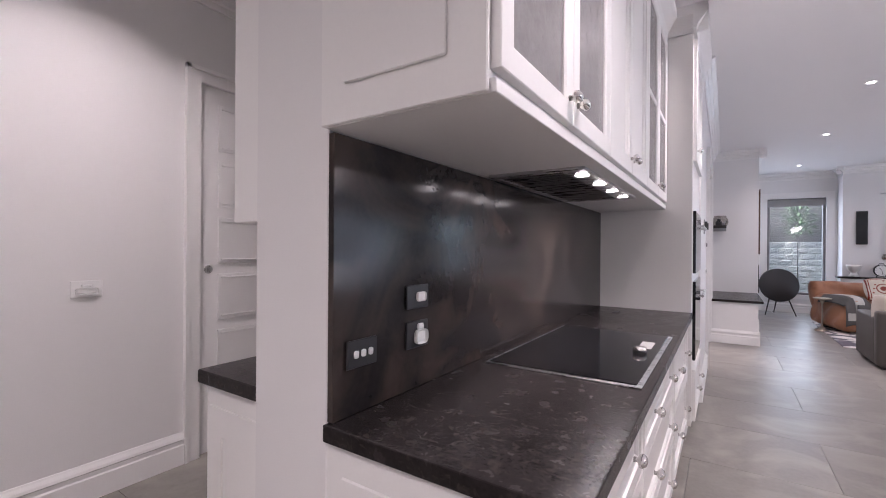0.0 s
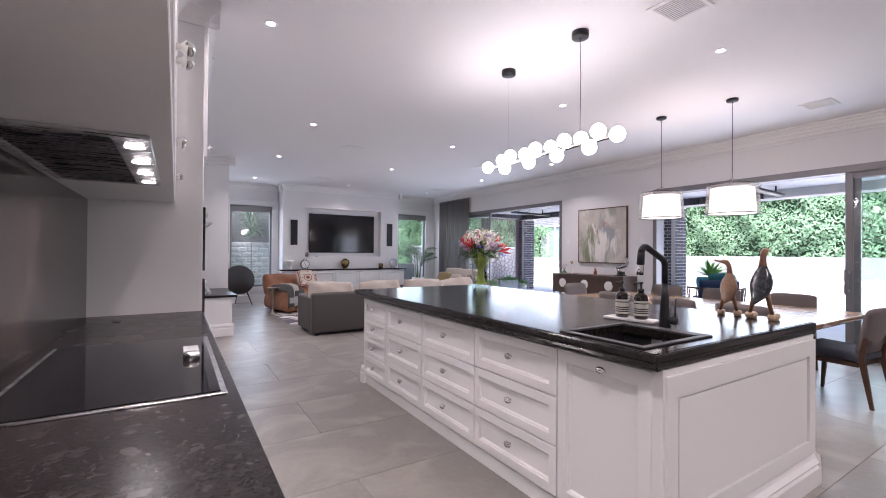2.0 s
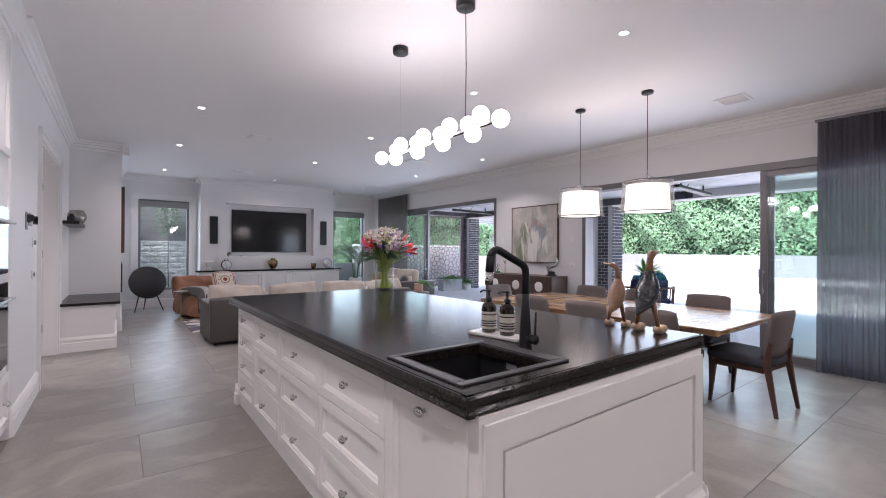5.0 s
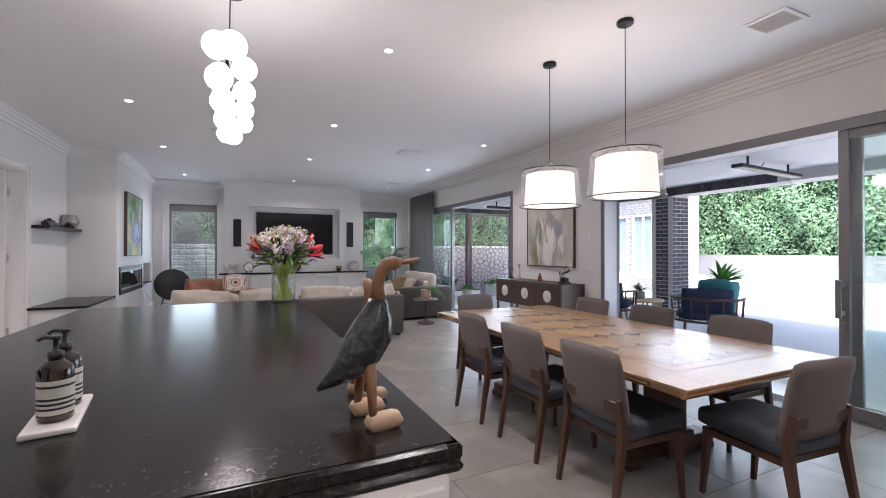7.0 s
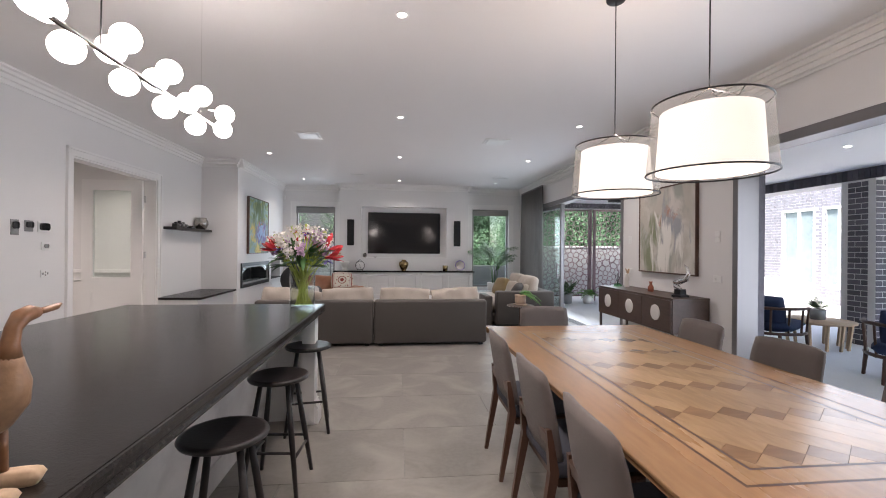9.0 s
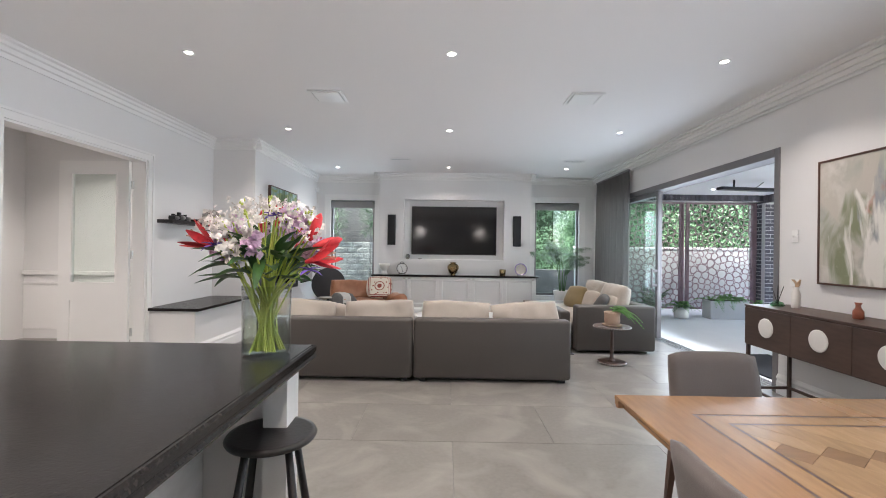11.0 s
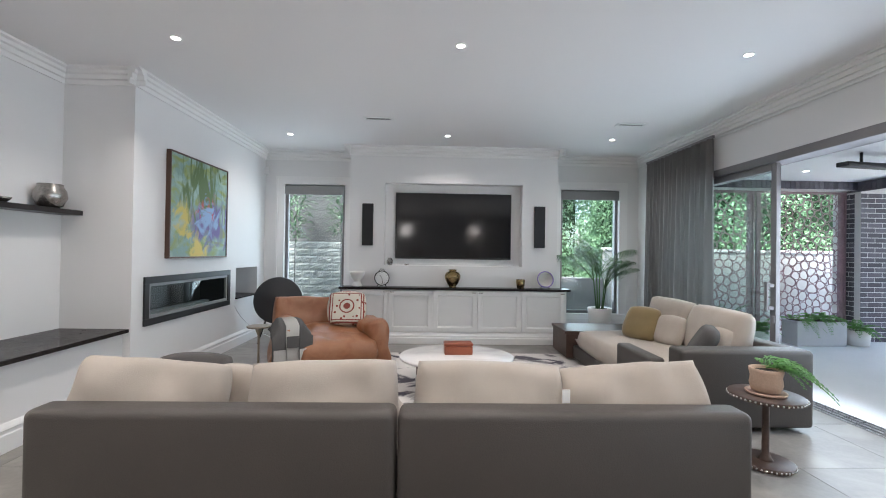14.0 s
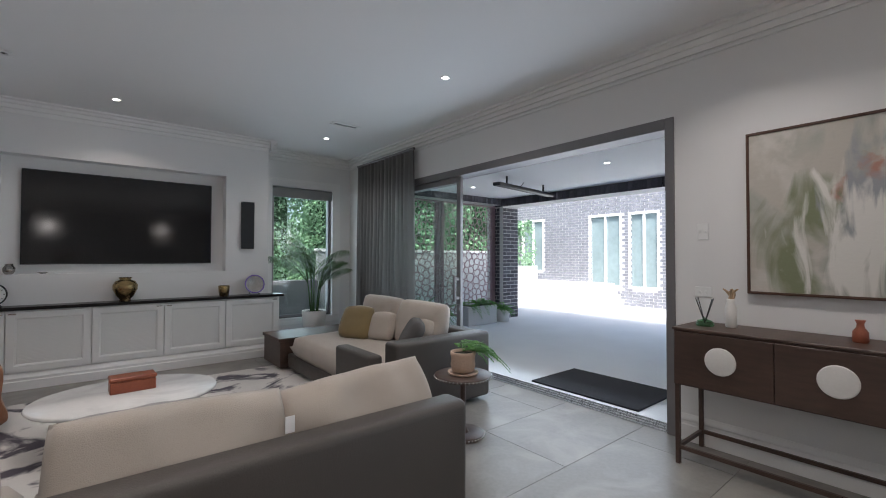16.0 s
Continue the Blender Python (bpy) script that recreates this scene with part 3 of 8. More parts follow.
door = thing("door_2", "closed white sliding door with moulded horizontal panels", "door", pose(-2.85, 1.30, 0), kind="structure")
part("leaf", boxes((-0.04, 0.0, 0, 0.84, 0, 2.44)), M["trim"], door)
for hz in (0.12, 0.50, 0.88, 1.26, 1.64, 2.02):
    part("panel", boxes((0.0, 0.012, 0.13, 0.71, hz, hz + 0.31), (0.0, 0.018, 0.15, 0.69, hz + 0.02, hz + 0.03), (0.0, 0.018, 0.15, 0.69, hz + 0.28, hz + 0.29), bevel=0.003), M["trim"], door)
part("finger_pull", moved(lathe([(0.028, 0), (0.028, 0.004), (0.022, 0.006), (0.018, 0.002)], 20), pose(0.0, 0.07, 1.22, 0, 90, 0)), M["steel"], door, "round steel finger pull")


def tall_window(name, x0, x1, label):
    z0, z1, y = 0.40, 2.54, YN
    w = thing(name, label, "window", pose(0, 0, 0), kind="structure")
    part("window_frame", boxes((x0, x0 + 0.05, y + 0.05, y + 0.12, z0, z1), (x1 - 0.05, x1, y + 0.05, y + 0.12, z0, z1), (x0 + 0.05, x1 - 0.05, y + 0.05, y + 0.12, z0, z0 + 0.05), (x0 + 0.05, x1 - 0.05, y + 0.05, y + 0.12, z1 - 0.05, z1), bevel=0.004), M["alu"], w)
    g = part("pane", boxes((x0 + 0.05, x1 - 0.05, y + 0.08, y + 0.088, z0 + 0.05, z1 - 0.05)), M["pane"], w)
    g.visible_shadow = False
    part("window_sill", boxes((x0 - 0.12, x1 + 0.12, y - 0.035, y + 0.05, z0 - 0.03, z0), bevel=0.006), M["trim"], w)
    part("architrave", boxes((x0 - 0.14, x0, y - 0.022, y, z0 - 0.1, z1 + 0.13), (x1, min(x1 + 0.14, XE), y - 0.022, y, z0 - 0.1, z1 + 0.13), (x0, x1, y - 0.022, y, z1, z1 + 0.13), (x0, x1, y - 0.022, y, z0 - 0.1, z0 - 0.03),
         (x0 - 0.14, x0 - 0.11, y - 0.034, y - 0.022, z0 - 0.1, z1 + 0.13), (x0 - 0.11, x1, y - 0.034, y - 0.022, z1 + 0.10, z1 + 0.13)), M["trim"], w)
    b = thing("roller_blind", "dark grey roller blind, almost fully rolled up", "blind", pose(0, 0, 0), group="roller blinds")
    part("roll", moved(lathe([(0.035, 0), (0.035, x1 - x0 - 0.02)], 20), pose(x0 + 0.01, y + 0.005, z1 - 0.045, 0, 90, 0)), M["plastic_g"], b, smooth=True)
    part("cloth", boxes((x0 + 0.01, x1 - 0.01, y - 0.033, y - 0.029, z1 - 0.16, z1 - 0.04), (x0 + 0.01, x1 - 0.01, y - 0.036, y - 0.026, z1 - 0.18, z1 - 0.16)), M["plastic_g"], b)


tall_window("window_1", 0.84, 1.86, "tall fixed window in a grey aluminium frame with white architrave")
tall_window("window_2", 5.58, 6.60, "tall fixed window in a grey aluminium frame with white architrave")


def slider(name, y0, y1, top, panels, label):
    x = XE
    w = thing(name, label, "door", pose(0, 0, 0), kind="structure")
    part("outer_frame", boxes((x - 0.012, x + 0.22, y0 - 0.07, y0, 0, top + 0.09), (x - 0.012, x + 0.22, y1, y1 + 0.07, 0, top + 0.09), (x - 0.012, x + 0.22, y0, y1, top, top + 0.09), bevel=0.004), M["alu"], w)
    part("track", boxes((x + 0.02, x + 0.21, y0, y1, -0.010, 0.006), (x + 0.05, x + 0.058, y0, y1, 0.006, 0.018), (x + 0.11, x + 0.118, y0, y1, 0.006, 0.018), (x + 0.17, x + 0.178, y0, y1, 0.006, 0.018)), M["steel"], w, "aluminium floor track")
    for k, (a, b_) in enumerate(panels):
        px = x + 0.035 + 0.06 * (k % 3)
        p = part("sash", boxes((px, px + 0.04, a, a + 0.075, 0.02, top), (px, px + 0.04, b_ - 0.075, b_, 0.02, top), (px, px + 0.04, a + 0.075, b_ - 0.075, 0.02, 0.12), (px, px + 0.04, a + 0.075, b_ - 0.075, top - 0.075, top), bevel=0.004), M["alu"], w)
        g = part("pane", boxes((px + 0.016, px + 0.024, a + 0.075, b_ - 0.075, 0.12, top - 0.075)), M["pane"], p)
        g.visible_shadow = False
    return w


s1 = slider("door_3", S1[0], S1[1], 2.42, [(9.18, 11.38), (9.24, 11.39)], "grey aluminium stacking glass door, slid open")
s2 = slider("door_4", S2S, S2, 2.40, [(-0.28, 1.86), (-0.27, 1.80)], "grey aluminium sliding glass door, half open")
for w_, y_ in ((s1, 9.21), (s2, 1.83)):
    part("door_handle", boxes((XE - 0.03, XE + 0.035, y_ - 0.02, y_ + 0.02, 1.10, 1.14), (XE - 0.03, XE + 0.035, y_ - 0.02, y_ + 0.02, 0.86, 0.90), (XE - 0.055, XE - 0.03, y_ - 0.02, y_ + 0.02, 0.84, 1.16), (XE + 0.02, XE + 0.036, y_ - 0.025, y_ + 0.025, 0.72, 0.80), bevel=0.006), M["alu"], w_, "grey pull handle and lock")


def curtain(name, y0, y1, z0, z1, x, mat, folds, label):
    bm = bmesh.new()
    n = folds * 10
    rows = 10
    vs = []
    for j in range(rows + 1):
        s = j / rows
        row = []
        for i in range(n + 1):
            u = i / n
            a = 2 * math.pi * folds * u
            amp = (0.028 + 0.030 * s) * min(1, 18 / folds) + 0.012 * noise.noise(Vector((u * 9, s * 2, 4)))
            row.append(bm.verts.new((x + amp * math.sin(a + 0.5 * math.sin(a * 0.37 + s)) , y0 + (y1 - y0) * u + 0.012 * s * math.cos(a * 1.3), z1 + (z0 - z1) * s)))
        vs.append(row)
    for j in range(rows):
        for i in range(n):
            bm.faces.new((vs[j][i], vs[j][i + 1], vs[j + 1][i + 1], vs[j + 1][i]))
    c = thing(name, label, "curtain", pose(0, 0, 0), group="curtains")
    part("cloth", bm, mat, c, smooth=True)
    part("rail", boxes((x - 0.02, x + 0.02, y0 - 0.02, y1 + 0.02, z1, z1 + 0.03), bevel=0.004), M["alu"], c)


curtain("curtain", 10.02, 11.62, 0.015, 2.90, XE - 0.10, M["curtain_d"], 15, "grey floor-length curtain gathered beside the sliding door")
curtain("curtain", -0.60, 1.27, 0.015, 2.86, XE - 0.10, M["curtain"], 34, "grey sheer floor-length curtain partly drawn across the glass")

# ---- ceiling fittings ----
# From (0.3, 0.9) on: unseen lamps added to brighten kitchen end, scullery, hall.
LAMPS = [(1.27, 5.90), (1.27, 8.25), (1.27, 11.03), (3.56, 3.49), (3.56, 5.88), (3.56, 8.24), (3.56, 10.95), (5.96, 5.97), (5.96, 8.25), (5.96, 10.94), (0.28, 3.43), (3.64, 1.79), (0.3, 0.9), (3.6, -0.6), (-2.0, 0.6), (-0.9, -1.0), (0.6, -1.5), (1.9, -1.3), (-1.3, 7.4), (-1.6, 5.6), (5.9, 0.2)]
down = thing("downlight", "lit round white recessed ceiling downlight", "downlight", pose(*LAMPS[0], CEIL), group="ceiling downlights")
part("trim_ring", lathe([(0.050, 0.0), (0.050, -0.004), (0.042, -0.006), (0.030, -0.002), (0.030, 0.0)], 28, cap=False), M["plastic_w"], down, smooth=True)
part("lens", lathe([(0.030, -0.0015), (0.028, -0.003), (0.0, -0.0035)], 24), M["led"], down)
for x, y in LAMPS[1:]:
    copy_thing(down, pose(x, y, CEIL))
for x, y in LAMPS:
    area_lamp("downlight_beam", look((x, y, CEIL - 0.012), (x, y + 0.001, 0)), 0.07, 0.07, DOWN * (2.4 if x < -0.5 and y < 4 else 4.0 if x < -0.5 else 2.9 if y < 2 else 2.0 if y < 4 else 1.0 if y > 10 else 2.3), WARM, "DISK", 125)


def vent(x, y, w, d, label, slats):
    v = thing("ceiling_vent", label, "ceiling vent", pose(x, y, CEIL), group="ceiling vents")
    part("frame", boxes((-w / 2, w / 2, -d / 2, -d / 2 + 0.03, -0.012, 0), (-w / 2, w / 2, d / 2 - 0.03, d / 2, -0.012, 0), (-w / 2, -w / 2 + 0.03, -d / 2 + 0.03, d / 2 - 0.03, -0.012, 0), (w / 2 - 0.03, w / 2, -d / 2 + 0.03, d / 2 - 0.03, -0.012, 0), bevel=0.003), M["plastic_w"], v)
    # thin dark plate in place of the shaded hollow
    part("cavity", boxes((-w / 2 + 0.03, w / 2 - 0.03, -d / 2 + 0.03, d / 2 - 0.03, -0.002, -0.0005)), M["vent_dark"], v)
    if slats:
        n = slats
        for i in range(n):
            xx = -w / 2 + 0.04 + (w - 0.08) * i / (n - 1)
            part("slat", moved(boxes((-0.0040, 0.0040, -d / 2 + 0.03, d / 2 - 0.03, -0.0012, 0.0012)), pose(xx, 0, -0.007, 0, 38, 0)), M["plastic_w"], v)
    else:
        part("centre_panel", boxes((-w / 2 + 0.036, w / 2 - 0.036, -d / 2 + 0.036, d / 2 - 0.036, -0.016, -0.003), bevel=0.004), M["plastic_w"], v)
    return v


vent(2.65, 10.2, 0.38, 0.13, "white slotted ceiling air vent", 11)
vent(5.89, 10.2, 0.38, 0.13, "white slotted ceiling air vent", 11)
vent(2.21, 6.92, 0.36, 0.36, "square white flush ceiling air outlet", 0)
vent(5.03, 6.91, 0.36, 0.36, "square white flush ceiling air outlet", 0)
vent(2.69, 1.61, 0.34, 0.30, "white slatted ceiling return air grille", 12)
vent(6.0, 1.83, 0.30, 0.30, "white slatted ceiling air grille", 10)

# bubble pendant above the island
bp = thing("bubble_pendant", "long bar pendant of lit opal glass balls on a nickel rod", "pendant light", pose(2.38, 2.66, CEIL))
for y in (0.43, -0.43):
    part("canopy", moved(lathe([(0.062, -0.05), (0.066, -0.045), (0.066, 0.0)], 28), pose(0, y, 0)), M["black"], bp, "black ceiling canopy", smooth=True)
    part("cord", tube([(0, y, -0.05), (0.006 if y < 0 else 0.0, y, -0.45), (0, y, -0.88)], 0.003 if y < 0 else 0.0009, 6), M["black"] if y < 0 else M["chrome"], bp)
part("rod", tube([(0, 0.72, -0.90), (0, -0.74, -0.90)], 0.011, 12), M["chrome"], bp, smooth=True)
BALL = [(0.0, 0.745, -0.885), (0.02, -0.755, -0.885)]
for yc in (-0.55, -0.22, 0.11, 0.44):
    BALL += [(-0.035, yc, -0.947), (0.066, yc + 0.165, -0.828), (-0.04, yc - 0.085, -0.843)]
ball_me = None
for x, y, z in BALL:
    if ball_me is None:
        bm = bmesh.new()
        bmesh.ops.create_uvsphere(bm, u_segments=24, v_segments=14, radius=0.056)
        o = part("glass_ball", bm, M["bulb"], bp, smooth=True)
        ball_me = o.data
    else:
        o = new("glass_ball", ball_me)
        o.parent = bp
    o.location = (x, y, z)


def drum_pendant(x, y):
    p = thing("drum_pendant", "lit double drum pendant with sheer grey outer and cream inner shade", "pendant light", pose(x, y, CEIL), group="drum pendants over the table")
    part("canopy", lathe([(0.055, -0.028), (0.06, -0.022), (0.06, 0)], 28), M["black"], p, smooth=True)
    part("cord", tube([(0, 0, -0.028), (0, 0, -0.90)], 0.0035, 6), M["black"], p)
    part("outer_shade", lathe([(0.270, -1.300), (0.245, -0.975)], 48, cap=False), M["shade_out"], p, "sheer grey organza", smooth=True)
    part("inner_shade", lathe([(0.228, -1.292), (0.210, -1.01)], 48, cap=False), M["shade_in"], p, "glowing cream linen", smooth=True)
    part("diffuser", lathe([(0.228, -1.294), (0.0, -1.296)], 40, cap=False), M["shade_in"], p)
    for z, r in ((-1.300, 0.271), (-0.975, 0.246)):
        part("wire_ring", tube([(r * math.cos(a), r * math.sin(a), z) for a in (2 * math.pi * k / 40 for k in range(41))], 0.0045, 6), M["black"], p)
    for k in range(3):
        a = 2 * math.pi * k / 3 + 0.4
        part("spoke", tube([(0, 0, -0.90), (0.21 * math.cos(a), 0.21 * math.sin(a), -1.005), (0.245 * math.cos(a), 0.245 * math.sin(a), -0.977)], 0.003, 6), M["black"], p)
    lamp = bpy.data.lights.new("shade_bulb", "POINT")
    lamp.energy, lamp.color, lamp.shadow_soft_size = SHADE, WARM, 0.08
    new("shade_bulb", lamp).location = (x, y, CEIL - 1.02 + 0.12)


drum_pendant(4.96, 3.11)
drum_pendant(5.0, 2.30)

# ---- kitchen ----


def shaker(s, y0, y1, z0, z1, rail=0.055):
    """A framed front with a moulded, sunken field, as one skin; its face looks along s on x, and x = 0 is the carcass face."""
    bm = bmesh.new()
    loops = []
    for inset, x in ((0.0, 0.0), (0.0, 0.0215), (0.0025, 0.024), (rail, 0.024), (rail + 0.002, 0.017), (rail + 0.008, 0.0155), (rail + 0.014, 0.010), (rail + 0.016, 0.006)):
        loops.append([bm.verts.new((x * s, y, z)) for y, z in ((y0 + inset, z0 + inset), (y1 - inset, z0 + inset), (y1 - inset, z1 - inset), (y0 + inset, z1 - inset))])
    for a, b_ in zip(loops, loops[1:]):
        for i in range(4):
            bm.faces.new((a[i], a[(i + 1) % 4], b_[(i + 1) % 4], b_[i]))
    bm.faces.new(loops[0][::-1]), bm.faces.new(loops[-1])
    bmesh.ops.recalc_face_normals(bm, faces=bm.faces)
    return bm


def open_frame(x0, x1, y0, y1, z0, z1, r):
    """A rectangular door frame round an opening, as one closed ring with eased inner edges."""
    bm = bmesh.new()
    loops = []
    for x, inset in ((x0, 0.0), (x1 - 0.0025, 0.0), (x1, 0.0025), (x1, r - 0.008), (x1 - 0.006, r), (x0, r)):
        loops.append([bm.verts.new((x, y, z)) for y, z in ((y0 + inset, z0 + inset), (y1 - inset, z0 + inset), (y1 - inset, z1 - inset), (y0 + inset, z1 - inset))])
    for a, b_ in zip(loops, loops[1:] + loops[:1]):
        for i in range(4):
            bm.faces.new((a[i], a[(i + 1) % 4], b_[(i + 1) % 4], b_[i]))
    bmesh.ops.recalc_face_normals(bm, faces=bm.faces)
    return bm


def knob(parent, x, y, z, s, r=0.018):
    """A ribbed round knob on a stem; s: the way it points along x."""
    r *= 1.3
    bm = lathe([(0.008, 0), (0.007, 0.010), (r * 0.7, 0.014), (r, 0.020), (r * 0.98, 0.026), (r * 0.75, 0.033), (r * 0.35, 0.037), (0.002, 0.038)], 24)
    for v in bm.verts:
        a = math.atan2(v.co.y, v.co.x)
        if v.co.z > 0.013:
            f = 1 - 0.07 * (0.5 + 0.5 * math.cos(12 * a))
            v.co.x, v.co.y = v.co.x * f * 0.80, v.co.y * f * 1.22
    return part("knob", moved(bm, pose(x, y, z, 0, 90 * s, 0)), M["chrome"], parent, "brushed nickel knob", smooth=True)


def front(parent, name, x, s, y0, y1, z0, z1, knobs=(), rail=0.055):
    p = part(name, moved(shaker(s, y0, y1, z0, z1, rail), pose(x, 0, 0)), M["cab"], parent)
    for ky, kz in knobs:
        knob(p, x + 0.024 * s, ky, kz, s)
    return p


# cooking bench along the wall
WX = -0.16
units = [(0.62, 1.38, 3), (1.38, 2.40, 3), (2.40, 3.38, 2)]
for y0, y1, n in units:
    c = thing("base_cabinet", "white painted base cabinet with framed drawers and nickel knobs", "cabinet", group="base cabinets under the cooktop")
    part("body", boxes((XS + 0.01, WX - 0.05, y0 + 0.002, y1 - 0.002, 0.10, 0.875)), M["cab"], c)
    part("kickboard", boxes((XS + 0.01, WX - 0.09, y0 + 0.002, y1 - 0.002, 0.0, 0.10)), M["cab"], c)
    zs = [0.12, 0.40, 0.66, 0.865] if n == 3 else [0.12, 0.50, 0.865]
    for a, b_ in zip(zs, zs[1:]):
        front(c, "drawer", WX - 0.05, 1, y0 + 0.01, y1 - 0.01, a + 0.004, b_ - 0.004, [(y0 + (y1 - y0) * 0.25, (a + b_) / 2), (y0 + (y1 - y0) * 0.75, (a + b_) / 2)], 0.045)
ep = thing("end_panel", "white painted cabinet end panel with a raised moulding", "cabinet panel")
part("panel", boxes((XS, WX - 0.03, 0.600, 0.618, 0, 0.875), (XS + 0.06, WX - 0.09, 0.592, 0.600, 0.16, 0.80), bevel=0.003), M["cab"], ep)
wt = thing("worktop", "dark speckled stone worktop with eased edges", "worktop")
part("slab", boxes((XS, WX, 0.585, 3.40, 0.876, 0.92), bevel=0.004, seg=2), M["stone"], wt)
sp = thing("splashback", "dark brown-black stone splashback slab", "splashback")
part("slab", boxes((XS, XS + 0.02, 0.60, 3.40, 0.921, 1.665), bevel=0.002), M["splash"], sp)
hob = thing("cooktop", "black glass induction cooktop in a steel frame with a knob", "cooktop", pose(-0.475, 1.838, 0.92))
part("steel_frame", boxes((-0.285, 0.285, -0.49, 0.49, 0.0005, 0.005), bevel=0.0015), M["steel"], hob)
part("glass_top", boxes((-0.268, 0.268, -0.473, 0.473, 0.005, 0.009), bevel=0.0015), M["blackgloss"], hob)
part("control_knob", moved(lathe([(0.028, 0), (0.028, 0.018), (0.026, 0.026), (0.0, 0.027)], 28), pose(0.205, 0.0, 0.009)), M["chrome"], hob, "steel control knob", smooth=True)
part("touch_panel", boxes((0.18, 0.235, 0.10, 0.26, 0.009, 0.0095)), M["plastic_g"], hob)
po = thing("pop_up_socket", "small flush black pop-up socket lid", "socket", pose(-0.62, 3.12, 0.9202))
part("lid", boxes((-0.02, 0.02, -0.05, 0.05, 0, 0.003), bevel=0.001), M["plastic_b"], po)


def switch_plate(name, label, m, w, h, mat, bits, group="", bits_mat=None):
    """A plate in local x (across), z (up), facing -y; bits: (x, z, w, h) of its rockers or sockets."""
    t = thing(name, label, "switch", m, group)
    part("plate", boxes((-w / 2, w / 2, -0.008, 0, -h / 2, h / 2), bevel=0.0025), mat, t)
    for bx, bz, bw, bh in bits:
        part("rocker", boxes((bx - bw / 2, bx + bw / 2, -0.014, -0.008, bz - bh / 2, bz + bh / 2), bevel=min(bw, bh) * 0.3, seg=2), bits_mat or mat, t)
    return t


FACE_E = 90      # turns a plate to look towards +x
switch_plate("light_switch", "black wall switch plate with three white rockers", pose(XS + 0.021, 0.70, 1.085, 0, 0, FACE_E), 0.115, 0.075, M["plastic_b"], [(-0.028, 0, 0.016, 0.02), (0, 0, 0.016, 0.02), (0.028, 0, 0.016, 0.02)], "splashback switches", M["plastic_w"])
switch_plate("power_socket", "black wall socket plate with a white rocker", pose(XS + 0.021, 0.95, 1.215, 0, 0, FACE_E), 0.115, 0.075, M["plastic_b"], [(0.012, 0, 0.045, 0.03)], "splashback switches", M["plastic_w"])
switch_plate("power_socket", "black wall socket plate with a white plug in it", pose(XS + 0.021, 0.95, 1.095, 0, 0, FACE_E), 0.115, 0.085, M["plastic_b"], [(0.01, -0.008, 0.06, 0.045), (0.01, 0.024, 0.03, 0.02)], "splashback switches", M["plastic_w"])

# wall cupboards
UX = -0.33
uz0, uz1 = 1.672, 2.93
ub = thing("wall_cupboard", "white wall cupboard run with framed glass doors above the cooktop", "cupboard")
part("body", boxes((XS + 0.002, UX - 0.025, 0.585, 3.398, uz0 + 0.03, uz1)), M["cab"], ub)
part("underside", boxes((XS + 0.002, UX - 0.006, 0.585, 3.398, uz0, uz0 + 0.03), bevel=0.002), M["cab"], ub)
part("end_panel", boxes((XS + 0.002, UX - 0.02, 0.572, 0.584, uz0, uz1), (XS + 0.09, UX - 0.11, 0.564, 0.572, uz0 + 0.09, uz1 - 0.12), bevel=0.003), M["cab"], ub)
part("crown", extrude_profile([(0, 0), (0.02, 0), (0.03, 0.03), (0.07, 0.08), (0.09, 0.10), (0.09, 0.15), (0, 0.15)], (UX - 0.025, 0.55, uz1), (UX - 0.025, 3.40, uz1), (1, 0, 0)), M["trim"], ub, "moulded crown")
dy = [0.59, 1.06, 1.53, 1.99, 2.46, 2.93, 3.395]
for i, (a, b_) in enumerate(zip(dy, dy[1:])):
    a, b_ = a + 0.003, b_ - 0.003
    X0, X1 = UX - 0.024, UX
    r = 0.065
    if i in (0, 1, 4, 5):
        d = part("door", open_frame(X0, X1, a, b_, uz0 + 0.05, uz1 - 0.01, r), M["cab"], ub)
        part("glazing_bar", boxes((X0 + 0.006, X1 - 0.004, a + r, b_ - r, 2.28, 2.31), bevel=0.002), M["cab"], d)
        part("pane", boxes((X0 + 0.008, X0 + 0.013, a + r, b_ - r, uz0 + 0.05 + r, uz1 - r)), M["smoke"], d, "obscure grey glass")
    else:
        d = part("door", moved(shaker(1, a, b_, uz0 + 0.05, uz1 - 0.01, 0.065), pose(X0, 0, 0)), M["cab"], ub)
    ky = b_ - 0.035 if i % 2 == 0 else a + 0.035
    knob(d, UX, ky, uz0 + 0.115, 1, 0.016)
hood = thing("range_hood", "steel undermount range hood with slotted filters and four lit lamps", "range hood", pose(-0.585, 1.935, uz0))
part("tray", boxes((-0.195, 0.195, -0.525, -0.49, -0.012, 0.0), (-0.195, 0.195, 0.49, 0.525, -0.012, 0), (-0.195, -0.165, -0.49, 0.49, -0.012, 0), (0.10, 0.195, -0.49, 0.49, -0.012, 0), bevel=0.003), M["steel"], hood)
part("filter_backing", boxes((-0.165, 0.10, -0.49, 0.49, -0.004, -0.001)), M["vent_dark"], hood)
for k in range(26):
    part("filter_slat", moved(boxes((-0.132, 0.132, -0.010, 0.010, -0.001, 0.001)), pose(-0.033, -0.472 + k * 0.0378, -0.008, 28, 0, 0)), M["steel"], hood)
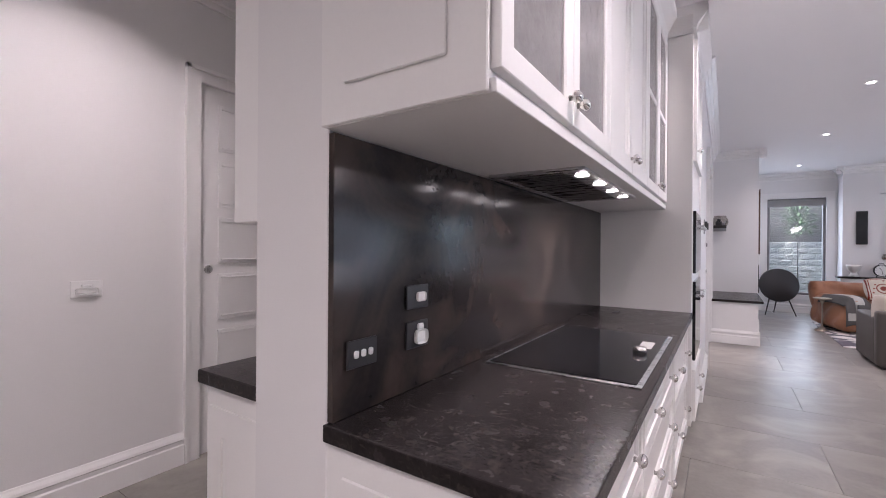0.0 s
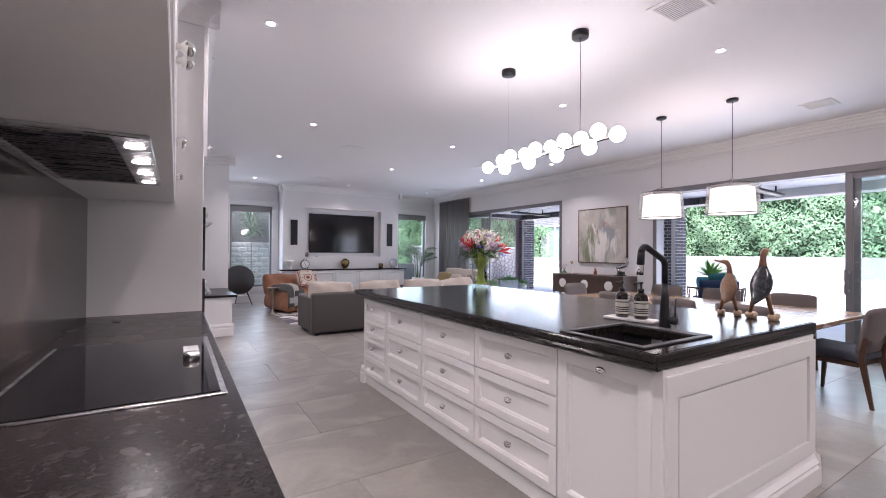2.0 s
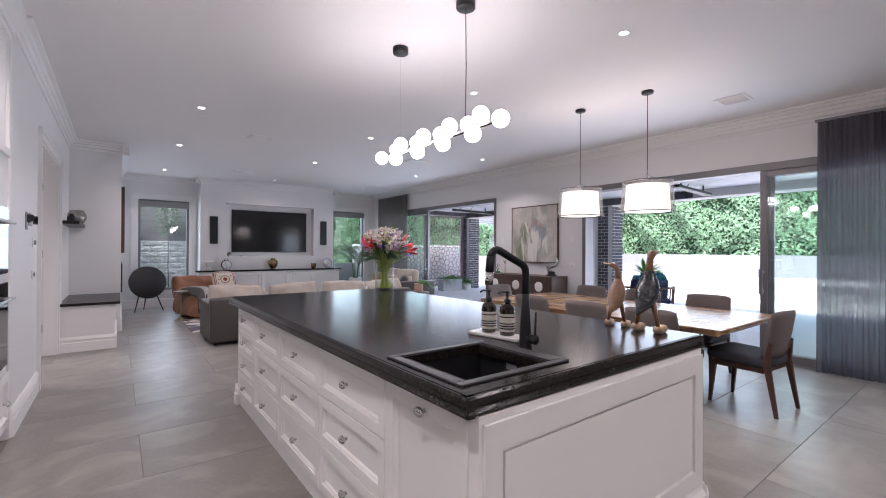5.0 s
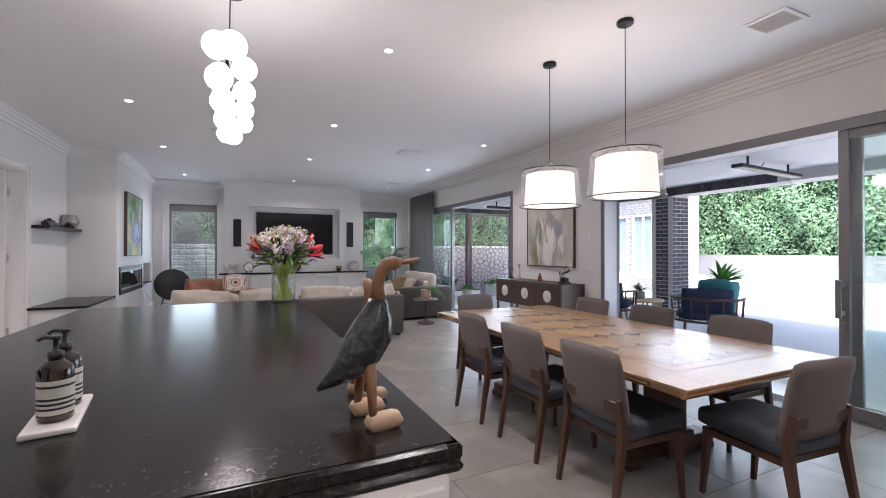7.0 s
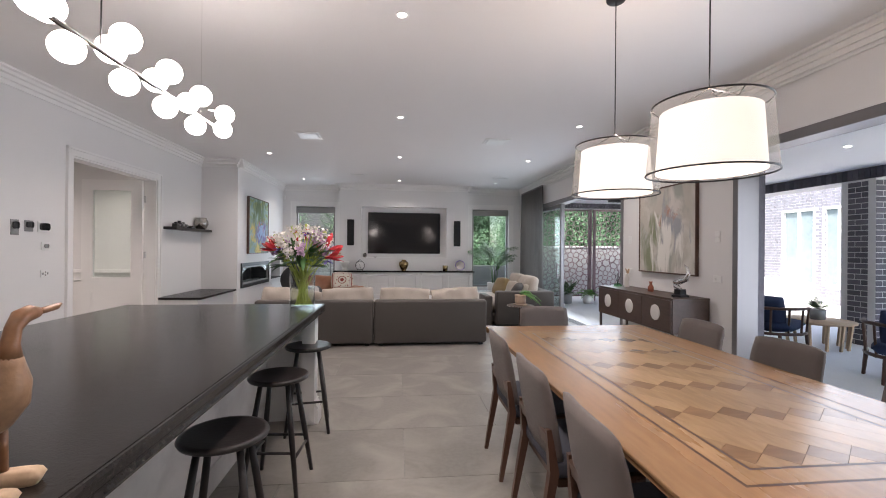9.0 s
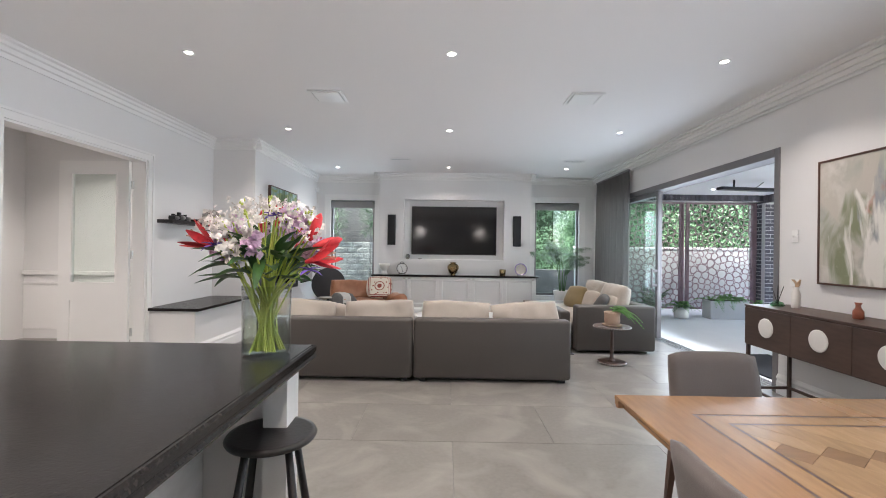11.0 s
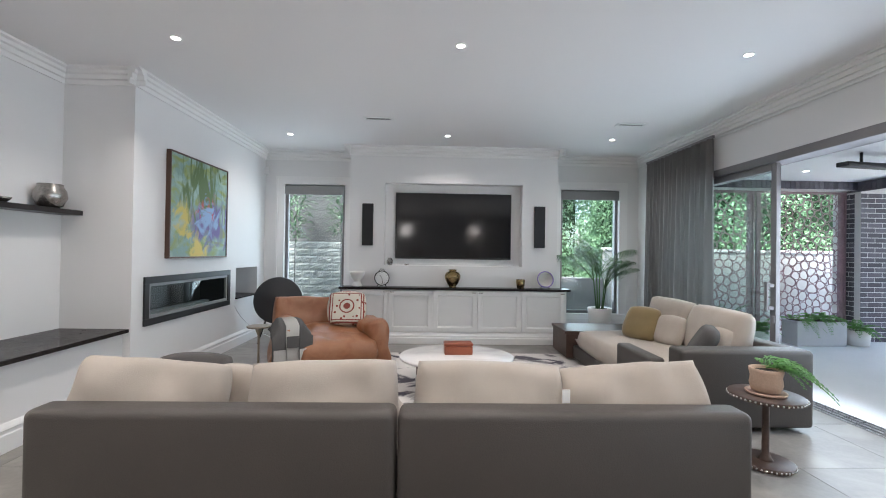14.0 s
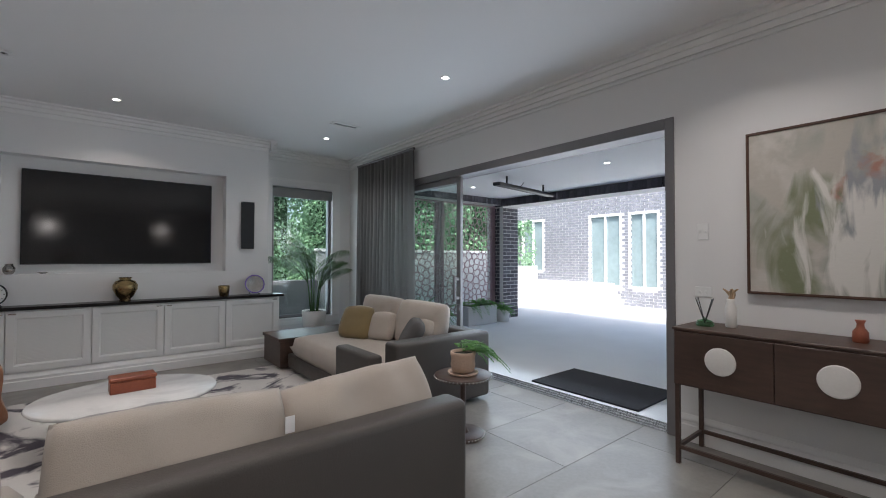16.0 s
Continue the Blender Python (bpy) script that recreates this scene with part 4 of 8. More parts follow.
for k in (-0.40, -0.13, 0.13, 0.40):
    part("hood_lamp", moved(lathe([(0.026, 0), (0.026, -0.003), (0.0, -0.004)], 20), pose(0.15, k, -0.012)), M["led"], hood, "lit round lamp")
    area_lamp("hood_beam", look((-0.435, 1.935 + k, uz0 - 0.02), (-0.50, 1.935 + k, 0)), 0.04, 0.04, 0.6, WARM, "DISK", 140)
# tall oven tower
tw = thing("oven_tower", "white full-height cabinet tower with built-in ovens", "cabinet tower")
part("body", boxes((XS, -0.165, 3.402, 4.30, 0.10, 2.93), bevel=0.002), M["cab"], tw)
part("kickboard", boxes((XS, -0.20, 3.402, 4.30, 0, 0.10)), M["cab"], tw)
part("crown", merged(extrude_profile([(0, 0), (0.02, 0), (0.03, 0.03), (0.07, 0.08), (0.09, 0.10), (0.09, 0.17), (0, 0.17)], (-0.165, 3.31, 2.93), (-0.165, 4.39, 2.93), (1, 0, 0)), extrude_profile([(0, 0), (0.02, 0), (0.03, 0.03), (0.07, 0.08), (0.09, 0.10), (0.09, 0.17), (0, 0.17)], (-0.33, 3.40, 2.93), (-0.075, 3.40, 2.93), (0, -1, 0))), M["trim"], tw, "moulded crown")
front(tw, "drawer", -0.165, 1, 3.44, 4.26, 0.13, 0.50, [(3.65, 0.32), (4.05, 0.32)])
front(tw, "door", -0.165, 1, 3.44, 4.26, 2.02, 2.90, [(3.50, 2.10)])
for z0, z1 in ((0.56, 1.14), (1.20, 1.66)):
    o = part("oven", boxes((-0.165, -0.145, 3.48, 4.22, z0, z1), bevel=0.003), M["blackgloss"], tw, "black glass built-in oven")
    part("oven_handle", merged(tube([(-0.105, 3.55, z1 - 0.11), (-0.105, 4.15, z1 - 0.11)], 0.010, 10), boxes((-0.146, -0.105, 3.58, 3.60, z1 - 0.118, z1 - 0.102), (-0.146, -0.105, 4.10, 4.12, z1 - 0.118, z1 - 0.102))), M["steel"], o)
    part("oven_dial", moved(lathe([(0.02, 0), (0.02, 0.02), (0, 0.022)], 18), pose(-0.145, 3.62, z1 - 0.045, 0, 90, 0)), M["steel"], o)

# scullery bench behind the wall
sb = thing("scullery_cabinet", "white scullery base cabinet with a framed end panel", "cabinet")
part("body", boxes((-1.545, -1.132, 0.68, 3.4, 0.0, 0.875), (-1.52, -1.15, 0.672, 0.68, 0.70, 0.80), (-1.52, -1.44, 0.672, 0.68, 0.10, 0.70), (-1.20, -1.15, 0.672, 0.68, 0.10, 0.70)), M["cab"], sb)
st = thing("scullery_worktop", "dark grey stone scullery worktop", "worktop")
part("slab", boxes((-1.57, -1.132, 0.655, 3.4, 0.876, 0.925), bevel=0.004), M["stone"], st)
su = thing("scullery_cupboard", "white scullery wall cupboard", "cupboard")
part("body", boxes((-1.35, -1.132, 0.66, 3.4, 1.45, 2.6), bevel=0.004), M["cab"], su)
knob(su, -1.35, 0.72, 1.53, -1, 0.016)
cp = thing("tumbler", "clear glass tumbler on the scullery worktop", "glass", pose(-1.24, 0.82, 0.926))
part("glass", lathe([(0.034, 0), (0.034, 0.006), (0.038, 0.17), (0.040, 0.175), (0.036, 0.17), (0.030, 0.01)], 20), M["ceramic_w"], cp, smooth=True)
switch_plate("power_socket", "white double power socket on the scullery wall", pose(-2.83, 0.71, 1.14, 0, 0, FACE_E), 0.14, 0.09, M["plastic_w"], [(0, -0.012, 0.10, 0.035), (0, 0.018, 0.05, 0.016)])

# ---- island ----
IX0, IX1, IY0, IY1 = 1.29, 2.905, 0.925, 4.26
isl = thing("kitchen_island", "white painted kitchen island with framed drawers and moulded plinth", "kitchen island", pose(-0.05, -0.055, 0))
part("carcass", boxes((1.402, 2.52, 1.0, 4.17, 0.06, 0.70)), M["cab"], isl)
for y0, y1, nm in ((0.975, 1.02, "end_panel"), (4.13, 4.175, "end_panel")):
    part(nm, boxes((1.385, 2.93, y0, y1, 0.0, 0.876)), M["cab"], isl)
# raised framing on the dining end
F = 0.972
part("end_frame", boxes((1.40, 1.47, F - 0.012, 0.975, 0.19, 0.85), (2.83, 2.915, F - 0.012, 0.975, 0.19, 0.85), (1.47, 2.83, F - 0.012, 0.975, 0.76, 0.85), (1.47, 2.83, F - 0.012, 0.975, 0.19, 0.27), (1.49, 2.81, F - 0.006, 0.975, 0.285, 0.745)), M["cab"], isl)
PL = [(0, 0), (0.03, 0), (0.03, 0.10), (0.022, 0.115), (0.028, 0.13), (0.012, 0.155), (0.006, 0.175), (0, 0.18)]
for a, b_, o in (((1.36, 0.975), (2.96, 0.975), (0, -1)), ((2.93, 0.945), (2.93, 1.10), (1, 0)), ((2.93, 4.05), (2.93, 4.205), (1, 0)), ((1.36, 4.175), (2.96, 4.175), (0, 1))):
    part("plinth", extrude_profile(PL, (*a, 0), (*b_, 0), (*o, 0)), M["trim"], isl, "moulded plinth")
part("kickboard", boxes((1.392, 1.402, 1.02, 4.13, 0.0, 0.085)), M["cab"], isl)
for yy in (0.975, 4.085):
    part("corner_post", boxes((2.83, 2.93, yy + 0.046 if yy < 2 else yy - 0.046, yy + 0.09 if yy < 2 else yy + 0.044, 0.0, 0.876)), M["cab"], isl)
part("foot", boxes((1.352, 1.40, 4.12, 4.20, 0.0, 0.10), (1.362, 1.40, 4.13, 4.19, 0.10, 0.15), bevel=0.006), M["trim"], isl)
part("back_panel", boxes((2.52, 2.53, 1.02, 4.13, 0.0, 0.876), (2.53, 2.538, 1.06, 4.09, 0.12, 0.16), (2.53, 2.538, 1.06, 4.09, 0.78, 0.82)), M["marble"], isl, "white marble-look back panel")
cols = [(3.63, 4.16, 4), (2.95, 3.63, 3), (2.24, 2.95, 3), (1.53, 2.24, 3)]
for y0, y1, n in cols:
    zs = [0.10 + (0.862 - 0.10) * k / n for k in range(n + 1)]
    for a, b_ in zip(zs, zs[1:]):
        front(isl, "drawer", 1.402, -1, y0 + 0.004, y1 - 0.004, a + 0.003, b_ - 0.003, [((y0 + y1) / 2, (a + b_) / 2 + 0.012)], 0.05 if n == 3 else 0.04)
front(isl, "door", 1.402, -1, 1.02, 1.526, 0.10, 0.862, [(1.25, 0.815)], 0.06)
iw = thing("island_worktop", "polished black granite island worktop with a moulded edge", "worktop")
sk = (1.395, 1.785, 1.035, 1.425)
bm = bmesh.new()
for z, flip in ((0.908, 1), (0.945, 0)):
    out_, in_ = [[bm.verts.new((x, y, z)) for x, y in ((a, c), (b_, c), (b_, d), (a, d))] for a, b_, c, d in ((IX0 + 0.008, IX1 - 0.008, IY0 + 0.008, IY1 - 0.008), sk)]
    for k in range(4):
        q = (out_[k], out_[(k + 1) % 4], in_[(k + 1) % 4], in_[k])
        bm.faces.new(q[::-1] if flip else q)
    if flip:
        low = (out_, in_)
for lo_, hi_ in zip(low, (out_, in_)):
    for k in range(4):
        bm.faces.new((lo_[k], lo_[(k + 1) % 4], hi_[(k + 1) % 4], hi_[k]))
bmesh.ops.recalc_face_normals(bm, faces=bm.faces)
part("slab", bm, M["granite"], iw)
EDGE = [(-0.03, 0), (0.0, 0), (0.010, 0.006), (0.012, 0.014), (0.004, 0.024), (0.004, 0.030), (0.009, 0.036), (0.009, 0.058), (0.002, 0.066), (-0.03, 0.066)]
for a, b_, o in (((IX0, IY0), (IX1, IY0), (0, -1)), ((IX0, IY1), (IX1, IY1), (0, 1)), ((IX0, IY0 - 0.008), (IX0, IY1 + 0.008), (-1, 0)), ((IX1, IY0 - 0.008), (IX1, IY1 + 0.008), (1, 0))):
    part("moulded_edge", extrude_profile(EDGE, (*a, 0.877), (*b_, 0.877), (*o, 0)), M["granite"], iw)
snk = thing("kitchen_sink", "black composite inset sink with a raised rim", "sink", pose(1.605, 1.23, 0.945))
part("rim", boxes((-0.275, 0.275, -0.235, -0.20, 0, 0.008), (-0.275, 0.275, 0.20, 0.235, 0, 0.008), (-0.275, -0.235, -0.20, 0.20, 0, 0.008), (0.20, 0.275, -0.20, 0.20, 0, 0.008), bevel=0.003), M["sinkblack"], snk)
part("bowl", boxes((-0.24, -0.232, -0.205, 0.205, -0.2, 0.002), (0.197, 0.205, -0.205, 0.205, -0.2, 0.002), (-0.232, 0.197, -0.205, -0.197, -0.2, 0.002), (-0.232, 0.197, 0.197, 0.205, -0.2, 0.002), (-0.24, 0.205, -0.205, 0.205, -0.21, -0.2)), M["sinkblack"], snk)
part("overflow", boxes((0.192, 0.197, -0.03, 0.03, -0.075, -0.045), bevel=0.002), M["plastic_g"], snk)
tap = thing("kitchen_tap", "matt black angular pull-out kitchen tap with a side lever", "tap", pose(1.913, 1.255, 0.945))
part("base", lathe([(0.030, 0), (0.030, 0.006), (0.027, 0.03), (0.025, 0.09), (0.020, 0.17), (0.017, 0.24)], 24), M["black"], tap, smooth=True)
part("spout", tube([(0, 0, 0.23), (0, 0, 0.325)] + arc((0, 0, 0.335), (-0.002, 0, 0.362), (-0.03, 0, 0.374), 4) + [(-0.145, 0, 0.424)] + arc((-0.165, 0, 0.432), (-0.205, 0, 0.444), (-0.213, 0, 0.405), 5), 0.0165, 14), M["black"], tap, smooth=True)
part("spray_head", tube([(-0.213, 0, 0.408), (-0.219, 0, 0.345)], [0.018, 0.019], 14), M["black"], tap, smooth=True)
part("aerator", tube([(-0.219, 0, 0.346), (-0.223, 0, 0.29)], [0.0175, 0.0165], 14), M["chrome"], tap, "chrome spray nozzle", smooth=True)
part("lever", merged(tube([(0.0, -0.018, 0.045), (0.0, -0.062, 0.045)], 0.021, 14), tube([(0.0, -0.055, 0.05), (0.0, -0.060, 0.165)], 0.005, 8)), M["black"], tap, smooth=True)
tray = thing("soap_tray", "white marble soap tray", "tray", pose(1.99, 1.51, 0.9455, 0, 0, 8))
part("slab", boxes((-0.055, 0.055, -0.15, 0.15, 0, 0.016), bevel=0.005, seg=2), M["marble"], tray)
for y in (1.585, 1.470):
    b_ = thing("soap_bottle", "brown pump bottle with a cream striped label", "bottle", pose(1.985 if y > 1.5 else 2.0, y - 0.02, 0.962), group="soap bottles")
    part("bottle", lathe([(0.034, 0), (0.038, 0.004), (0.038, 0.125), (0.034, 0.14), (0.018, 0.152), (0.015, 0.158)], 28), M["amber"], b_, smooth=True)
    part("label", lathe([(0.0385, 0.02), (0.0388, 0.021), (0.0388, 0.105), (0.0385, 0.106)], 28, cap=False), M["label"], b_, "cream paper label")
    for z in (0.032, 0.044, 0.056, 0.088):
        part("label_stripe", lathe([(0.0391, z), (0.0391, z + 0.006)], 28, cap=False), M["plastic_b"], b_)
    part("pump", merged(lathe([(0.017, 0.158), (0.017, 0.175), (0.006, 0.178), (0.006, 0.205), (0.012, 0.207), (0.012, 0.216)], 18), tube([(0, 0, 0.211), (-0.03, 0.015, 0.211), (-0.042, 0.02, 0.203)], 0.005, 8)), M["plastic_b"], b_, smooth=True)


def duck(m, body_mat, h, spread, label, foot_mat, turned_head=0):
    """A carved standing runner duck, beak along +x; spread: half the gap between its feet."""
    k = h / 0.45
    P = lambda *pts: [Vector(p) * k for p in pts]
    d = thing("wooden_duck", label, "ornament", m, "wooden ducks")
    bm = tube(P((-0.140, 0, 0.105), (-0.105, 0, 0.125), (-0.062, 0, 0.155), (-0.022, 0, 0.195), (0.004, 0, 0.235), (0.016, 0, 0.275), (0.020, 0, 0.305), (0.022, 0, 0.325)), [r * k for r in (0.005, 0.020, 0.042, 0.057, 0.058, 0.046, 0.031, 0.024)], 20)
    part("body", bm, body_mat, d, smooth=True)
    nb = tube(P((0.021, 0, 0.318), (0.022, 0, 0.355), (0.029, 0, 0.390), (0.046, 0, 0.414), (0.068, 0, 0.421), (0.088, 0, 0.420)), [r * k for r in (0.0245, 0.018, 0.0165, 0.0205, 0.0195, 0.013)], 16)
    turn_ = pose(0.022 * k, 0, 0, 0, 0, turned_head) @ pose(-0.022 * k, 0, 0)
    part("neck_and_head", moved(nb, turn_), M["duckwood"], d, smooth=True)
    bk = tube(P((0.080, 0, 0.419), (0.105, 0, 0.421), (0.130, 0, 0.428), (0.148, 0, 0.440)), [r * k for r in (0.014, 0.0125, 0.013, 0.005)], 12)
    part("beak", moved(bk, turn_ @ Matrix.Translation((0, 0, 0.425 * k)) @ Matrix.Diagonal((1, 1, 0.62, 1)) @ Matrix.Translation((0, 0, -0.425 * k))), M["duckwood"], d, smooth=True)
    for s in (1, -1):
        part("leg", tube(P((-0.012, 0.030 * s, 0.160), (-0.014, spread / k * s, 0.03)), [0.017 * k, 0.010 * k], 10), M["duckwood"], d, smooth=True)
        f = cushion(0.100 * k, 0.052 * k, 0.042 * k, 0.4, 10, 0.004, s)
        part("foot", moved(f, pose(0.015 * k, spread * s, 0.019 * k)), foot_mat, d, smooth=True)
    return d


duck(pose(2.748, 1.132, 0.945, 0, 0, 6), M["duckblack"], 0.45, 0.058, "carved duck with a black painted body and pale feet", M["palewood"])
duck(pose(2.782, 1.332, 0.945, 0, 0, 14), M["ducktan"], 0.375, 0.046, "carved pale teak duck with its head turned aside", M["palewood"], 68)

# flowers
vase = thing("flower_vase", "clear glass vase of red lilies and mixed flowers", "vase of flowers", pose(2.768, 4.035, 0.945))
part("vase", lathe([(0.094, 0), (0.098, 0.004), (0.101, 0.302), (0.099, 0.303), (0.094, 0.02), (0.0, 0.018)], 40), M["glass"], vase, "clear glass cylinder", smooth=True).visible_shadow = False
rnd = random.Random(7)


def petal(bm, base, d, up, length, width, curl, n=6):
    """A pointed petal or leaf from base along d, arching by curl towards -up."""
    base, d, up = Vector(base), Vector(d).normalized(), Vector(up)
    side = d.cross(up).normalized()
    up = side.cross(d).normalized()
    prev = None
    for i in range(n + 1):
        s = i / n
        w = width * math.sin(math.pi * min(0.97, s * 0.88 + 0.10)) ** 0.8
        p = base + d * length * s - up * curl * length * s * s
        row = [bm.verts.new(p - side * w / 2 + up * w * 0.22), bm.verts.new(p), bm.verts.new(p + side * w / 2 + up * w * 0.22)]
        if prev:
            bm.faces.new((prev[0], prev[1], row[1], row[0])), bm.faces.new((prev[1], prev[2], row[2], row[1]))
        prev = row


def sphere_dir(el_min=0.0):
    while True:
        v = Vector((rnd.uniform(-1, 1), rnd.uniform(-1, 1), rnd.uniform(-0.2, 1)))
        if 0.2 < v.length < 1 and v.normalized().z > el_min:
            return v.normalized()


part("water", lathe([(0.0935, 0.021), (0.0955, 0.165), (0.0, 0.165)], 36), M["water"], vase, "clear water", smooth=True).visible_shadow = False


def stem_to(tip, lean):
    a = rnd.uniform(0, 6.28)
    lean = lean * rnd.choice((-1, 1, 1))
    part("stem", tube(arc((-0.045 * lean.x + 0.035 * math.cos(a), -0.045 * lean.y + 0.035 * math.sin(a), 0.025), (0.045 * lean.x + 0.02 * math.sin(a), 0.045 * lean.y + 0.02 * math.cos(a), 0.27), tip, 7), 0.0038, 6), M["stem"], vase)


def floret(bm, o, size, n=5):
    ax = (Vector((rnd.uniform(-1, 1), rnd.uniform(-1, 1), rnd.uniform(-0.6, 1)))).normalized()
    sd_ = ax.orthogonal().normalized()
    for k in range(n):
        q = Matrix.Rotation(k * 2 * math.pi / n, 3, ax) @ sd_
        petal(bm, o, q + ax * rnd.uniform(0.1, 0.7), ax, size, size * 1.15, rnd.uniform(-0.1, 0.5), 3)


def dome(el_lo, el_hi, turn_, k=1.0):
    el = rnd.uniform(el_lo, el_hi)
    d = Vector((math.cos(turn_) * math.cos(el), math.sin(turn_) * math.cos(el), math.sin(el)))
    return d, Vector((d.x * 0.225 * k, d.y * 0.225 * k, 0.42 + d.z * 0.19 * k))


for i in range(15):      # mauve and pale stock spikes
    d, tip = dome(0.05, 1.15, i * 2.4 + rnd.uniform(-0.3, 0.3), 0.95)
    stem_to(tip, d)
    bm = bmesh.new()
    up_ = (d + Vector((0, 0, 0.8))).normalized()
    for c in range(40):
        s_ = rnd.uniform(-0.05, 0.05)
        floret(bm, tip + up_ * s_ + Vector((rnd.uniform(-1, 1), rnd.uniform(-1, 1), rnd.uniform(-1, 1))) * 0.028, 0.0145)
    part("stock_spike", bm, M["pink"] if i % 5 != 2 else M["white_f"], vase, smooth=True)
for i in range(16):      # small white sprays on top
    d, tip = dome(0.5, 1.5, i * 2.4 + 1.1, 1.12)
    stem_to(tip, d)
    bm = bmesh.new()
    for c in range(30):
        floret(bm, tip + Vector((rnd.uniform(-1, 1), rnd.uniform(-1, 1), rnd.uniform(-0.6, 1))) * 0.055, 0.0105, 4)
    part("white_spray", bm, M["white_f"], vase, smooth=True)
for i in range(6):       # green unopened tips
    d, tip = dome(0.6, 1.4, i * 1.05, 1.2)
    bm = bmesh.new()
    for c in range(12):
        o_ = tip + Vector((rnd.uniform(-1, 1) * 0.014, rnd.uniform(-1, 1) * 0.014, rnd.uniform(-0.03, 0.035)))
        add_tube(bm, [o_, o_ + Vector((0, 0, 0.006)), o_ + Vector((0, 0, 0.014))], [0.003, 0.0055, 0.002], 6)
    part("green_bud_tip", bm, M["stem"], vase, smooth=True)
LILY = [((0.205, -0.05, 0.515), (0.35, 0.0, 0.9), 0), ((0.235, -0.06, 0.475), (0.95, 0.1, 0.3), 0), ((0.225, -0.10, 0.415), (0.95, -0.15, 0.22), 1), ((-0.19, -0.09, 0.47), (-0.7, -0.3, 0.45), 1),
        ((0.02, 0.06, 0.565), (0.0, 0.1, 1.0), 0), ((-0.20, 0.02, 0.50), (-0.6, 0, 0.7), 0), ((-0.08, 0.13, 0.55), (-0.2, 0.4, 0.8), 0), ((0.06, 0.21, 0.48), (0.2, 0.8, 0.5), 1)]
for tip, d, opened in LILY:
    tip, d = Vector(tip), Vector(d).normalized()
    stem_to(tip, d)
    bm = bmesh.new()
    side = d.orthogonal().normalized()
    if opened:
        for k in range(6):
            q = Matrix.Rotation(k * math.pi / 3, 3, d) @ side
            petal(bm, tip + q * 0.006, d + q * (0.30 if k % 2 else 0.22), d * -1 + q * 0.1, 0.118, 0.034, -0.26)
        add_tube(bm, [tip - d * 0.03, tip, tip + d * 0.03], [0.008, 0.013, 0.010], 8)
        part("lily", bm, M["red"], vase, smooth=True)
        for k in range(5):
            q = Matrix.Rotation(k * 1.26, 3, d) @ side
            part("stamen", tube([tip + d * 0.02, tip + d * 0.085 + q * 0.012, tip + d * 0.10 + q * 0.016], [0.0014, 0.0014, 0.003], 5), M["palewood"], vase)
    else:
        add_tube(bm, [tip - d * 0.02, tip, tip + d * 0.03, tip + d * 0.06, tip + d * 0.088, tip + d * 0.104], [0.008, 0.015, 0.0205, 0.021, 0.014, 0.003], 12)
        part("lily_bud", bm, M["red"], vase, smooth=True)
for tip in ((0.225, -0.13, 0.375), (-0.14, -0.17, 0.47), (0.05, -0.05, 0.60), (0.16, 0.13, 0.44)):
    tip = Vector(tip)
    stem_to(tip, (tip - Vector((0, 0, 0.42))).normalized())
    bm = bmesh.new()
    for k in range(6):
        a = k * math.pi / 3
        petal(bm, tip, (math.cos(a), math.sin(a), 0.5 if k % 2 else -0.1), (0, 0, 1), 0.052, 0.026, 0.3, 4)
    part("iris", bm, M["purple"], vase, smooth=True)
for i in range(84):
    d, tip = dome(-0.25, 0.9, i * 2.4, rnd.uniform(0.35, 0.62))
    bm = bmesh.new()
    petal(bm, Vector((tip.x, tip.y, 0.325 + 0.13 * rnd.random())), d + Vector((0, 0, rnd.uniform(0.0, 0.5))), (0, 0, 1), rnd.uniform(0.11, 0.18), rnd.uniform(0.035, 0.058), rnd.uniform(0.1, 0.5), 7)
    part("leaf", bm, M["leaf"], vase, smooth=True)

# ---- dining ----
TX0, TX1, TY0, TY1, TZ = 4.34, 5.80, 1.35, 4.22, 0.74
tab = thing("dining_table", "long oak parquet-topped dining table with a moulded border and twin pedestals", "dining table", pose((TX0 + TX1) / 2, (TY0 + TY1) / 2, 0))
hw, hl = (TX1 - TX0) / 2, (TY1 - TY0) / 2
part("under_board", boxes((-hw + 0.03, hw - 0.03, -hl + 0.03, hl - 0.03, TZ - 0.06, TZ - 0.012), bevel=0.006), M["oakdk"], tab)
TE = [(-0.23, -0.012), (-0.23, 0.0), (-0.004, 0.0), (0.0, -0.004), (0.0, -0.014), (-0.008, -0.024), (-0.004, -0.034), (-0.02, -0.05), (-0.04, -0.05), (-0.04, -0.012)]
for a, b_, o in (((-hw, -hl), (hw, -hl), (0, -1)), ((-hw, hl), (hw, hl), (0, 1))):
    part("border", extrude_profile(TE, (*a, TZ), (*b_, TZ), (*o, 0)), M["oakdk"], tab)
for a, b_, o in (((-hw, -hl + 0.23), (-hw, hl - 0.23), (-1, 0)), ((hw, -hl + 0.23), (hw, hl - 0.23), (1, 0))):
    part("border", extrude_profile(TE, (*a, TZ), (*b_, TZ), (*o, 0)), M["oakdk"], tab)
# dark inlay line, then a light oak field of slanting blocks
iw_ = 0.013


def ring(name, fx_, fy_, w_, mat, z):
    for b_ in ((-fx_, fx_, -fy_, -fy_ + w_), (-fx_, fx_, fy_ - w_, fy_), (-fx_, -fx_ + w_, -fy_ + w_, fy_ - w_), (fx_ - w_, fx_, -fy_ + w_, fy_ - w_)):
        part(name, boxes((*b_, TZ - 0.012, z)), mat, tab)


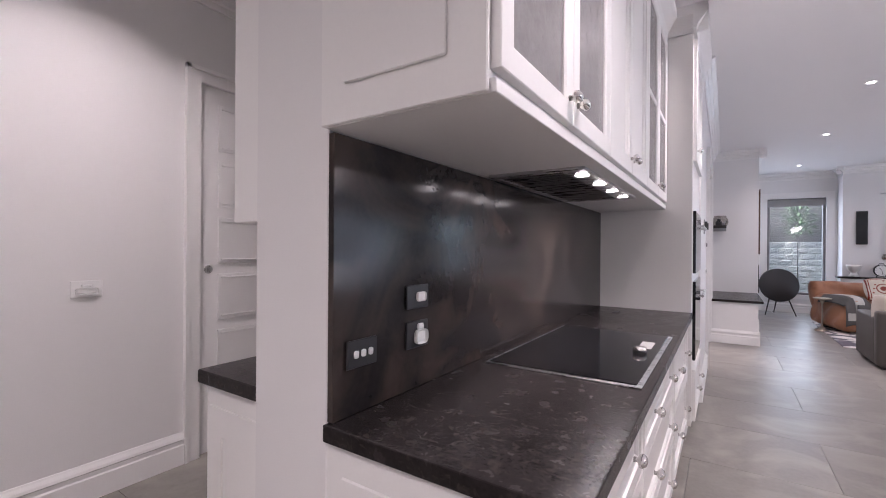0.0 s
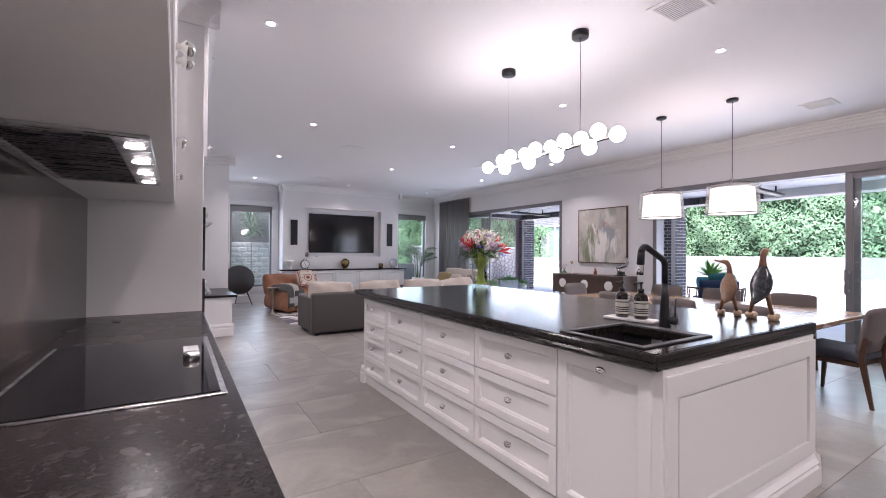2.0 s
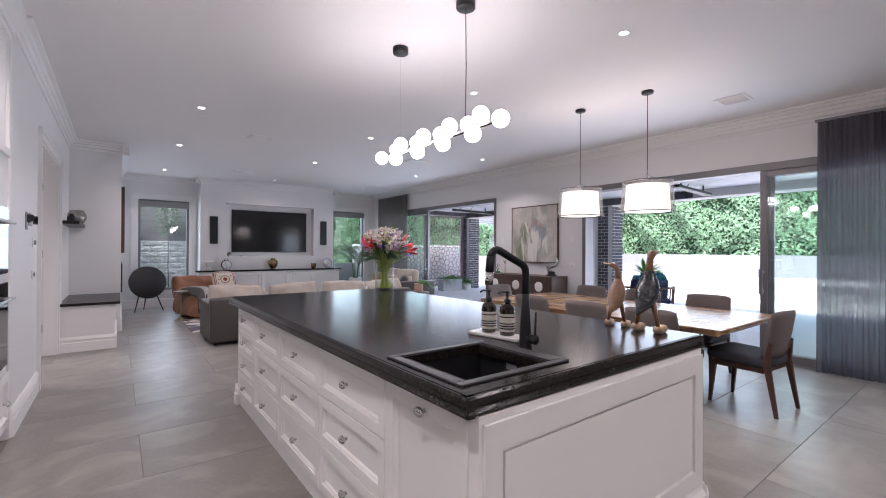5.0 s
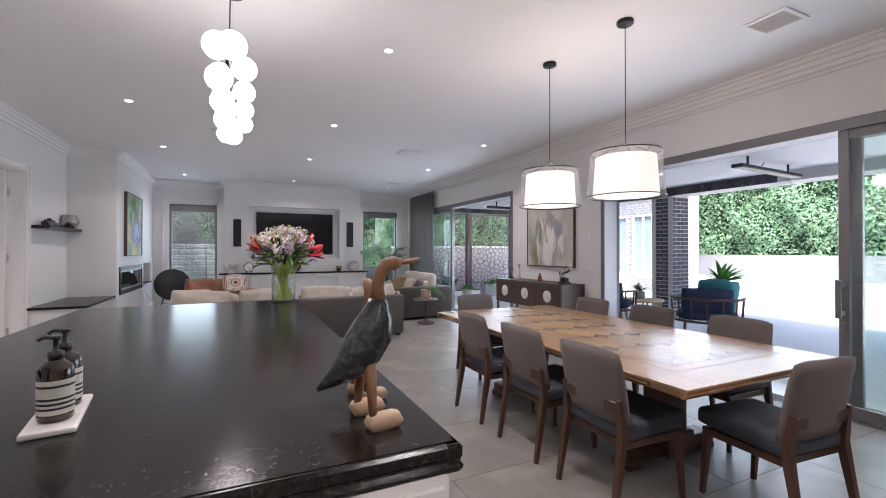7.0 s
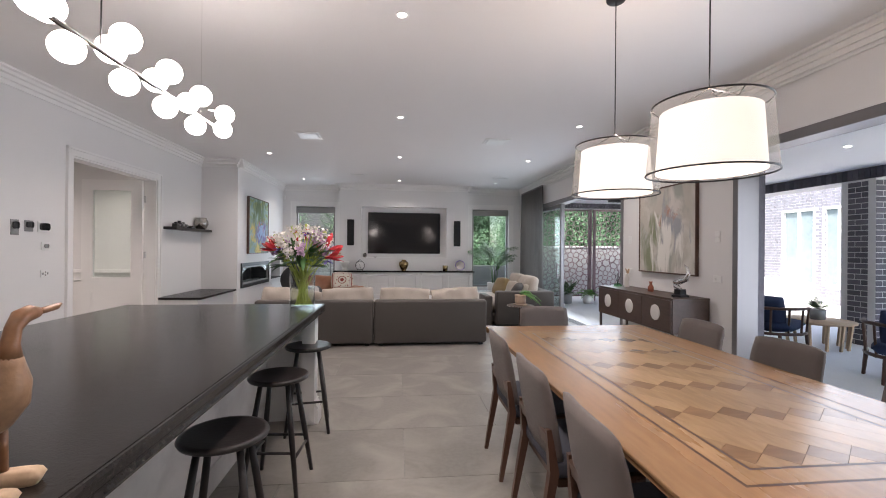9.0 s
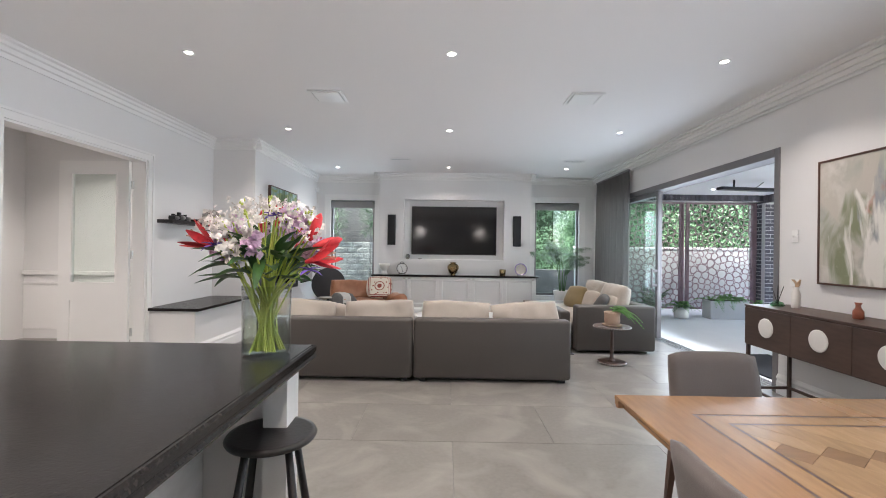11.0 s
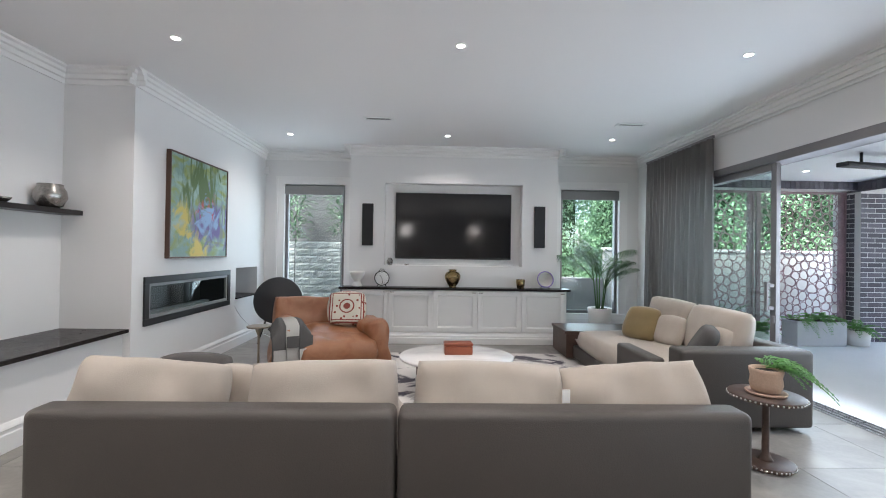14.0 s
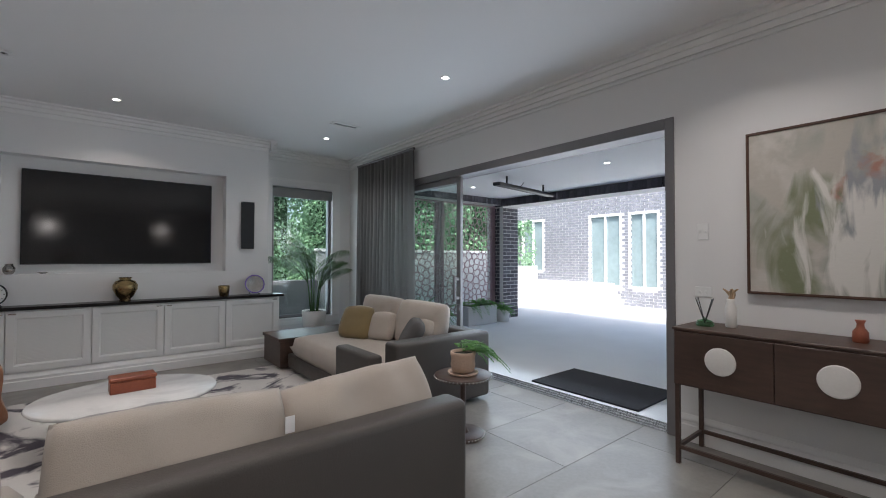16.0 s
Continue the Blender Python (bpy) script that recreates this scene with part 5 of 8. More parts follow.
ring("inlay", hw - 0.23, hl - 0.23, iw_, M["walnut"], TZ - 0.0005)
ring("inner_border", hw - 0.243, hl - 0.243, 0.078, M["oakmid"], TZ - 0.0003)
ring("inlay", hw - 0.321, hl - 0.321, iw_, M["walnut"], TZ - 0.0005)
fx, fy = hw - 0.321, hl - 0.321


def clip(poly, a, b_, c_):
    """The part of a polygon where a*x + b*y <= c."""
    out = []
    for i, p in enumerate(poly):
        q = poly[(i + 1) % len(poly)]
        dp, dq = a * p[0] + b_ * p[1] - c_, a * q[0] + b_ * q[1] - c_
        if dp <= 0:
            out.append(p)
        if (dp < 0 < dq) or (dq < 0 < dp):
            s = dp / (dp - dq)
            out.append((p[0] + s * (q[0] - p[0]), p[1] + s * (q[1] - p[1])))
    return out


def prism(bm, poly, z0, z1):
    lo, hi = [bm.verts.new((*p, z0)) for p in poly], [bm.verts.new((*p, z1)) for p in poly]
    bm.faces.new(hi), bm.faces.new(lo[::-1])
    for i in range(len(poly)):
        j = (i + 1) % len(poly)
        bm.faces.new((lo[i], lo[j], hi[j], hi[i]))


gx, gy = fx - iw_, fy - iw_
bw, bl = 0.105, 0.42
rnd_t = random.Random(3)
for r in range(-14, 15):
    for k in range(-8, 9):
        # herringbone-like pairs of blocks turned 45 degrees
        for turn in (0, 1):
            if turn == 0:
                u0, v0 = k * (bl + bw) + r * bw, r * bw
                blk = [(u0, v0), (u0 + bl, v0), (u0 + bl, v0 + bw), (u0, v0 + bw)]
            else:
                u0, v0 = k * (bl + bw) + r * bw - bw, r * bw
                blk = [(u0, v0), (u0 + bw, v0), (u0 + bw, v0 + bw), (u0, v0 + bw)]
            g = 0.0006
            blk = [(blk[0][0] + g, blk[0][1] + g), (blk[1][0] - g, blk[1][1] + g), (blk[2][0] - g, blk[2][1] - g), (blk[3][0] + g, blk[3][1] - g)]
            ca, sa = math.cos(radians(-52)), math.sin(radians(-52))
            poly = [(u * ca - v * sa, u * sa + v * ca) for u, v in blk]
            for cl in ((1, 0, gx), (-1, 0, gx), (0, 1, gy), (0, -1, gy)):
                poly = clip(poly, *cl) if len(poly) > 2 else []
            if len(poly) > 2:
                cx, cy = sum(p[0] for p in poly) / len(poly), sum(p[1] for p in poly) / len(poly)
                area = 0.5 * abs(sum(poly[i][0] * poly[(i + 1) % len(poly)][1] - poly[(i + 1) % len(poly)][0] * poly[i][1] for i in range(len(poly))))
                if area > 2e-4:
                    bm = bmesh.new()
                    prism(bm, [(p[0] - cx, p[1] - cy) for p in poly], -0.012, 0.0)
                    o = part("parquet_block", bm, M["oak"] if turn == 0 else M["oak2"], tab)
                    o.location = (cx, cy, TZ - 0.0004)
for y in (-0.75, 0.75):
    p = part("pedestal", boxes((-0.10, 0.10, y - 0.10, y + 0.10, 0.12, TZ - 0.06), (-0.14, 0.14, y - 0.14, y + 0.14, TZ - 0.14, TZ - 0.06), bevel=0.02, seg=2), M["walnut"], tab)
    part("pedestal_foot", boxes((-0.40, 0.40, y - 0.07, y + 0.07, 0.03, 0.12), (-0.13, 0.13, y - 0.13, y + 0.13, 0.05, 0.20), (-0.42, -0.30, y - 0.08, y + 0.08, 0, 0.05), (0.30, 0.42, y - 0.08, y + 0.08, 0, 0.05), bevel=0.015, seg=2), M["walnut"], tab)
part("stretcher", boxes((-0.05, 0.05, -0.68, 0.68, 0.17, 0.28), bevel=0.01), M["walnut"], tab)


def dining_chair(m):
    """Local: faces +y, back legs near y = 0."""
    c = thing("dining_chair", "taupe upholstered dining chair on dark walnut legs", "dining chair", m, "chairs round the table")
    part("seat", moved(soft_box(-0.235, 0.235, 0.02, 0.50, 0.0, 0.095, 0.03, 3), pose(0, 0, 0.385, 2.0, 0, 0)), M["seatfab"], c, smooth=True)
    bk = bmesh.new()
    n, mrow = 10, 8
    fr, bk_ = [], []
    for j in range(mrow + 1):
        s = j / mrow
        z = 0.47 + 0.405 * s
        yb = 0.050 - 0.075 * s
        rf, rb = [], []
        for i in range(n + 1):
            u = 2 * i / n - 1
            wid = 0.232 + 0.006 * math.sin(math.pi * s)
            bow = 0.022 * (1 - u * u)
            th = 0.052 * (1 - 0.35 * max(0, s - 0.5)) * (1 - 0.5 * abs(u) ** 6) * (1 - 0.45 * (s > 0.99) - 0.2 * (s < 0.01))
            zz = z - 0.018 * abs(u) ** 5 * (s > 0.8)
            rf.append(bk.verts.new((u * wid, yb - bow + th / 2, zz)))
            rb.append(bk.verts.new((u * wid, yb - bow - th / 2, zz)))
        fr.append(rf), bk_.append(rb)
    for j in range(mrow):
        for i in range(n):
            bk.faces.new((fr[j][i], fr[j + 1][i], fr[j + 1][i + 1], fr[j][i + 1])[::-1])
            bk.faces.new((bk_[j][i], bk_[j][i + 1], bk_[j + 1][i + 1], bk_[j + 1][i])[::-1])
        bk.faces.new((fr[j][0], bk_[j][0], bk_[j + 1][0], fr[j + 1][0])), bk.faces.new((fr[j][n], fr[j + 1][n], bk_[j + 1][n], bk_[j][n]))
    for i in range(n):
        bk.faces.new((fr[0][i], fr[0][i + 1], bk_[0][i + 1], bk_[0][i])), bk.faces.new((fr[mrow][i], bk_[mrow][i], bk_[mrow][i + 1], fr[mrow][i + 1]))
    bmesh.ops.recalc_face_normals(bk, faces=bk.faces)
    part("backrest", bk, M["chairfab"], c, smooth=True)
    part("back_rail", moved(boxes((-0.208, 0.208, -0.014, 0.014, -0.035, 0.035), bevel=0.006, seg=2), pose(0, 0.004, 0.565, 11, 0, 0)), M["walnut"], c)
    part("seat_frame", boxes((-0.22, 0.22, 0.04, 0.47, 0.345, 0.388), bevel=0.006), M["walnut"], c)
    for s in (1, -1):
        leg = bmesh.new()
        add_tube(leg, [(0.214 * s, -0.004, 0.615), (0.215 * s, 0.02, 0.42), (0.222 * s, -0.05, 0.0)], [0.017, 0.030, 0.017], 4)
        part("back_leg", leg, M["walnut"], c)
        leg = bmesh.new()
        add_tube(leg, [(0.205 * s, 0.44, 0.37), (0.215 * s, 0.47, 0.0)], [0.028, 0.016], 4)
        part("front_leg", leg, M["walnut"], c)
    return c


ch = dining_chair(pose(4.24, 3.24, 0, 0, 0, -90))
for x, y, rz in ((4.24, 2.53, -90), (4.24, 1.87, -92), (5.95, 3.62, 90), (5.95, 2.86, 91), (5.97, 2.08, 90), (5.03, 1.14, -5), (4.98, 4.50, 180)):
    copy_thing(ch, pose(x, y, 0, 0, 0, rz))


def stool(x, y, rz):
    s = thing("bar_stool", "black wooden bar stool with a round dished seat", "bar stool", pose(x, y, 0, 0, 0, rz), "bar stools at the island")
    part("seat", lathe([(0.05, 0.628), (0.150, 0.630), (0.172, 0.638), (0.178, 0.650), (0.172, 0.661), (0.155, 0.662), (0.08, 0.656), (0.0, 0.654)], 40), M["stoolwood"], s, smooth=True)
    ends = []
    for k in range(4):
        a = radians(45 + 90 * k)
        t0, t1 = Vector((0.11 * math.cos(a), 0.11 * math.sin(a), 0.632)), Vector((0.225 * math.cos(a), 0.225 * math.sin(a), 0.0))
        part("leg", tube([t0, t0.lerp(t1, 0.5), t1], [0.014, 0.017, 0.012], 10), M["stoolwood"], s, smooth=True)
        ends.append((t0, t1))
    for k in range(4):
        f = 0.68 if k % 2 else 0.62
        a, b_ = ends[k], ends[(k + 1) % 4]
        part("rung", tube([a[0].lerp(a[1], f), b_[0].lerp(b_[1], f)], 0.009, 8), M["stoolwood"], s, smooth=True)
    return s


st0 = stool(2.83, 2.30, 6)
copy_thing(st0, pose(2.83, 3.12, 0, 0, 0, -4))
copy_thing(st0, pose(2.84, 3.93, 0, 0, 0, 10))

# sideboard under the pale painting
sd = thing("sideboard", "dark smoked-oak sideboard with round white inlaid handles on a slim frame", "sideboard", pose(6.70, 5.58, 0))
SY, SD = 0.84, 0.215
part("body", boxes((-SD, SD, -SY, SY, 0.535, 0.905), bevel=0.003), M["buffet"], sd)
part("top", boxes((-SD - 0.008, SD, -SY - 0.008, SY + 0.008, 0.905, 0.922), bevel=0.003), M["buffet"], sd)
for k in range(3):
    y0 = -SY + 0.01 + k * (2 * SY - 0.02) / 3
    y1 = y0 + (2 * SY - 0.02) / 3
    d = part("door", boxes((-SD - 0.016, -SD, y0 + 0.002, y1 - 0.002, 0.545, 0.895), bevel=0.002), M["buffet"], sd)
    part("round_inlay", moved(lathe([(0.088, 0), (0.088, 0.005), (0.08, 0.007), (0.0, 0.0075)], 40), pose(-SD - 0.016, (y0 + y1) / 2, 0.735, 0, -90, 0)), M["ceramic_w"], d, "round white resin disc", smooth=True)
for s in (1, -1):
    for x in (-SD + 0.015, SD - 0.015):
        part("leg", boxes((x - 0.014, x + 0.014, s * (SY - 0.02) - 0.014, s * (SY - 0.02) + 0.014, 0, 0.535), bevel=0.002), M["buffet"], sd)
    part("end_rail", boxes((-SD + 0.03, SD - 0.03, s * (SY - 0.02) - 0.010, s * (SY - 0.02) + 0.010, 0.10, 0.125)), M["buffet"], sd)
for x in (-SD + 0.015, SD - 0.015):
    part("long_rail", boxes((x - 0.010, x + 0.010, -SY + 0.035, SY - 0.035, 0.10, 0.125)), M["buffet"], sd)


def framed(name, label, m, w, h, mat, frame_mat, depth=0.04, rim=0.018):
    """A framed canvas in local x, z, facing -y, its middle at the origin."""
    p = thing(name, label, "painting", m)
    part("canvas", boxes((-w / 2 + rim, w / 2 - rim, -depth * 0.8, -depth * 0.4, -h / 2 + rim, h / 2 - rim)), mat, p)
    part("frame", boxes((-w / 2, w / 2, -depth, 0, h / 2 - rim, h / 2), (-w / 2, w / 2, -depth, 0, -h / 2, -h / 2 + rim), (-w / 2, -w / 2 + rim, -depth, 0, -h / 2 + rim, h / 2 - rim), (w / 2 - rim, w / 2, -depth, 0, -h / 2 + rim, h / 2 - rim), bevel=0.002), frame_mat, p)
    return p


def painting(name, base, blobs, scale, rough=0.55):
    """Brushed colour fields: each blob is (colour, noise scale, threshold, seed)."""
    m = bpy.data.materials.new(name)
    m.use_nodes = True
    t = m.node_tree
    N, L = t.nodes, t.links
    b = N["Principled BSDF"]
    b.inputs["Roughness"].default_value = rough
    co = N.new("ShaderNodeTexCoord")
    last = None
    for col, sc, th, seed, (sx, sz), (px, pz), rad in blobs:
        mp, n, mr, mx = N.new("ShaderNodeMapping"), N.new("ShaderNodeTexNoise"), N.new("ShaderNodeMapRange"), N.new("ShaderNodeMix")
        mp.inputs["Scale"].default_value, mp.inputs["Location"].default_value = (sx, 1, sz), (seed, seed * 0.3, 0)
        L.new(co.outputs["Object"], mp.inputs["Vector"]), L.new(mp.outputs[0], n.inputs["Vector"])
        n.inputs["Scale"].default_value, n.inputs["Detail"].default_value, n.inputs["Distortion"].default_value = sc * scale, 5, 1.5
        mr.inputs["From Min"].default_value, mr.inputs["From Max"].default_value = th - 0.03, th + 0.12
        val = n.outputs["Fac"]
        if rad:
            g, dm, sub = N.new("ShaderNodeMapping"), N.new("ShaderNodeVectorMath"), N.new("ShaderNodeMath")
            g.inputs["Location"].default_value = (-px, 0, -pz)
            dm.operation, sub.operation = "LENGTH", "MULTIPLY_ADD"
            L.new(co.outputs["Object"], g.inputs["Vector"]), L.new(g.outputs[0], dm.inputs[0])
            sub.inputs[1].default_value = -0.25 / rad
            L.new(dm.outputs["Value"], sub.inputs[0]), L.new(val, sub.inputs[2])
            a2 = N.new("ShaderNodeMath")
            a2.operation = "ADD"
            a2.inputs[1].default_value = 0.25
            L.new(sub.outputs[0], a2.inputs[0])
            val = a2.outputs[0]
        L.new(val, mr.inputs["Value"])
        mx.data_type = "RGBA"
        mx.inputs["B"].default_value = (*col, 1)
        if last is None:
            mx.inputs["A"].default_value = (*base, 1)
        else:
            L.new(last, mx.inputs["A"])
        L.new(mr.outputs[0], mx.inputs["Factor"])
        last = mx.outputs["Result"]
    L.new(last, b.inputs["Base Color"])
    bp_, nn = N.new("ShaderNodeBump"), N.new("ShaderNodeTexNoise")
    nn.inputs["Scale"].default_value = 40
    bp_.inputs["Strength"].default_value, bp_.inputs["Distance"].default_value = 0.4, 0.004
    L.new(nn.outputs["Fac"], bp_.inputs["Height"]), L.new(bp_.outputs[0], b.inputs["Normal"])
    return m


pale = painting("pale_abstract_paint", (0.46, 0.43, 0.38), [((0.33, 0.34, 0.30), 1.2, 0.50, 3.0, (1, 0.5), (0, 0), 0), ((0.56, 0.53, 0.49), 1.6, 0.50, 8.0, (1, 0.6), (0, 0), 0), ((0.20, 0.22, 0.13), 1.4, 0.46, 5.0, (1, 0.6), (-0.36, -0.20), 0.30),
                ((0.40, 0.21, 0.16), 3.0, 0.50, 2.0, (1, 1), (0.08, 0.12), 0.14), ((0.30, 0.31, 0.33), 1.6, 0.48, 11.0, (1.4, 0.7), (0.1, 0.05), 0.26), ((0.68, 0.66, 0.62), 3.0, 0.56, 14.0, (1.5, 0.4), (0, -0.2), 0.4)], 1.6)
framed("painting", "large pale abstract painting in a thin dark frame", pose(XE - 0.001, 5.525, 1.70, 0, 0, -90), 1.155, 1.105, pale, M["walnut"])
bright = painting("bright_floral_paint", (0.21, 0.33, 0.29), [((0.33, 0.46, 0.40), 1.6, 0.50, 3.0, (1, 0.8), (0, 0), 0), ((0.26, 0.32, 0.10), 2.2, 0.52, 9.0, (0.8, 1.5), (0, 0), 0), ((0.58, 0.46, 0.10), 2.6, 0.56, 5.0, (1, 1), (-0.35, -0.1), 0.28), ((0.14, 0.10, 0.30), 1.8, 0.42, 7.0, (1, 0.7), (0.18, -0.12), 0.30),
                  ((0.55, 0.05, 0.06), 2.6, 0.44, 12.0, (1.2, 0.7), (0.10, 0.06), 0.16), ((0.09, 0.15, 0.04), 3.4, 0.55, 15.0, (1.6, 0.5), (0.05, 0.25), 0.5), ((0.24, 0.36, 0.60), 3.5, 0.52, 17.0, (1, 1), (0.16, -0.1), 0.24), ((0.66, 0.52, 0.12), 3.0, 0.54, 21.0, (1, 1), (0.0, -0.5), 0.2)], 1.5)
framed("painting", "colourful floral abstract painting in a dark wood frame", pose(BX + 0.001, 10.045, 1.89, 0, 0, 90), 1.29, 1.17, bright, M["walnut"], 0.05)

# ---- lounge ----
tvu = thing("media_cabinet", "white framed-door media cabinet with a dark stone top and moulded plinth", "media cabinet", pose(0, 0, 0))
MX0, MX1, MY = 1.98, 5.48, 11.42
part("body", boxes((MX0, MX1, MY + 0.02, BY - 0.001, 0.14, 0.83), bevel=0.002), M["cab"], tvu)
part("top", boxes((MX0 - 0.05, MX1 + 0.05, MY - 0.03, BY - 0.001, 0.83, 0.865), bevel=0.004, seg=2), M["stone"], tvu, "dark stone top")
part("plinth", merged(extrude_profile([(0, 0), (0.05, 0), (0.05, 0.09), (0.04, 0.10), (0.04, 0.125), (0.02, 0.15), (0, 0.17)], (MX0, MY + 0.02, 0), (MX1, MY + 0.02, 0), (0, -1, 0)), boxes((MX0, MX1, MY + 0.02, BY - 0.001, 0, 0.14))), M["trim"], tvu, "moulded white plinth")
for k in range(5):
    a = MX0 + 0.02 + k * (MX1 - MX0 - 0.04) / 5
    b_ = a + (MX1 - MX0 - 0.04) / 5
    d = part("door", moved(shaker(-1, -b_ + 0.004, -a - 0.004, 0.185, 0.815, 0.065), pose(0, MY + 0.02, 0, 0, 0, 90)), M["cab"], tvu)
    ribs = bmesh.new()
    for q in range(31):
        z = 0.275 + q * 0.0145
        add_box(ribs, a + 0.09, b_ - 0.09, MY + 0.0105, MY + 0.015, z, z + 0.0085)
    tagged(part("ribbed_field", ribs, M["cab"], d), kind="stuff")
    kx = b_ - 0.05 if k % 2 == 0 else a + 0.05
    part("pull", boxes((kx - 0.03, kx + 0.03, MY - 0.012, MY - 0.002, 0.785, 0.797), bevel=0.002), M["chrome"], d)
tv = thing("television", "large black flat television mounted in the wall recess", "television", pose(3.705, 11.80, 1.845))
part("panel", boxes((-0.95, 0.95, -0.012, 0.022, -0.54, 0.54), bevel=0.004), M["plastic_b"], tv)
part("screen", boxes((-0.938, 0.938, -0.0145, -0.012, -0.522, 0.530)), M["screen"], tv, "dark glossy screen")
part("bracket", boxes((-0.3, 0.3, 0.022, 0.03, -0.2, 0.2)), M["black"], tv)
for x in (2.325, 5.09):
    s = thing("wall_speaker", "slim black in-wall speaker", "speaker", pose(x, BY, 1.845), group="wall speakers")
    part("cabinet", boxes((-0.088, 0.088, -0.035, 0, -0.335, 0.335), bevel=0.008, seg=2), M["plastic_b"], s)
    part("grille", boxes((-0.078, 0.078, -0.039, -0.035, -0.32, 0.32), bevel=0.0015), M["black"], s)
fp = thing("gas_fireplace", "long black-framed gas fireplace with a glass front", "fireplace", pose(BX, 9.975, 0.88))
part("surround", boxes((0.001, 0.022, -0.90, 0.90, 0.175, 0.245), (0.001, 0.022, -0.90, 0.90, -0.245, -0.175), (0.001, 0.022, -0.90, -0.83, -0.175, 0.175), (0.001, 0.022, 0.83, 0.90, -0.175, 0.175), bevel=0.003), M["black"], fp)
part("inner_frame", boxes((-0.02, 0.010, -0.83, 0.83, 0.145, 0.175), (-0.02, 0.010, -0.83, 0.83, -0.175, -0.145), (-0.02, 0.010, -0.83, -0.80, -0.145, 0.145), (-0.02, 0.010, 0.80, 0.83, -0.145, 0.145)), M["plastic_g"], fp)
part("firebox", boxes((-0.38, -0.37, -0.85, 0.85, -0.22, 0.22), (-0.37, -0.02, -0.85, 0.85, -0.22, -0.20), (-0.37, -0.02, -0.85, 0.85, 0.20, 0.22), (-0.37, -0.02, -0.85, -0.84, -0.2, 0.2), (-0.37, -0.02, 0.84, 0.85, -0.2, 0.2)), M["black"], fp)
part("burner", boxes((-0.22, -0.14, -0.65, 0.65, -0.20, -0.14), bevel=0.01), M["plastic_g"], fp)
part("fire_glass", boxes((-0.010, -0.005, -0.80, 0.80, -0.145, 0.145)), M["pane"], fp)
ns = thing("niche_shelf", "dark stone sill in the wall niche", "shelf", pose(BX, 11.465, 0.69))
part("slab", boxes((-0.39, 0.03, -0.40, 0.40, -0.0, 0.02), bevel=0.003), M["stone"], ns)
hb = thing("hearth_bench", "white built-in bench seat with a dark stone top", "bench", pose(0, 0, 0))
part("base", boxes((XW, 0.44, 7.47, 8.91, 0.0, 0.61)), M["wall"], hb)
part("skirting", merged(extrude_profile(SKIRT, (0.44, 7.45, 0), (0.44, 8.93, 0), (1, 0, 0)), extrude_profile(SKIRT, (XW, 7.47, 0), (0.462, 7.47, 0), (0, -1, 0))), M["trim"], hb)
part("top", boxes((XW, 0.50, 7.44, 8.91, 0.61, 0.645), bevel=0.004), M["stone"], hb, "dark stone slab")
ws = thing("wall_shelf", "floating black wall shelf", "shelf", pose(XW, 8.33, 1.74))
part("board", boxes((0, 0.20, -0.72, 0.58, -0.03, 0.015), bevel=0.003), M["stoolwood"], ws)
pot = thing("silver_pot", "mottled silver round pot on the wall shelf", "pot", pose(-0.04, 8.66, 1.7555))
part("pot", lathe([(0.06, 0), (0.09, 0.02), (0.122, 0.09), (0.115, 0.15), (0.088, 0.195), (0.092, 0.21), (0.084, 0.21), (0.082, 0.19), (0.1, 0.14)], 32), M["silver"], pot, smooth=True)
for i, (y, h, r) in enumerate(((7.78, 0.085, 0.04), (7.90, 0.11, 0.045), (8.03, 0.09, 0.04))):
    t = thing("small_ornament", "small dark camera-like ornament on the shelf", "ornament", pose(-0.05, y, 1.7555), group="shelf ornaments")
    part("body", soft_box(-r, r, -r * 1.1, r * 1.1, 0, h * 0.7, 0.012, 2), M["plastic_b"], t)
    part("lens", moved(lathe([(r * 0.6, 0), (r * 0.6, 0.03), (r * 0.4, 0.034)], 18), pose(r, 0, h * 0.35, 0, 90, 0)), M["plastic_g"], t, smooth=True)
    part("finder", boxes((-r * 0.5, r * 0.5, -r * 0.4, r * 0.4, h * 0.7, h), bevel=0.004), M["black"], t)
sx = thing("small_bowl", "small grey bowl on the wall shelf", "bowl", pose(-0.05, 8.24, 1.7555))
part("bowl", lathe([(0.025, 0), (0.055, 0.03), (0.062, 0.045), (0.055, 0.043), (0.0, 0.012)], 24), M["silver"], sx, smooth=True)

# round speaker on three legs
rs = thing("round_speaker", "large round black cloth-fronted speaker on slim legs", "speaker", pose(1.0, 11.45, 0, 0, 0, 12))
disc = lathe([(0.0, -0.075), (0.22, -0.07), (0.335, -0.03), (0.36, 0.0), (0.355, 0.018), (0.34, 0.026), (0.0, 0.036)], 56)
part("body", moved(disc, pose(0, 0, 0.64, 78, 0, 0)), M["plastic_b"], rs, smooth=True)
for x in (-0.2, 0.2):
    part("leg", tube([(x * 0.8, 0.0, 0.38), (x * 1.35, -0.12, 0.0)], [0.016, 0.010], 10), M["stoolwood"], rs, smooth=True)
part("rear_leg", tube([(0, 0.05, 0.45), (0, 0.30, 0.0)], [0.016, 0.010], 10), M["stoolwood"], rs, smooth=True)

# rug
rg = thing("rug", "cream rug with a dark abstract pattern", "rug", pose(3.38, 9.42, 0))
part("rug_body", boxes((-1.93, 1.93, -1.35, 1.35, 0.0, 0.012), bevel=0.004), M["rug"], rg)

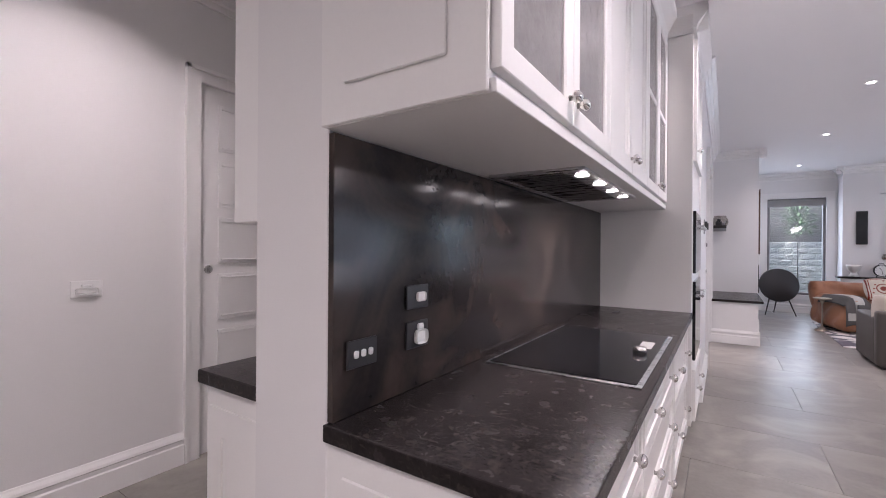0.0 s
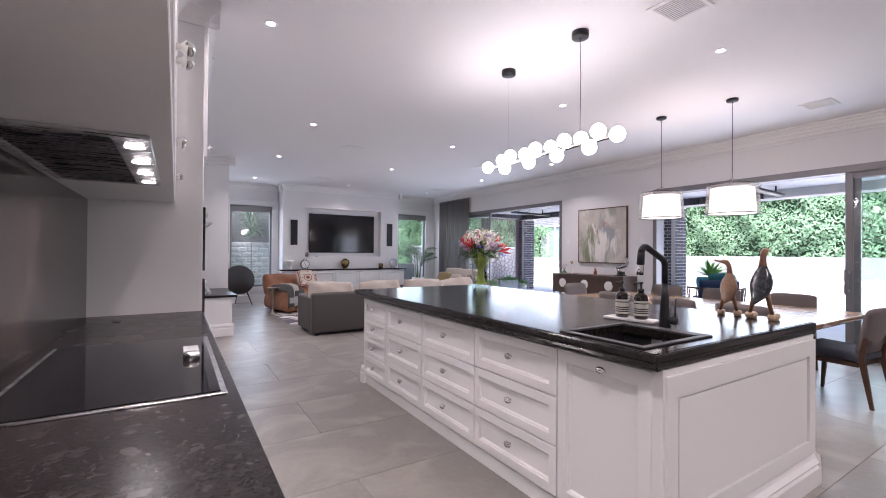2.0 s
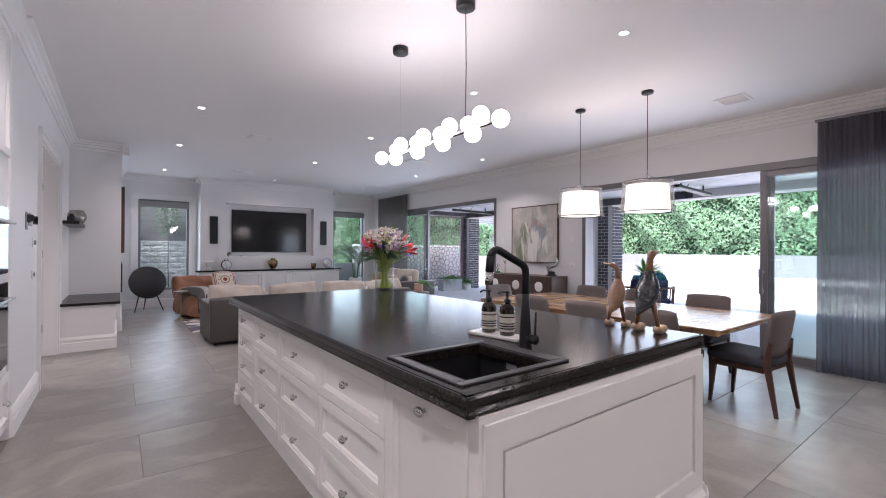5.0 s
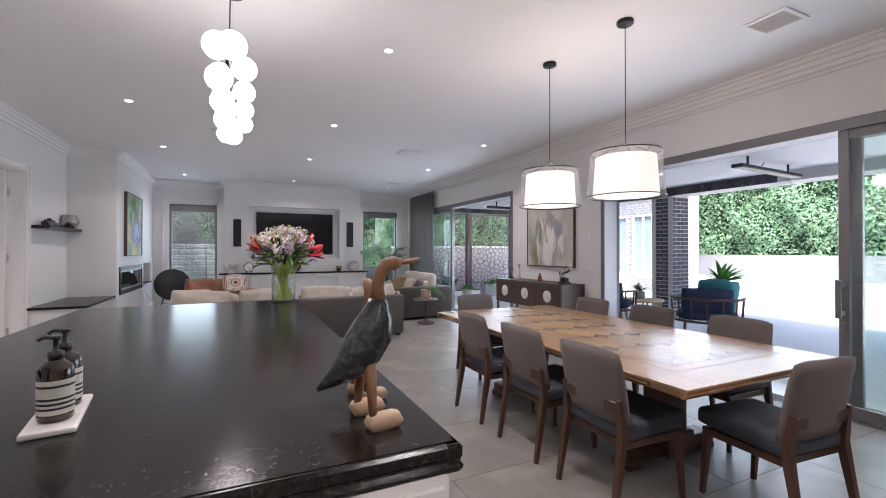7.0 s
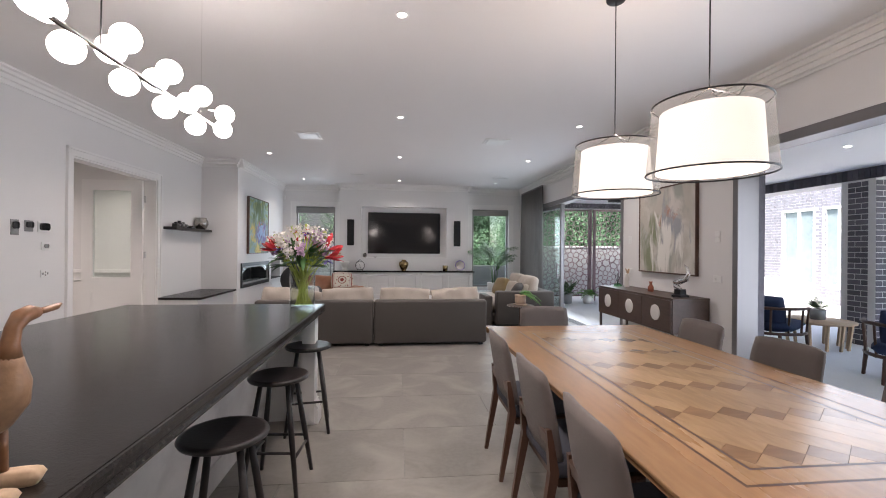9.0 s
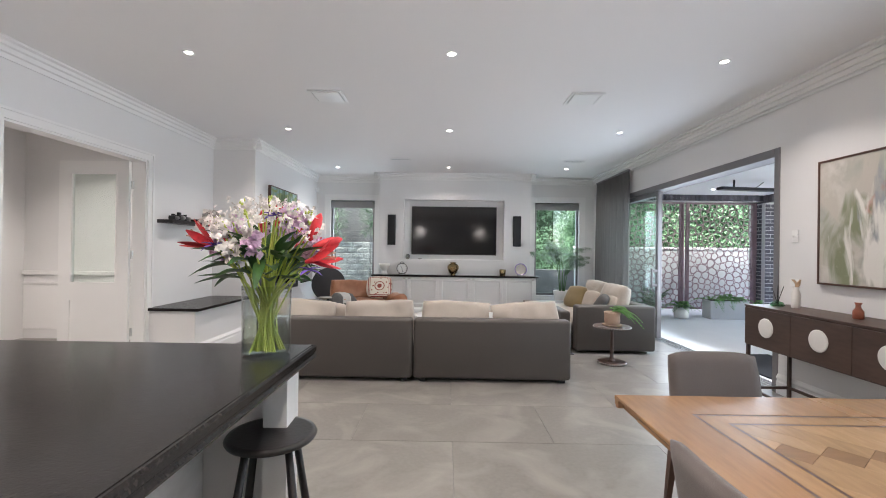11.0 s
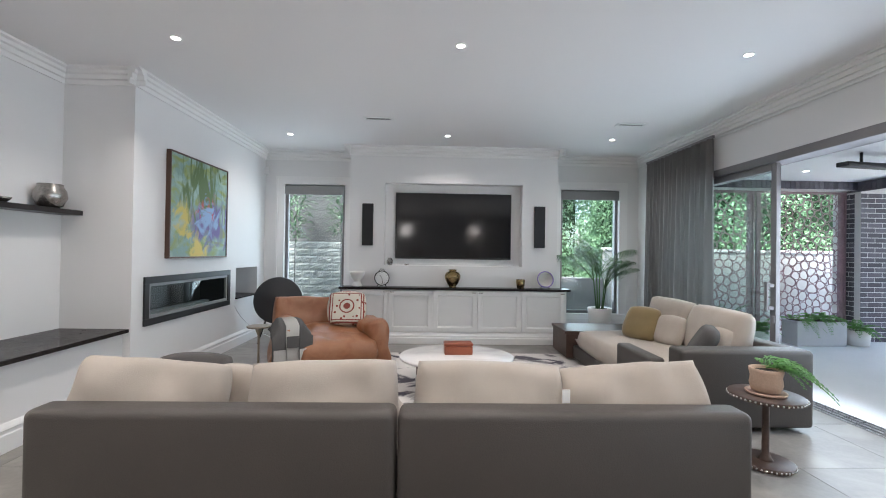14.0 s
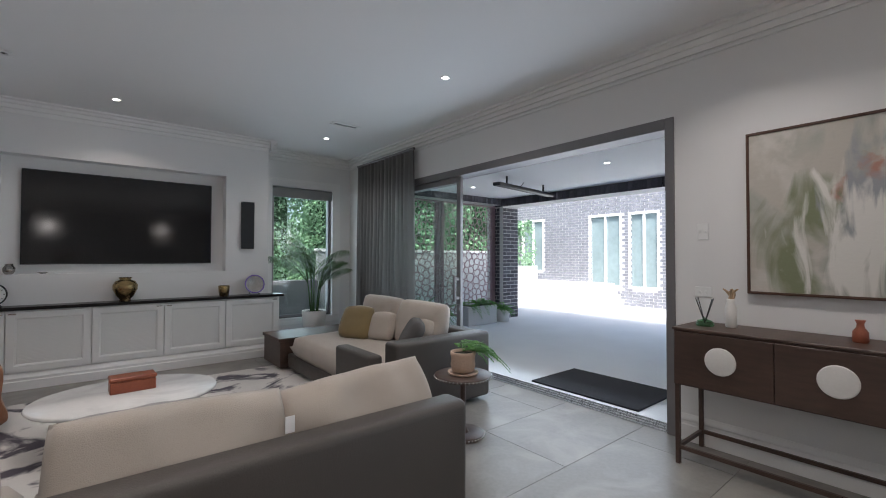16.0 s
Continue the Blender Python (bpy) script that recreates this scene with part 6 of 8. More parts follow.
# main sofa, its back to the kitchen
so = thing("sofa", "charcoal leather sofa with beige fabric seat and back cushions", "sofa", pose(0, 0, 0))
SX0, SX1, SYB = 1.51, 4.88, 6.745
for a, b_ in ((SX0, 3.19), (3.20, SX1)):
    part("back_shell", soft_box(a, b_, SYB, SYB + 0.17, 0.035, 0.676, 0.040, 5), M["leather_g"], so, smooth=True)
    part("base", soft_box(a + 0.02, b_ - 0.02, SYB + 0.15, SYB + 1.0, 0.05, 0.27, 0.03, 2), M["leather_g"], so, smooth=True)
for a, b_ in ((SX0, SX0 + 0.2), (SX1 - 0.2, SX1)):
    part("arm", soft_box(a, b_, SYB + 0.14, SYB + 0.98, 0.035, 0.60 if a < 2 else 0.60, 0.035, 4), M["leather_g"], so, smooth=True)
for i in range(4):
    a = SX0 + 0.2 + i * (SX1 - SX0 - 0.4) / 4
    w = (SX1 - SX0 - 0.4) / 4
    part("seat_cushion", moved(cushion(w + 0.02, 0.85, 0.22, 0.22, 12, 0.004, i), pose(a + w / 2, SYB + 0.58, 0.36)), M["fabric_b"], so, smooth=True)
    part("back_cushion", moved(cushion((0.80, 0.82, 0.82, 0.80)[i], 0.53, 0.28, 0.48, 26, 0.030, i + 10), pose((1.90, 2.79, 3.66, 4.43)[i], SYB + 0.275, 0.585, (68, 72, 73, 66)[i], (4, -1.5, 1, -5)[i], (1, 1, -1, -4)[i])), M["fabric_b"], so, smooth=True)
for x in (1.6, 3.1, 3.3, 4.8):
    for y in (SYB + 0.08, SYB + 0.9):
        part("foot", boxes((x - 0.03, x + 0.03, y - 0.03, y + 0.03, 0, 0.05)), M["black"], so)


def scatter(name, label, x, y, z, w, h, t, rx, rz, mat, seed, cat="cushion"):
    c = thing(name, label, cat, pose(x, y, z, 0, 0, rz), "scatter cushions")
    part("cover", cushion(w, h, t, 0.5, 14, 0.008, seed, 0.5), mat, c, smooth=True).matrix_basis = pose(0, 0, 0, rx, 0, 0)
    return c


scatter("scatter_cushion", "dark grey square cushion on the main sofa", 1.94, SYB + 0.58, 0.60, 0.5, 0.44, 0.15, 62, 4, M["dkcush"], 31)
scatter("scatter_cushion", "small beige cushion behind the dark one", 2.24, SYB + 0.46, 0.58, 0.34, 0.40, 0.15, 72, -3, M["fabric_b"], 32)

# side sofa along the glass, its back to the doors
s2_ = thing("chaise_sofa", "charcoal leather and beige chaise sofa with a dark end shelf", "sofa", pose(0, 0, 0))
part("arm", soft_box(5.36, 6.46, 8.15, 8.36, 0.035, 0.662, 0.035, 4), M["leather_g"], s2_, smooth=True)
part("back_shell", soft_box(6.28, 6.46, 8.34, 10.40, 0.035, 0.66, 0.035, 4), M["leather_g"], s2_, smooth=True)
part("base", soft_box(5.24, 6.30, 8.34, 10.40, 0.05, 0.22, 0.02, 2), M["leather_g"], s2_, smooth=True)
part("seat_cushion", moved(cushion(1.12, 2.02, 0.28, 0.16, 18, 0.005, 41), pose(5.76, 9.40, 0.315)), M["fabric_b"], s2_, smooth=True)
part("end_shelf", boxes((5.16, 6.44, 10.42, 11.05, 0.04, 0.36), (5.14, 6.46, 10.41, 11.06, 0.36, 0.40), bevel=0.006), M["buffet"], s2_, "dark timber end shelf")
for k, (y, w) in enumerate(((9.75, 0.86), (8.92, 0.84))):
    part("back_cushion", moved(cushion(w, 0.54, 0.24, 0.34, 16, 0.012, 50 + k), pose(6.17, y, 0.66, 76, 0, -90)), M["fabric_b"], s2_, smooth=True)
scatter("scatter_cushion", "ochre velvet scatter cushion", 5.82, 9.72, 0.62, 0.46, 0.44, 0.17, 66, -62, M["olive"], 61)
scatter("scatter_cushion", "beige patterned scatter cushion", 5.98, 9.40, 0.60, 0.38, 0.36, 0.15, 66, -72, M["fabric_b"], 62)
scatter("scatter_cushion", "dark grey satin scatter cushion", 5.86, 8.66, 0.61, 0.46, 0.40, 0.16, 62, -120, M["dkcush"], 63)
scatter("scatter_cushion", "beige patterned scatter cushion", 6.05, 8.78, 0.60, 0.46, 0.36, 0.15, 64, -95, M["fabric_b"], 64)
rp = thing("armrest_panel", "low charcoal leather arm panel on the chaise", "armrest", pose(0, 0, 0))
part("panel", soft_box(5.18, 5.32, 8.30, 8.95, 0.0, 0.56, 0.03, 3), M["leather_g"], rp, smooth=True)

# tan armchair with a wool throw
ac = thing("armchair", "slouchy tan leather armchair with puffed arms", "armchair", pose(2.08, 10.08, 0, 0, 0, 24))
part("seat", moved(cushion(0.92, 1.02, 0.36, 0.30, 24, 0.020, 71), pose(0.05, -0.14, 0.30, 6, 0, 0)), M["tan"], ac, smooth=True)
part("backrest", moved(cushion(1.16, 0.58, 0.30, 0.30, 24, 0.022, 72), pose(-0.04, 0.42, 0.53, 70, 3, 0)), M["tan"], ac, smooth=True)
for s in (1, -1):
    part("arm", moved(cushion(1.0, 0.58, 0.30, 0.28, 24, 0.020, 73 + s), pose(s * 0.50, -0.05, 0.32, 90 - 10 * s, 3 * s, 90 + 4 * s)), M["tan"], ac, smooth=True)
part("base", soft_box(-0.46, 0.46, -0.40, 0.44, 0.015, 0.16, 0.05, 3), M["tan"], ac, smooth=True)
th = thing("wool_throw", "grey checked wool throw draped over the armchair arm", "throw", pose(1.745, 9.70, 0, 0, 0, 24))


def drape(x0, x1, lift):
    bm = bmesh.new()
    prof = [(0.34, 0.60), (0.22, 0.618), (0.10, 0.626), (-0.05, 0.630), (-0.18, 0.624), (-0.27, 0.60), (-0.325, 0.53), (-0.345, 0.42), (-0.35, 0.30), (-0.352, 0.17)]
    rows = []
    for i in range(9):
        x = x0 + (x1 - x0) * i / 8
        rows.append([bm.verts.new((x + 0.02 * noise.noise(Vector((x * 4, j * 0.5, 1))), y, z + lift - (1.5 if j < 6 else 0.4) * max(0, abs(x) - 0.12) + 0.008 * noise.noise(Vector((x * 8, j * 0.7, 3))))) for j, (y, z) in enumerate(prof)])
    for a, b_ in zip(rows, rows[1:]):
        for j in range(len(prof) - 1):
            bm.faces.new((a[j], a[j + 1], b_[j + 1], b_[j]))
    bmesh.ops.recalc_face_normals(bm, faces=bm.faces)
    bmesh.ops.solidify(bm, geom=list(bm.faces), thickness=0.012)
    return bm


part("stripe", drape(-0.21, -0.07, 0.0), M["throw_d"], th, smooth=True)
part("stripe", drape(-0.07, 0.07, 0.002), M["throw_l"], th, smooth=True)
part("stripe", drape(0.07, 0.21, 0.0), M["throw_d"], th, smooth=True)
for zz, sx_, mt in ((0.44, 0.0, "throw_d"), (0.30, 0.13, "throw_l"), (0.30, -0.13, "throw_l")):
    part("woven_check", boxes((sx_ - 0.06, sx_ + 0.06, -0.372, -0.358, zz - 0.06, zz + 0.06)), M[mt], th)
pc = scatter("patterned_cushion", "square cushion with a red medallion pattern on cream", 2.30, 10.18, 0.70, 0.50, 0.48, 0.14, 60, 8, M["print"], 81)
dt = thing("drinks_table", "small bronze pedestal drinks table beside the armchair", "side table", pose(1.44, 9.60, 0.0))
part("top", lathe([(0.10, 0.545), (0.125, 0.552), (0.128, 0.566), (0.118, 0.568), (0.0, 0.563)], 36), M["bronze"], dt, smooth=True)
part("stem", lathe([(0.030, 0.0), (0.014, 0.10), (0.011, 0.30), (0.013, 0.46), (0.045, 0.548)], 20), M["bronze"], dt, smooth=True)
part("foot", lathe([(0.105, 0.0), (0.105, 0.008), (0.060, 0.028), (0.022, 0.075), (0.0, 0.09)], 32), M["bronze"], dt, smooth=True)
ctb = thing("coffee_table", "round-ended white marble coffee table", "coffee table", pose(3.62, 9.18, 0.012))
part("top", moved(lathe([(0.52, 0.305), (0.575, 0.318), (0.59, 0.335), (0.58, 0.35), (0.0, 0.352)], 56), Matrix.Diagonal((1.0, 0.84, 1, 1))), M["marble"], ctb, smooth=True)
for k in range(3):
    a = radians(90 + 120 * k)
    part("leg", moved(soft_box(-0.13, 0.13, -0.07, 0.07, 0, 0.305, 0.03, 2), pose(0.34 * math.cos(a), 0.34 * math.sin(a), 0, 0, 0, 90 + 90 + 120 * k)), M["buffet"], ctb)
lt = thing("ottoman", "low dark-legged ottoman with a mottled grey hide top", "ottoman", pose(3.64, 8.42, 0.012))
part("top", moved(cushion(0.86, 0.40, 0.16, 0.3, 16, 0.010, 44), pose(0, 0, 0.335)), M["hide"], lt, "mottled grey hide", smooth=True)
part("base", boxes((-0.33, 0.33, -0.13, 0.13, 0.05, 0.27), bevel=0.02, seg=2), M["buffet"], lt)
for sx_ in (-0.3, 0.3):
    part("leg", boxes((sx_ - 0.03, sx_ + 0.03, -0.10, 0.10, 0, 0.06), bevel=0.006), M["buffet"], lt)
bx = thing("keepsake_box", "red-brown leather box on the coffee table", "box", pose(3.64, 9.24, 0.3645, 0, 0, 3))
part("box", boxes((-0.145, 0.145, -0.07, 0.07, 0, 0.085), bevel=0.006), M["boxwood"], bx)
part("lid", boxes((-0.148, 0.148, -0.073, 0.073, 0.087, 0.12), bevel=0.008), M["boxwood"], bx)
sdt = thing("side_table", "dark round pedestal side table edged with silver studs", "side table", pose(5.66, 7.66, 0))
part("top", lathe([(0.215, 0.452), (0.225, 0.455), (0.225, 0.475), (0.218, 0.480), (0, 0.480)], 44), M["buffet"], sdt, smooth=True)
part("stem", lathe([(0.055, 0.02), (0.035, 0.05), (0.022, 0.08), (0.022, 0.43), (0.05, 0.452)], 24), M["buffet"], sdt, smooth=True)
part("foot", lathe([(0.165, 0.0), (0.17, 0.006), (0.17, 0.024), (0.16, 0.030), (0, 0.032)], 44), M["buffet"], sdt, smooth=True)
stud_me = None
for z, r_, n in ((0.465, 0.225, 48), (0.015, 0.17, 40)):
    for k in range(n):
        a = 2 * math.pi * k / n
        if stud_me is None:
            bm = bmesh.new()
            bmesh.ops.create_uvsphere(bm, u_segments=8, v_segments=5, radius=0.0085)
            o = part("stud", bm, M["chrome"], sdt, smooth=True)
            stud_me = o.data
        else:
            o = new("stud", stud_me)
            o.parent = sdt
        o.location = (r_ * math.cos(a), r_ * math.sin(a), z)

# ---- outside ----
structure("ground", boxes((-300, 300, -300, 300, -0.30, -0.21)), M["grass"], "lawn and garden ground reaching the horizon")
structure("pavement", boxes((7.2, 16.0, -9.0, 16.0, -0.20, -0.022)), M["paving"], "pale large-format outdoor paving")
structure("soffit", boxes((7.19, 11.35, -4.0, 12.6, 2.76, 2.86)), M["soffit"], "white lined patio soffit")
structure("roof", boxes((7.2, 11.6, -4.0, 12.8, 2.92, 3.05), (-3.4, 7.3, -3.4, 12.6, 3.32, 3.5)), M["plastic_g"], "dark grey flat patio roof")
structure("wall_facade", boxes((XE + 0.25, XE + 0.36, S2 + 0.08, S1[0] - 0.08, -0.02, 2.76), (XE + 0.25, XE + 0.36, S1[1] + 0.08, 12.4, -0.02, 2.76)), M["brick"], "dark brick outer face of the house")


def brick_pier(name, x0, x1, y0, y1, z1, label):
    p = thing(name, label, "brick pier", pose(x0, y0, -0.022), group="brick piers")
    w, d, h = x1 - x0, y1 - y0, z1 + 0.022
    part("mortar_core", boxes((0.003, w - 0.003, 0.003, d - 0.003, 0, h)), M["mortar"], p)
    L_, H_, g = 0.230, 0.074, 0.012
    meshes = {}

    def brick(cx, cy, cz, lx, ly):
        key = (round(lx, 3), round(ly, 3))
        if key not in meshes:
            o = part("brick", boxes((-lx / 2, lx / 2, -ly / 2, ly / 2, -H_ / 2, H_ / 2)), M["brick"], p)
            meshes[key] = o.data
        else:
            o = new("brick", meshes[key])
            o.parent = p
        o.location = (cx, cy, cz)
    rows = int(h / (H_ + g))
    for r in range(rows):
        z = r * (H_ + g) + H_ / 2 + 0.005
        lx = (w - g) / 2
        cuts = [0, lx / 2, lx * 1.5 + g, w] if r % 2 else [0, lx + g / 2, w]
        for a, b_ in zip(cuts, cuts[1:]):
            for yy in (0.05, d - 0.05):
                brick((a + b_) / 2, yy, z, b_ - a - g, 0.10)
        ld = (d - 0.22)
        cy = [0.105, 0.105 + ld * (0.35 if r % 2 else 0.65), d - 0.105]
        for a, b_ in zip(cy, cy[1:]):
            for xx in (0.05, w - 0.05):
                brick(xx, (a + b_) / 2, z, 0.10, b_ - a - g)
    return p


brick_pier("brick_pier", 10.78, 11.30, 11.98, 12.50, 2.58, "dark brick patio pier with pale mortar")
brick_pier("brick_pier", 10.78, 11.30, 6.22, 6.74, 2.58, "dark brick patio pier with pale mortar")
bb = thing("patio_beam", "dark brick-faced patio edge beam", "beam", pose(0, 0, 0))
part("core", boxes((10.80, 11.28, -4.0, 12.5, 2.585, 2.76)), M["mortar"], bb)
sol_me = None
for k in range(96):
    y = 12.45 - k * 0.086
    if sol_me is None:
        o = part("brick", boxes((-0.012, 0.012, -0.038, 0.038, -0.085, 0.085)), M["brick"], bb)
        sol_me = o.data
    else:
        o = new("brick", sol_me)
        o.parent = bb
    o.location = (10.79, y, 2.671)
b2 = thing("patio_beam", "dark brick-faced beam above the cut screen", "beam", pose(0, 0, 0))
part("core", boxes((7.31, 10.78, 12.05, 12.45, 2.62, 2.76)), M["mortar"], b2)
for k in range(40):
    o = new("brick", sol_me)
    o.parent = b2
    o.matrix_basis = pose(7.38 + k * 0.086, 12.045, 2.69, 0, 0, 90) @ Matrix.Diagonal((1, 1, 0.8, 1))


def pattern_screen(x0, x1, y, z0, z1, seed, label):
    """Steel sheet cut with pebble-shaped holes."""
    sc = thing("cut_screen", label, "screen", pose(x0, y, z0), group="laser-cut screens")
    W, H = x1 - x0, z1 - z0
    r = random.Random(seed)
    pts = []
    for _ in range(9000):
        q = (r.uniform(0.02, W - 0.02), r.uniform(0.02, H - 0.02))
        gap = 0.075 + 0.085 * (0.5 + 0.5 * noise.noise(Vector((q[0] * 2.1 + seed, q[1] * 2.1, 0.5)))) + r.uniform(-0.02, 0.03)
        if all((q[0] - p[0]) ** 2 + (q[1] - p[1]) ** 2 > gap * gap for p in pts):
            pts.append(q)
    bm = bmesh.new()
    m = 0.035
    for i, p in enumerate(pts):
        cell = [(m, m), (W - m, m), (W - m, H - m), (m, H - m)]
        for j, q in enumerate(pts):
            if i != j and abs(p[0] - q[0]) < 0.40 and abs(p[1] - q[1]) < 0.40:
                a, b_ = q[0] - p[0], q[1] - p[1]
                cell = clip(cell, a, b_, (q[0] ** 2 + q[1] ** 2 - p[0] ** 2 - p[1] ** 2) / 2)
        if len(cell) < 3:
            continue
        # resample the outline and shrink it to a rounded hole
        n = 12
        cx, cz = sum(c[0] for c in cell) / len(cell), sum(c[1] for c in cell) / len(cell)
        outer, hole = [], []
        for k in range(n):
            a = 2 * math.pi * k / n
            dx, dz = math.cos(a), math.sin(a)
            best = 9
            for e in range(len(cell)):
                (ax, az), (bx_, bz) = cell[e], cell[(e + 1) % len(cell)]
                ex, ez = bx_ - ax, bz - az
                den = dx * ez - dz * ex
                if abs(den) > 1e-9:
                    tt = ((ax - cx) * ez - (az - cz) * ex) / den
                    uu = ((ax - cx) * dz - (az - cz) * dx) / den
                    if tt > 0 and -1e-6 <= uu <= 1 + 1e-6:
                        best = min(best, tt)
            outer.append((cx + dx * best, cz + dz * best))
            hole.append(best)
        avg = sum(hole) / n
        hole = [(cx + math.cos(2 * math.pi * k / n) * (0.55 * h + 0.45 * min(avg, h) - 0.0) * 0.84, cz + math.sin(2 * math.pi * k / n) * (0.55 * h + 0.45 * min(avg, h)) * 0.84) for k, h in enumerate(hole)]
        f0, h0, h1 = [[bm.verts.new((u, yy, v)) for u, v in ring] for ring, yy in ((outer, 0), (hole, 0), (hole, 0.006))]
        for k in range(n):
            l = (k + 1) % n
            bm.faces.new((f0[k], f0[l], h0[l], h0[k])), bm.faces.new((h0[k], h0[l], h1[l], h1[k]))
    part("cut_sheet", bm, M["corten"], sc)
    part("frame", boxes((0, W, -0.01, 0.03, 0, m), (0, W, -0.01, 0.03, H - m, H), (0, m, -0.01, 0.03, m, H - m), (W - m, W, -0.01, 0.03, m, H - m), bevel=0.002), M["corten"], sc)
    for x in (0.06, W - 0.06):
        part("post", boxes((x - 0.03, x + 0.03, 0.012, 0.07, -z0 - 0.03, H)), M["corten"], sc)


pattern_screen(7.42, 9.08, 12.22, 0.12, 2.60, 5, "rust-brown steel screen cut with pebble-shaped holes")
pattern_screen(9.12, 10.76, 12.22, 0.12, 2.60, 6, "rust-brown steel screen cut with pebble-shaped holes")


def heater(x, y, rz):
    h = thing("strip_heater", "slim black ceiling strip heater with a looped cable", "heater", pose(x, y, 2.76, 0, 0, rz), group="patio heaters")
    part("body", boxes((-0.90, 0.90, -0.075, 0.075, -0.19, -0.135), bevel=0.01), M["black"], h)
    for s in (-0.6, 0.6):
        part("bracket", boxes((s - 0.012, s + 0.012, -0.012, 0.012, -0.135, 0.0)), M["black"], h)
    part("cable", tube(arc((-0.35, 0.03, -0.13), (-0.15, 0.12, -0.22), (0.1, 0.10, 0.0), 8), 0.007, 6), M["black"], h)


heater(9.35, 10.1, 8)
heater(9.6, 3.75, 4)
for x, y in ((9.1, 8.4), (9.1, 5.2), (9.1, 11.2)):
    d = thing("patio_downlight", "small round white patio downlight", "downlight", pose(x, y, 2.76), group="patio downlights")
    part("trim_ring", lathe([(0.05, 0), (0.05, -0.005), (0.038, -0.006)], 24), M["plastic_w"], d, smooth=True)
    part("lens", lathe([(0.036, -0.006), (0.0, -0.007)], 20, cap=False), M["led"], d)
mt_ = thing("door_mat", "charcoal rubber door mat outside the glass doors", "mat", pose(7.70, 7.68, -0.022))
part("mat", boxes((-0.42, 0.42, -0.62, 0.62, 0, 0.02), bevel=0.006), M["mat"], mt_)

# house across the courtyard
hs = thing("neighbour_wing", "two-storey dark brick house wing with white framed windows", "house", pose(15.6, 9.3, -0.02))
HW = 8.5
WH = 5.6
wins = [(1.25, 2.15, 0.5, 2.75), (2.35, 3.45, 0.5, 2.75), (5.2, 6.2, 0.9, 2.75)]
segs, ycur = [], 0.0
for a, b_, z0, z1 in wins:
    segs += [(0, 0.25, ycur, a, 0, WH), (0, 0.25, a, b_, z1, WH)] + ([(0, 0.25, a, b_, 0, z0)] if z0 > 0 else [])
    ycur = b_
segs.append((0, 0.25, ycur, HW, 0, WH))
for sg in segs + [(0.25, 0.60, 0, 0.25, 0, WH)]:
    part("wall", boxes(sg), M["mortar"], hs)
for a, b_, z0, z1 in wins:
    w = part("window", boxes((-0.02, 0.10, a, a + 0.07, z0, z1), (-0.02, 0.10, b_ - 0.07, b_, z0, z1), (-0.02, 0.10, a + 0.07, b_ - 0.07, z1 - 0.07, z1), (-0.02, 0.10, a + 0.07, b_ - 0.07, z0, z0 + 0.07), (0.0, 0.08, (a + b_) / 2 - 0.03, (a + b_) / 2 + 0.03, z0 + 0.07, z1 - 0.07)), M["plastic_w"], hs)
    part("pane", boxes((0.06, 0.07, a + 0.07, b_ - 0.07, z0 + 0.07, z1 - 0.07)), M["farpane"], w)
part("roof", boxes((-0.55, 0.8, -0.12, HW + 0.5, WH + 0.02, WH + 0.24)), M["plastic_g"], hs)
part("eaves", boxes((-0.5, 0.1, -0.10, HW + 0.45, WH - 0.02, WH + 0.02)), M["soffit"], hs)
bm = bmesh.new()
rr = random.Random(9)
for row in range(65):
    z = 0.005 + row * 0.086
    y = -0.115 * (row % 2)
    while y < HW:
        y0, y1 = max(y, 0), min(y + 0.23, HW)
        if y1 - y0 > 0.03 and not any(a - 0.01 < (y0 + y1) / 2 < b_ + 0.01 and z0 - 0.05 < z + 0.04 < z1 + 0.02 for a, b_, z0, z1 in wins):
            add_box(bm, -0.012 - 0.002 * rr.random(), 0.002, y0, y1 - 0.01, z, z + 0.076)
        y += 0.24
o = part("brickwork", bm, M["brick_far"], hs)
tagged(o, kind="stuff")
stp = thing("pool_steps", "broad pale paved steps beside the house", "steps", pose(13.6, 11.6, -0.02))
for k in range(4):
    part("step", boxes((k * 0.42, 2.0, 0.0 + k * 0.1, 4.0, k * 0.16, (k + 1) * 0.16), bevel=0.008), M["paving"], stp)

# garden wall, pool coping and hedge
cw = thing("pool_wall", "low pale rendered pool surround", "garden wall", pose(0, 0, -0.02))
part("wall", boxes((15.2, 15.6, -16.0, 9.1, 0, 0.52)), M["paving"], cw)
part("coping", boxes((15.1, 15.75, -16.0, 9.1, 0.52, 0.58), bevel=0.01), M["soffit"], cw)
gw = thing("garden_wall", "grey rendered retaining wall under the hedge", "garden wall", pose(0, 0, -0.02))
part("wall", boxes((18.6, 19.0, -24.0, 20.0, 0, 1.28)), M["render_d"], gw)
tr_ = thing("raised_terrace", "pale paved terrace behind the pool surround", "terrace", pose(0, 0, -0.02))
part("slab", boxes((15.6, 18.6, -24.0, 9.1, 0.3, 0.50), (16.3, 18.6, 9.1, 20.0, 0.3, 0.50)), M["paving"], tr_)


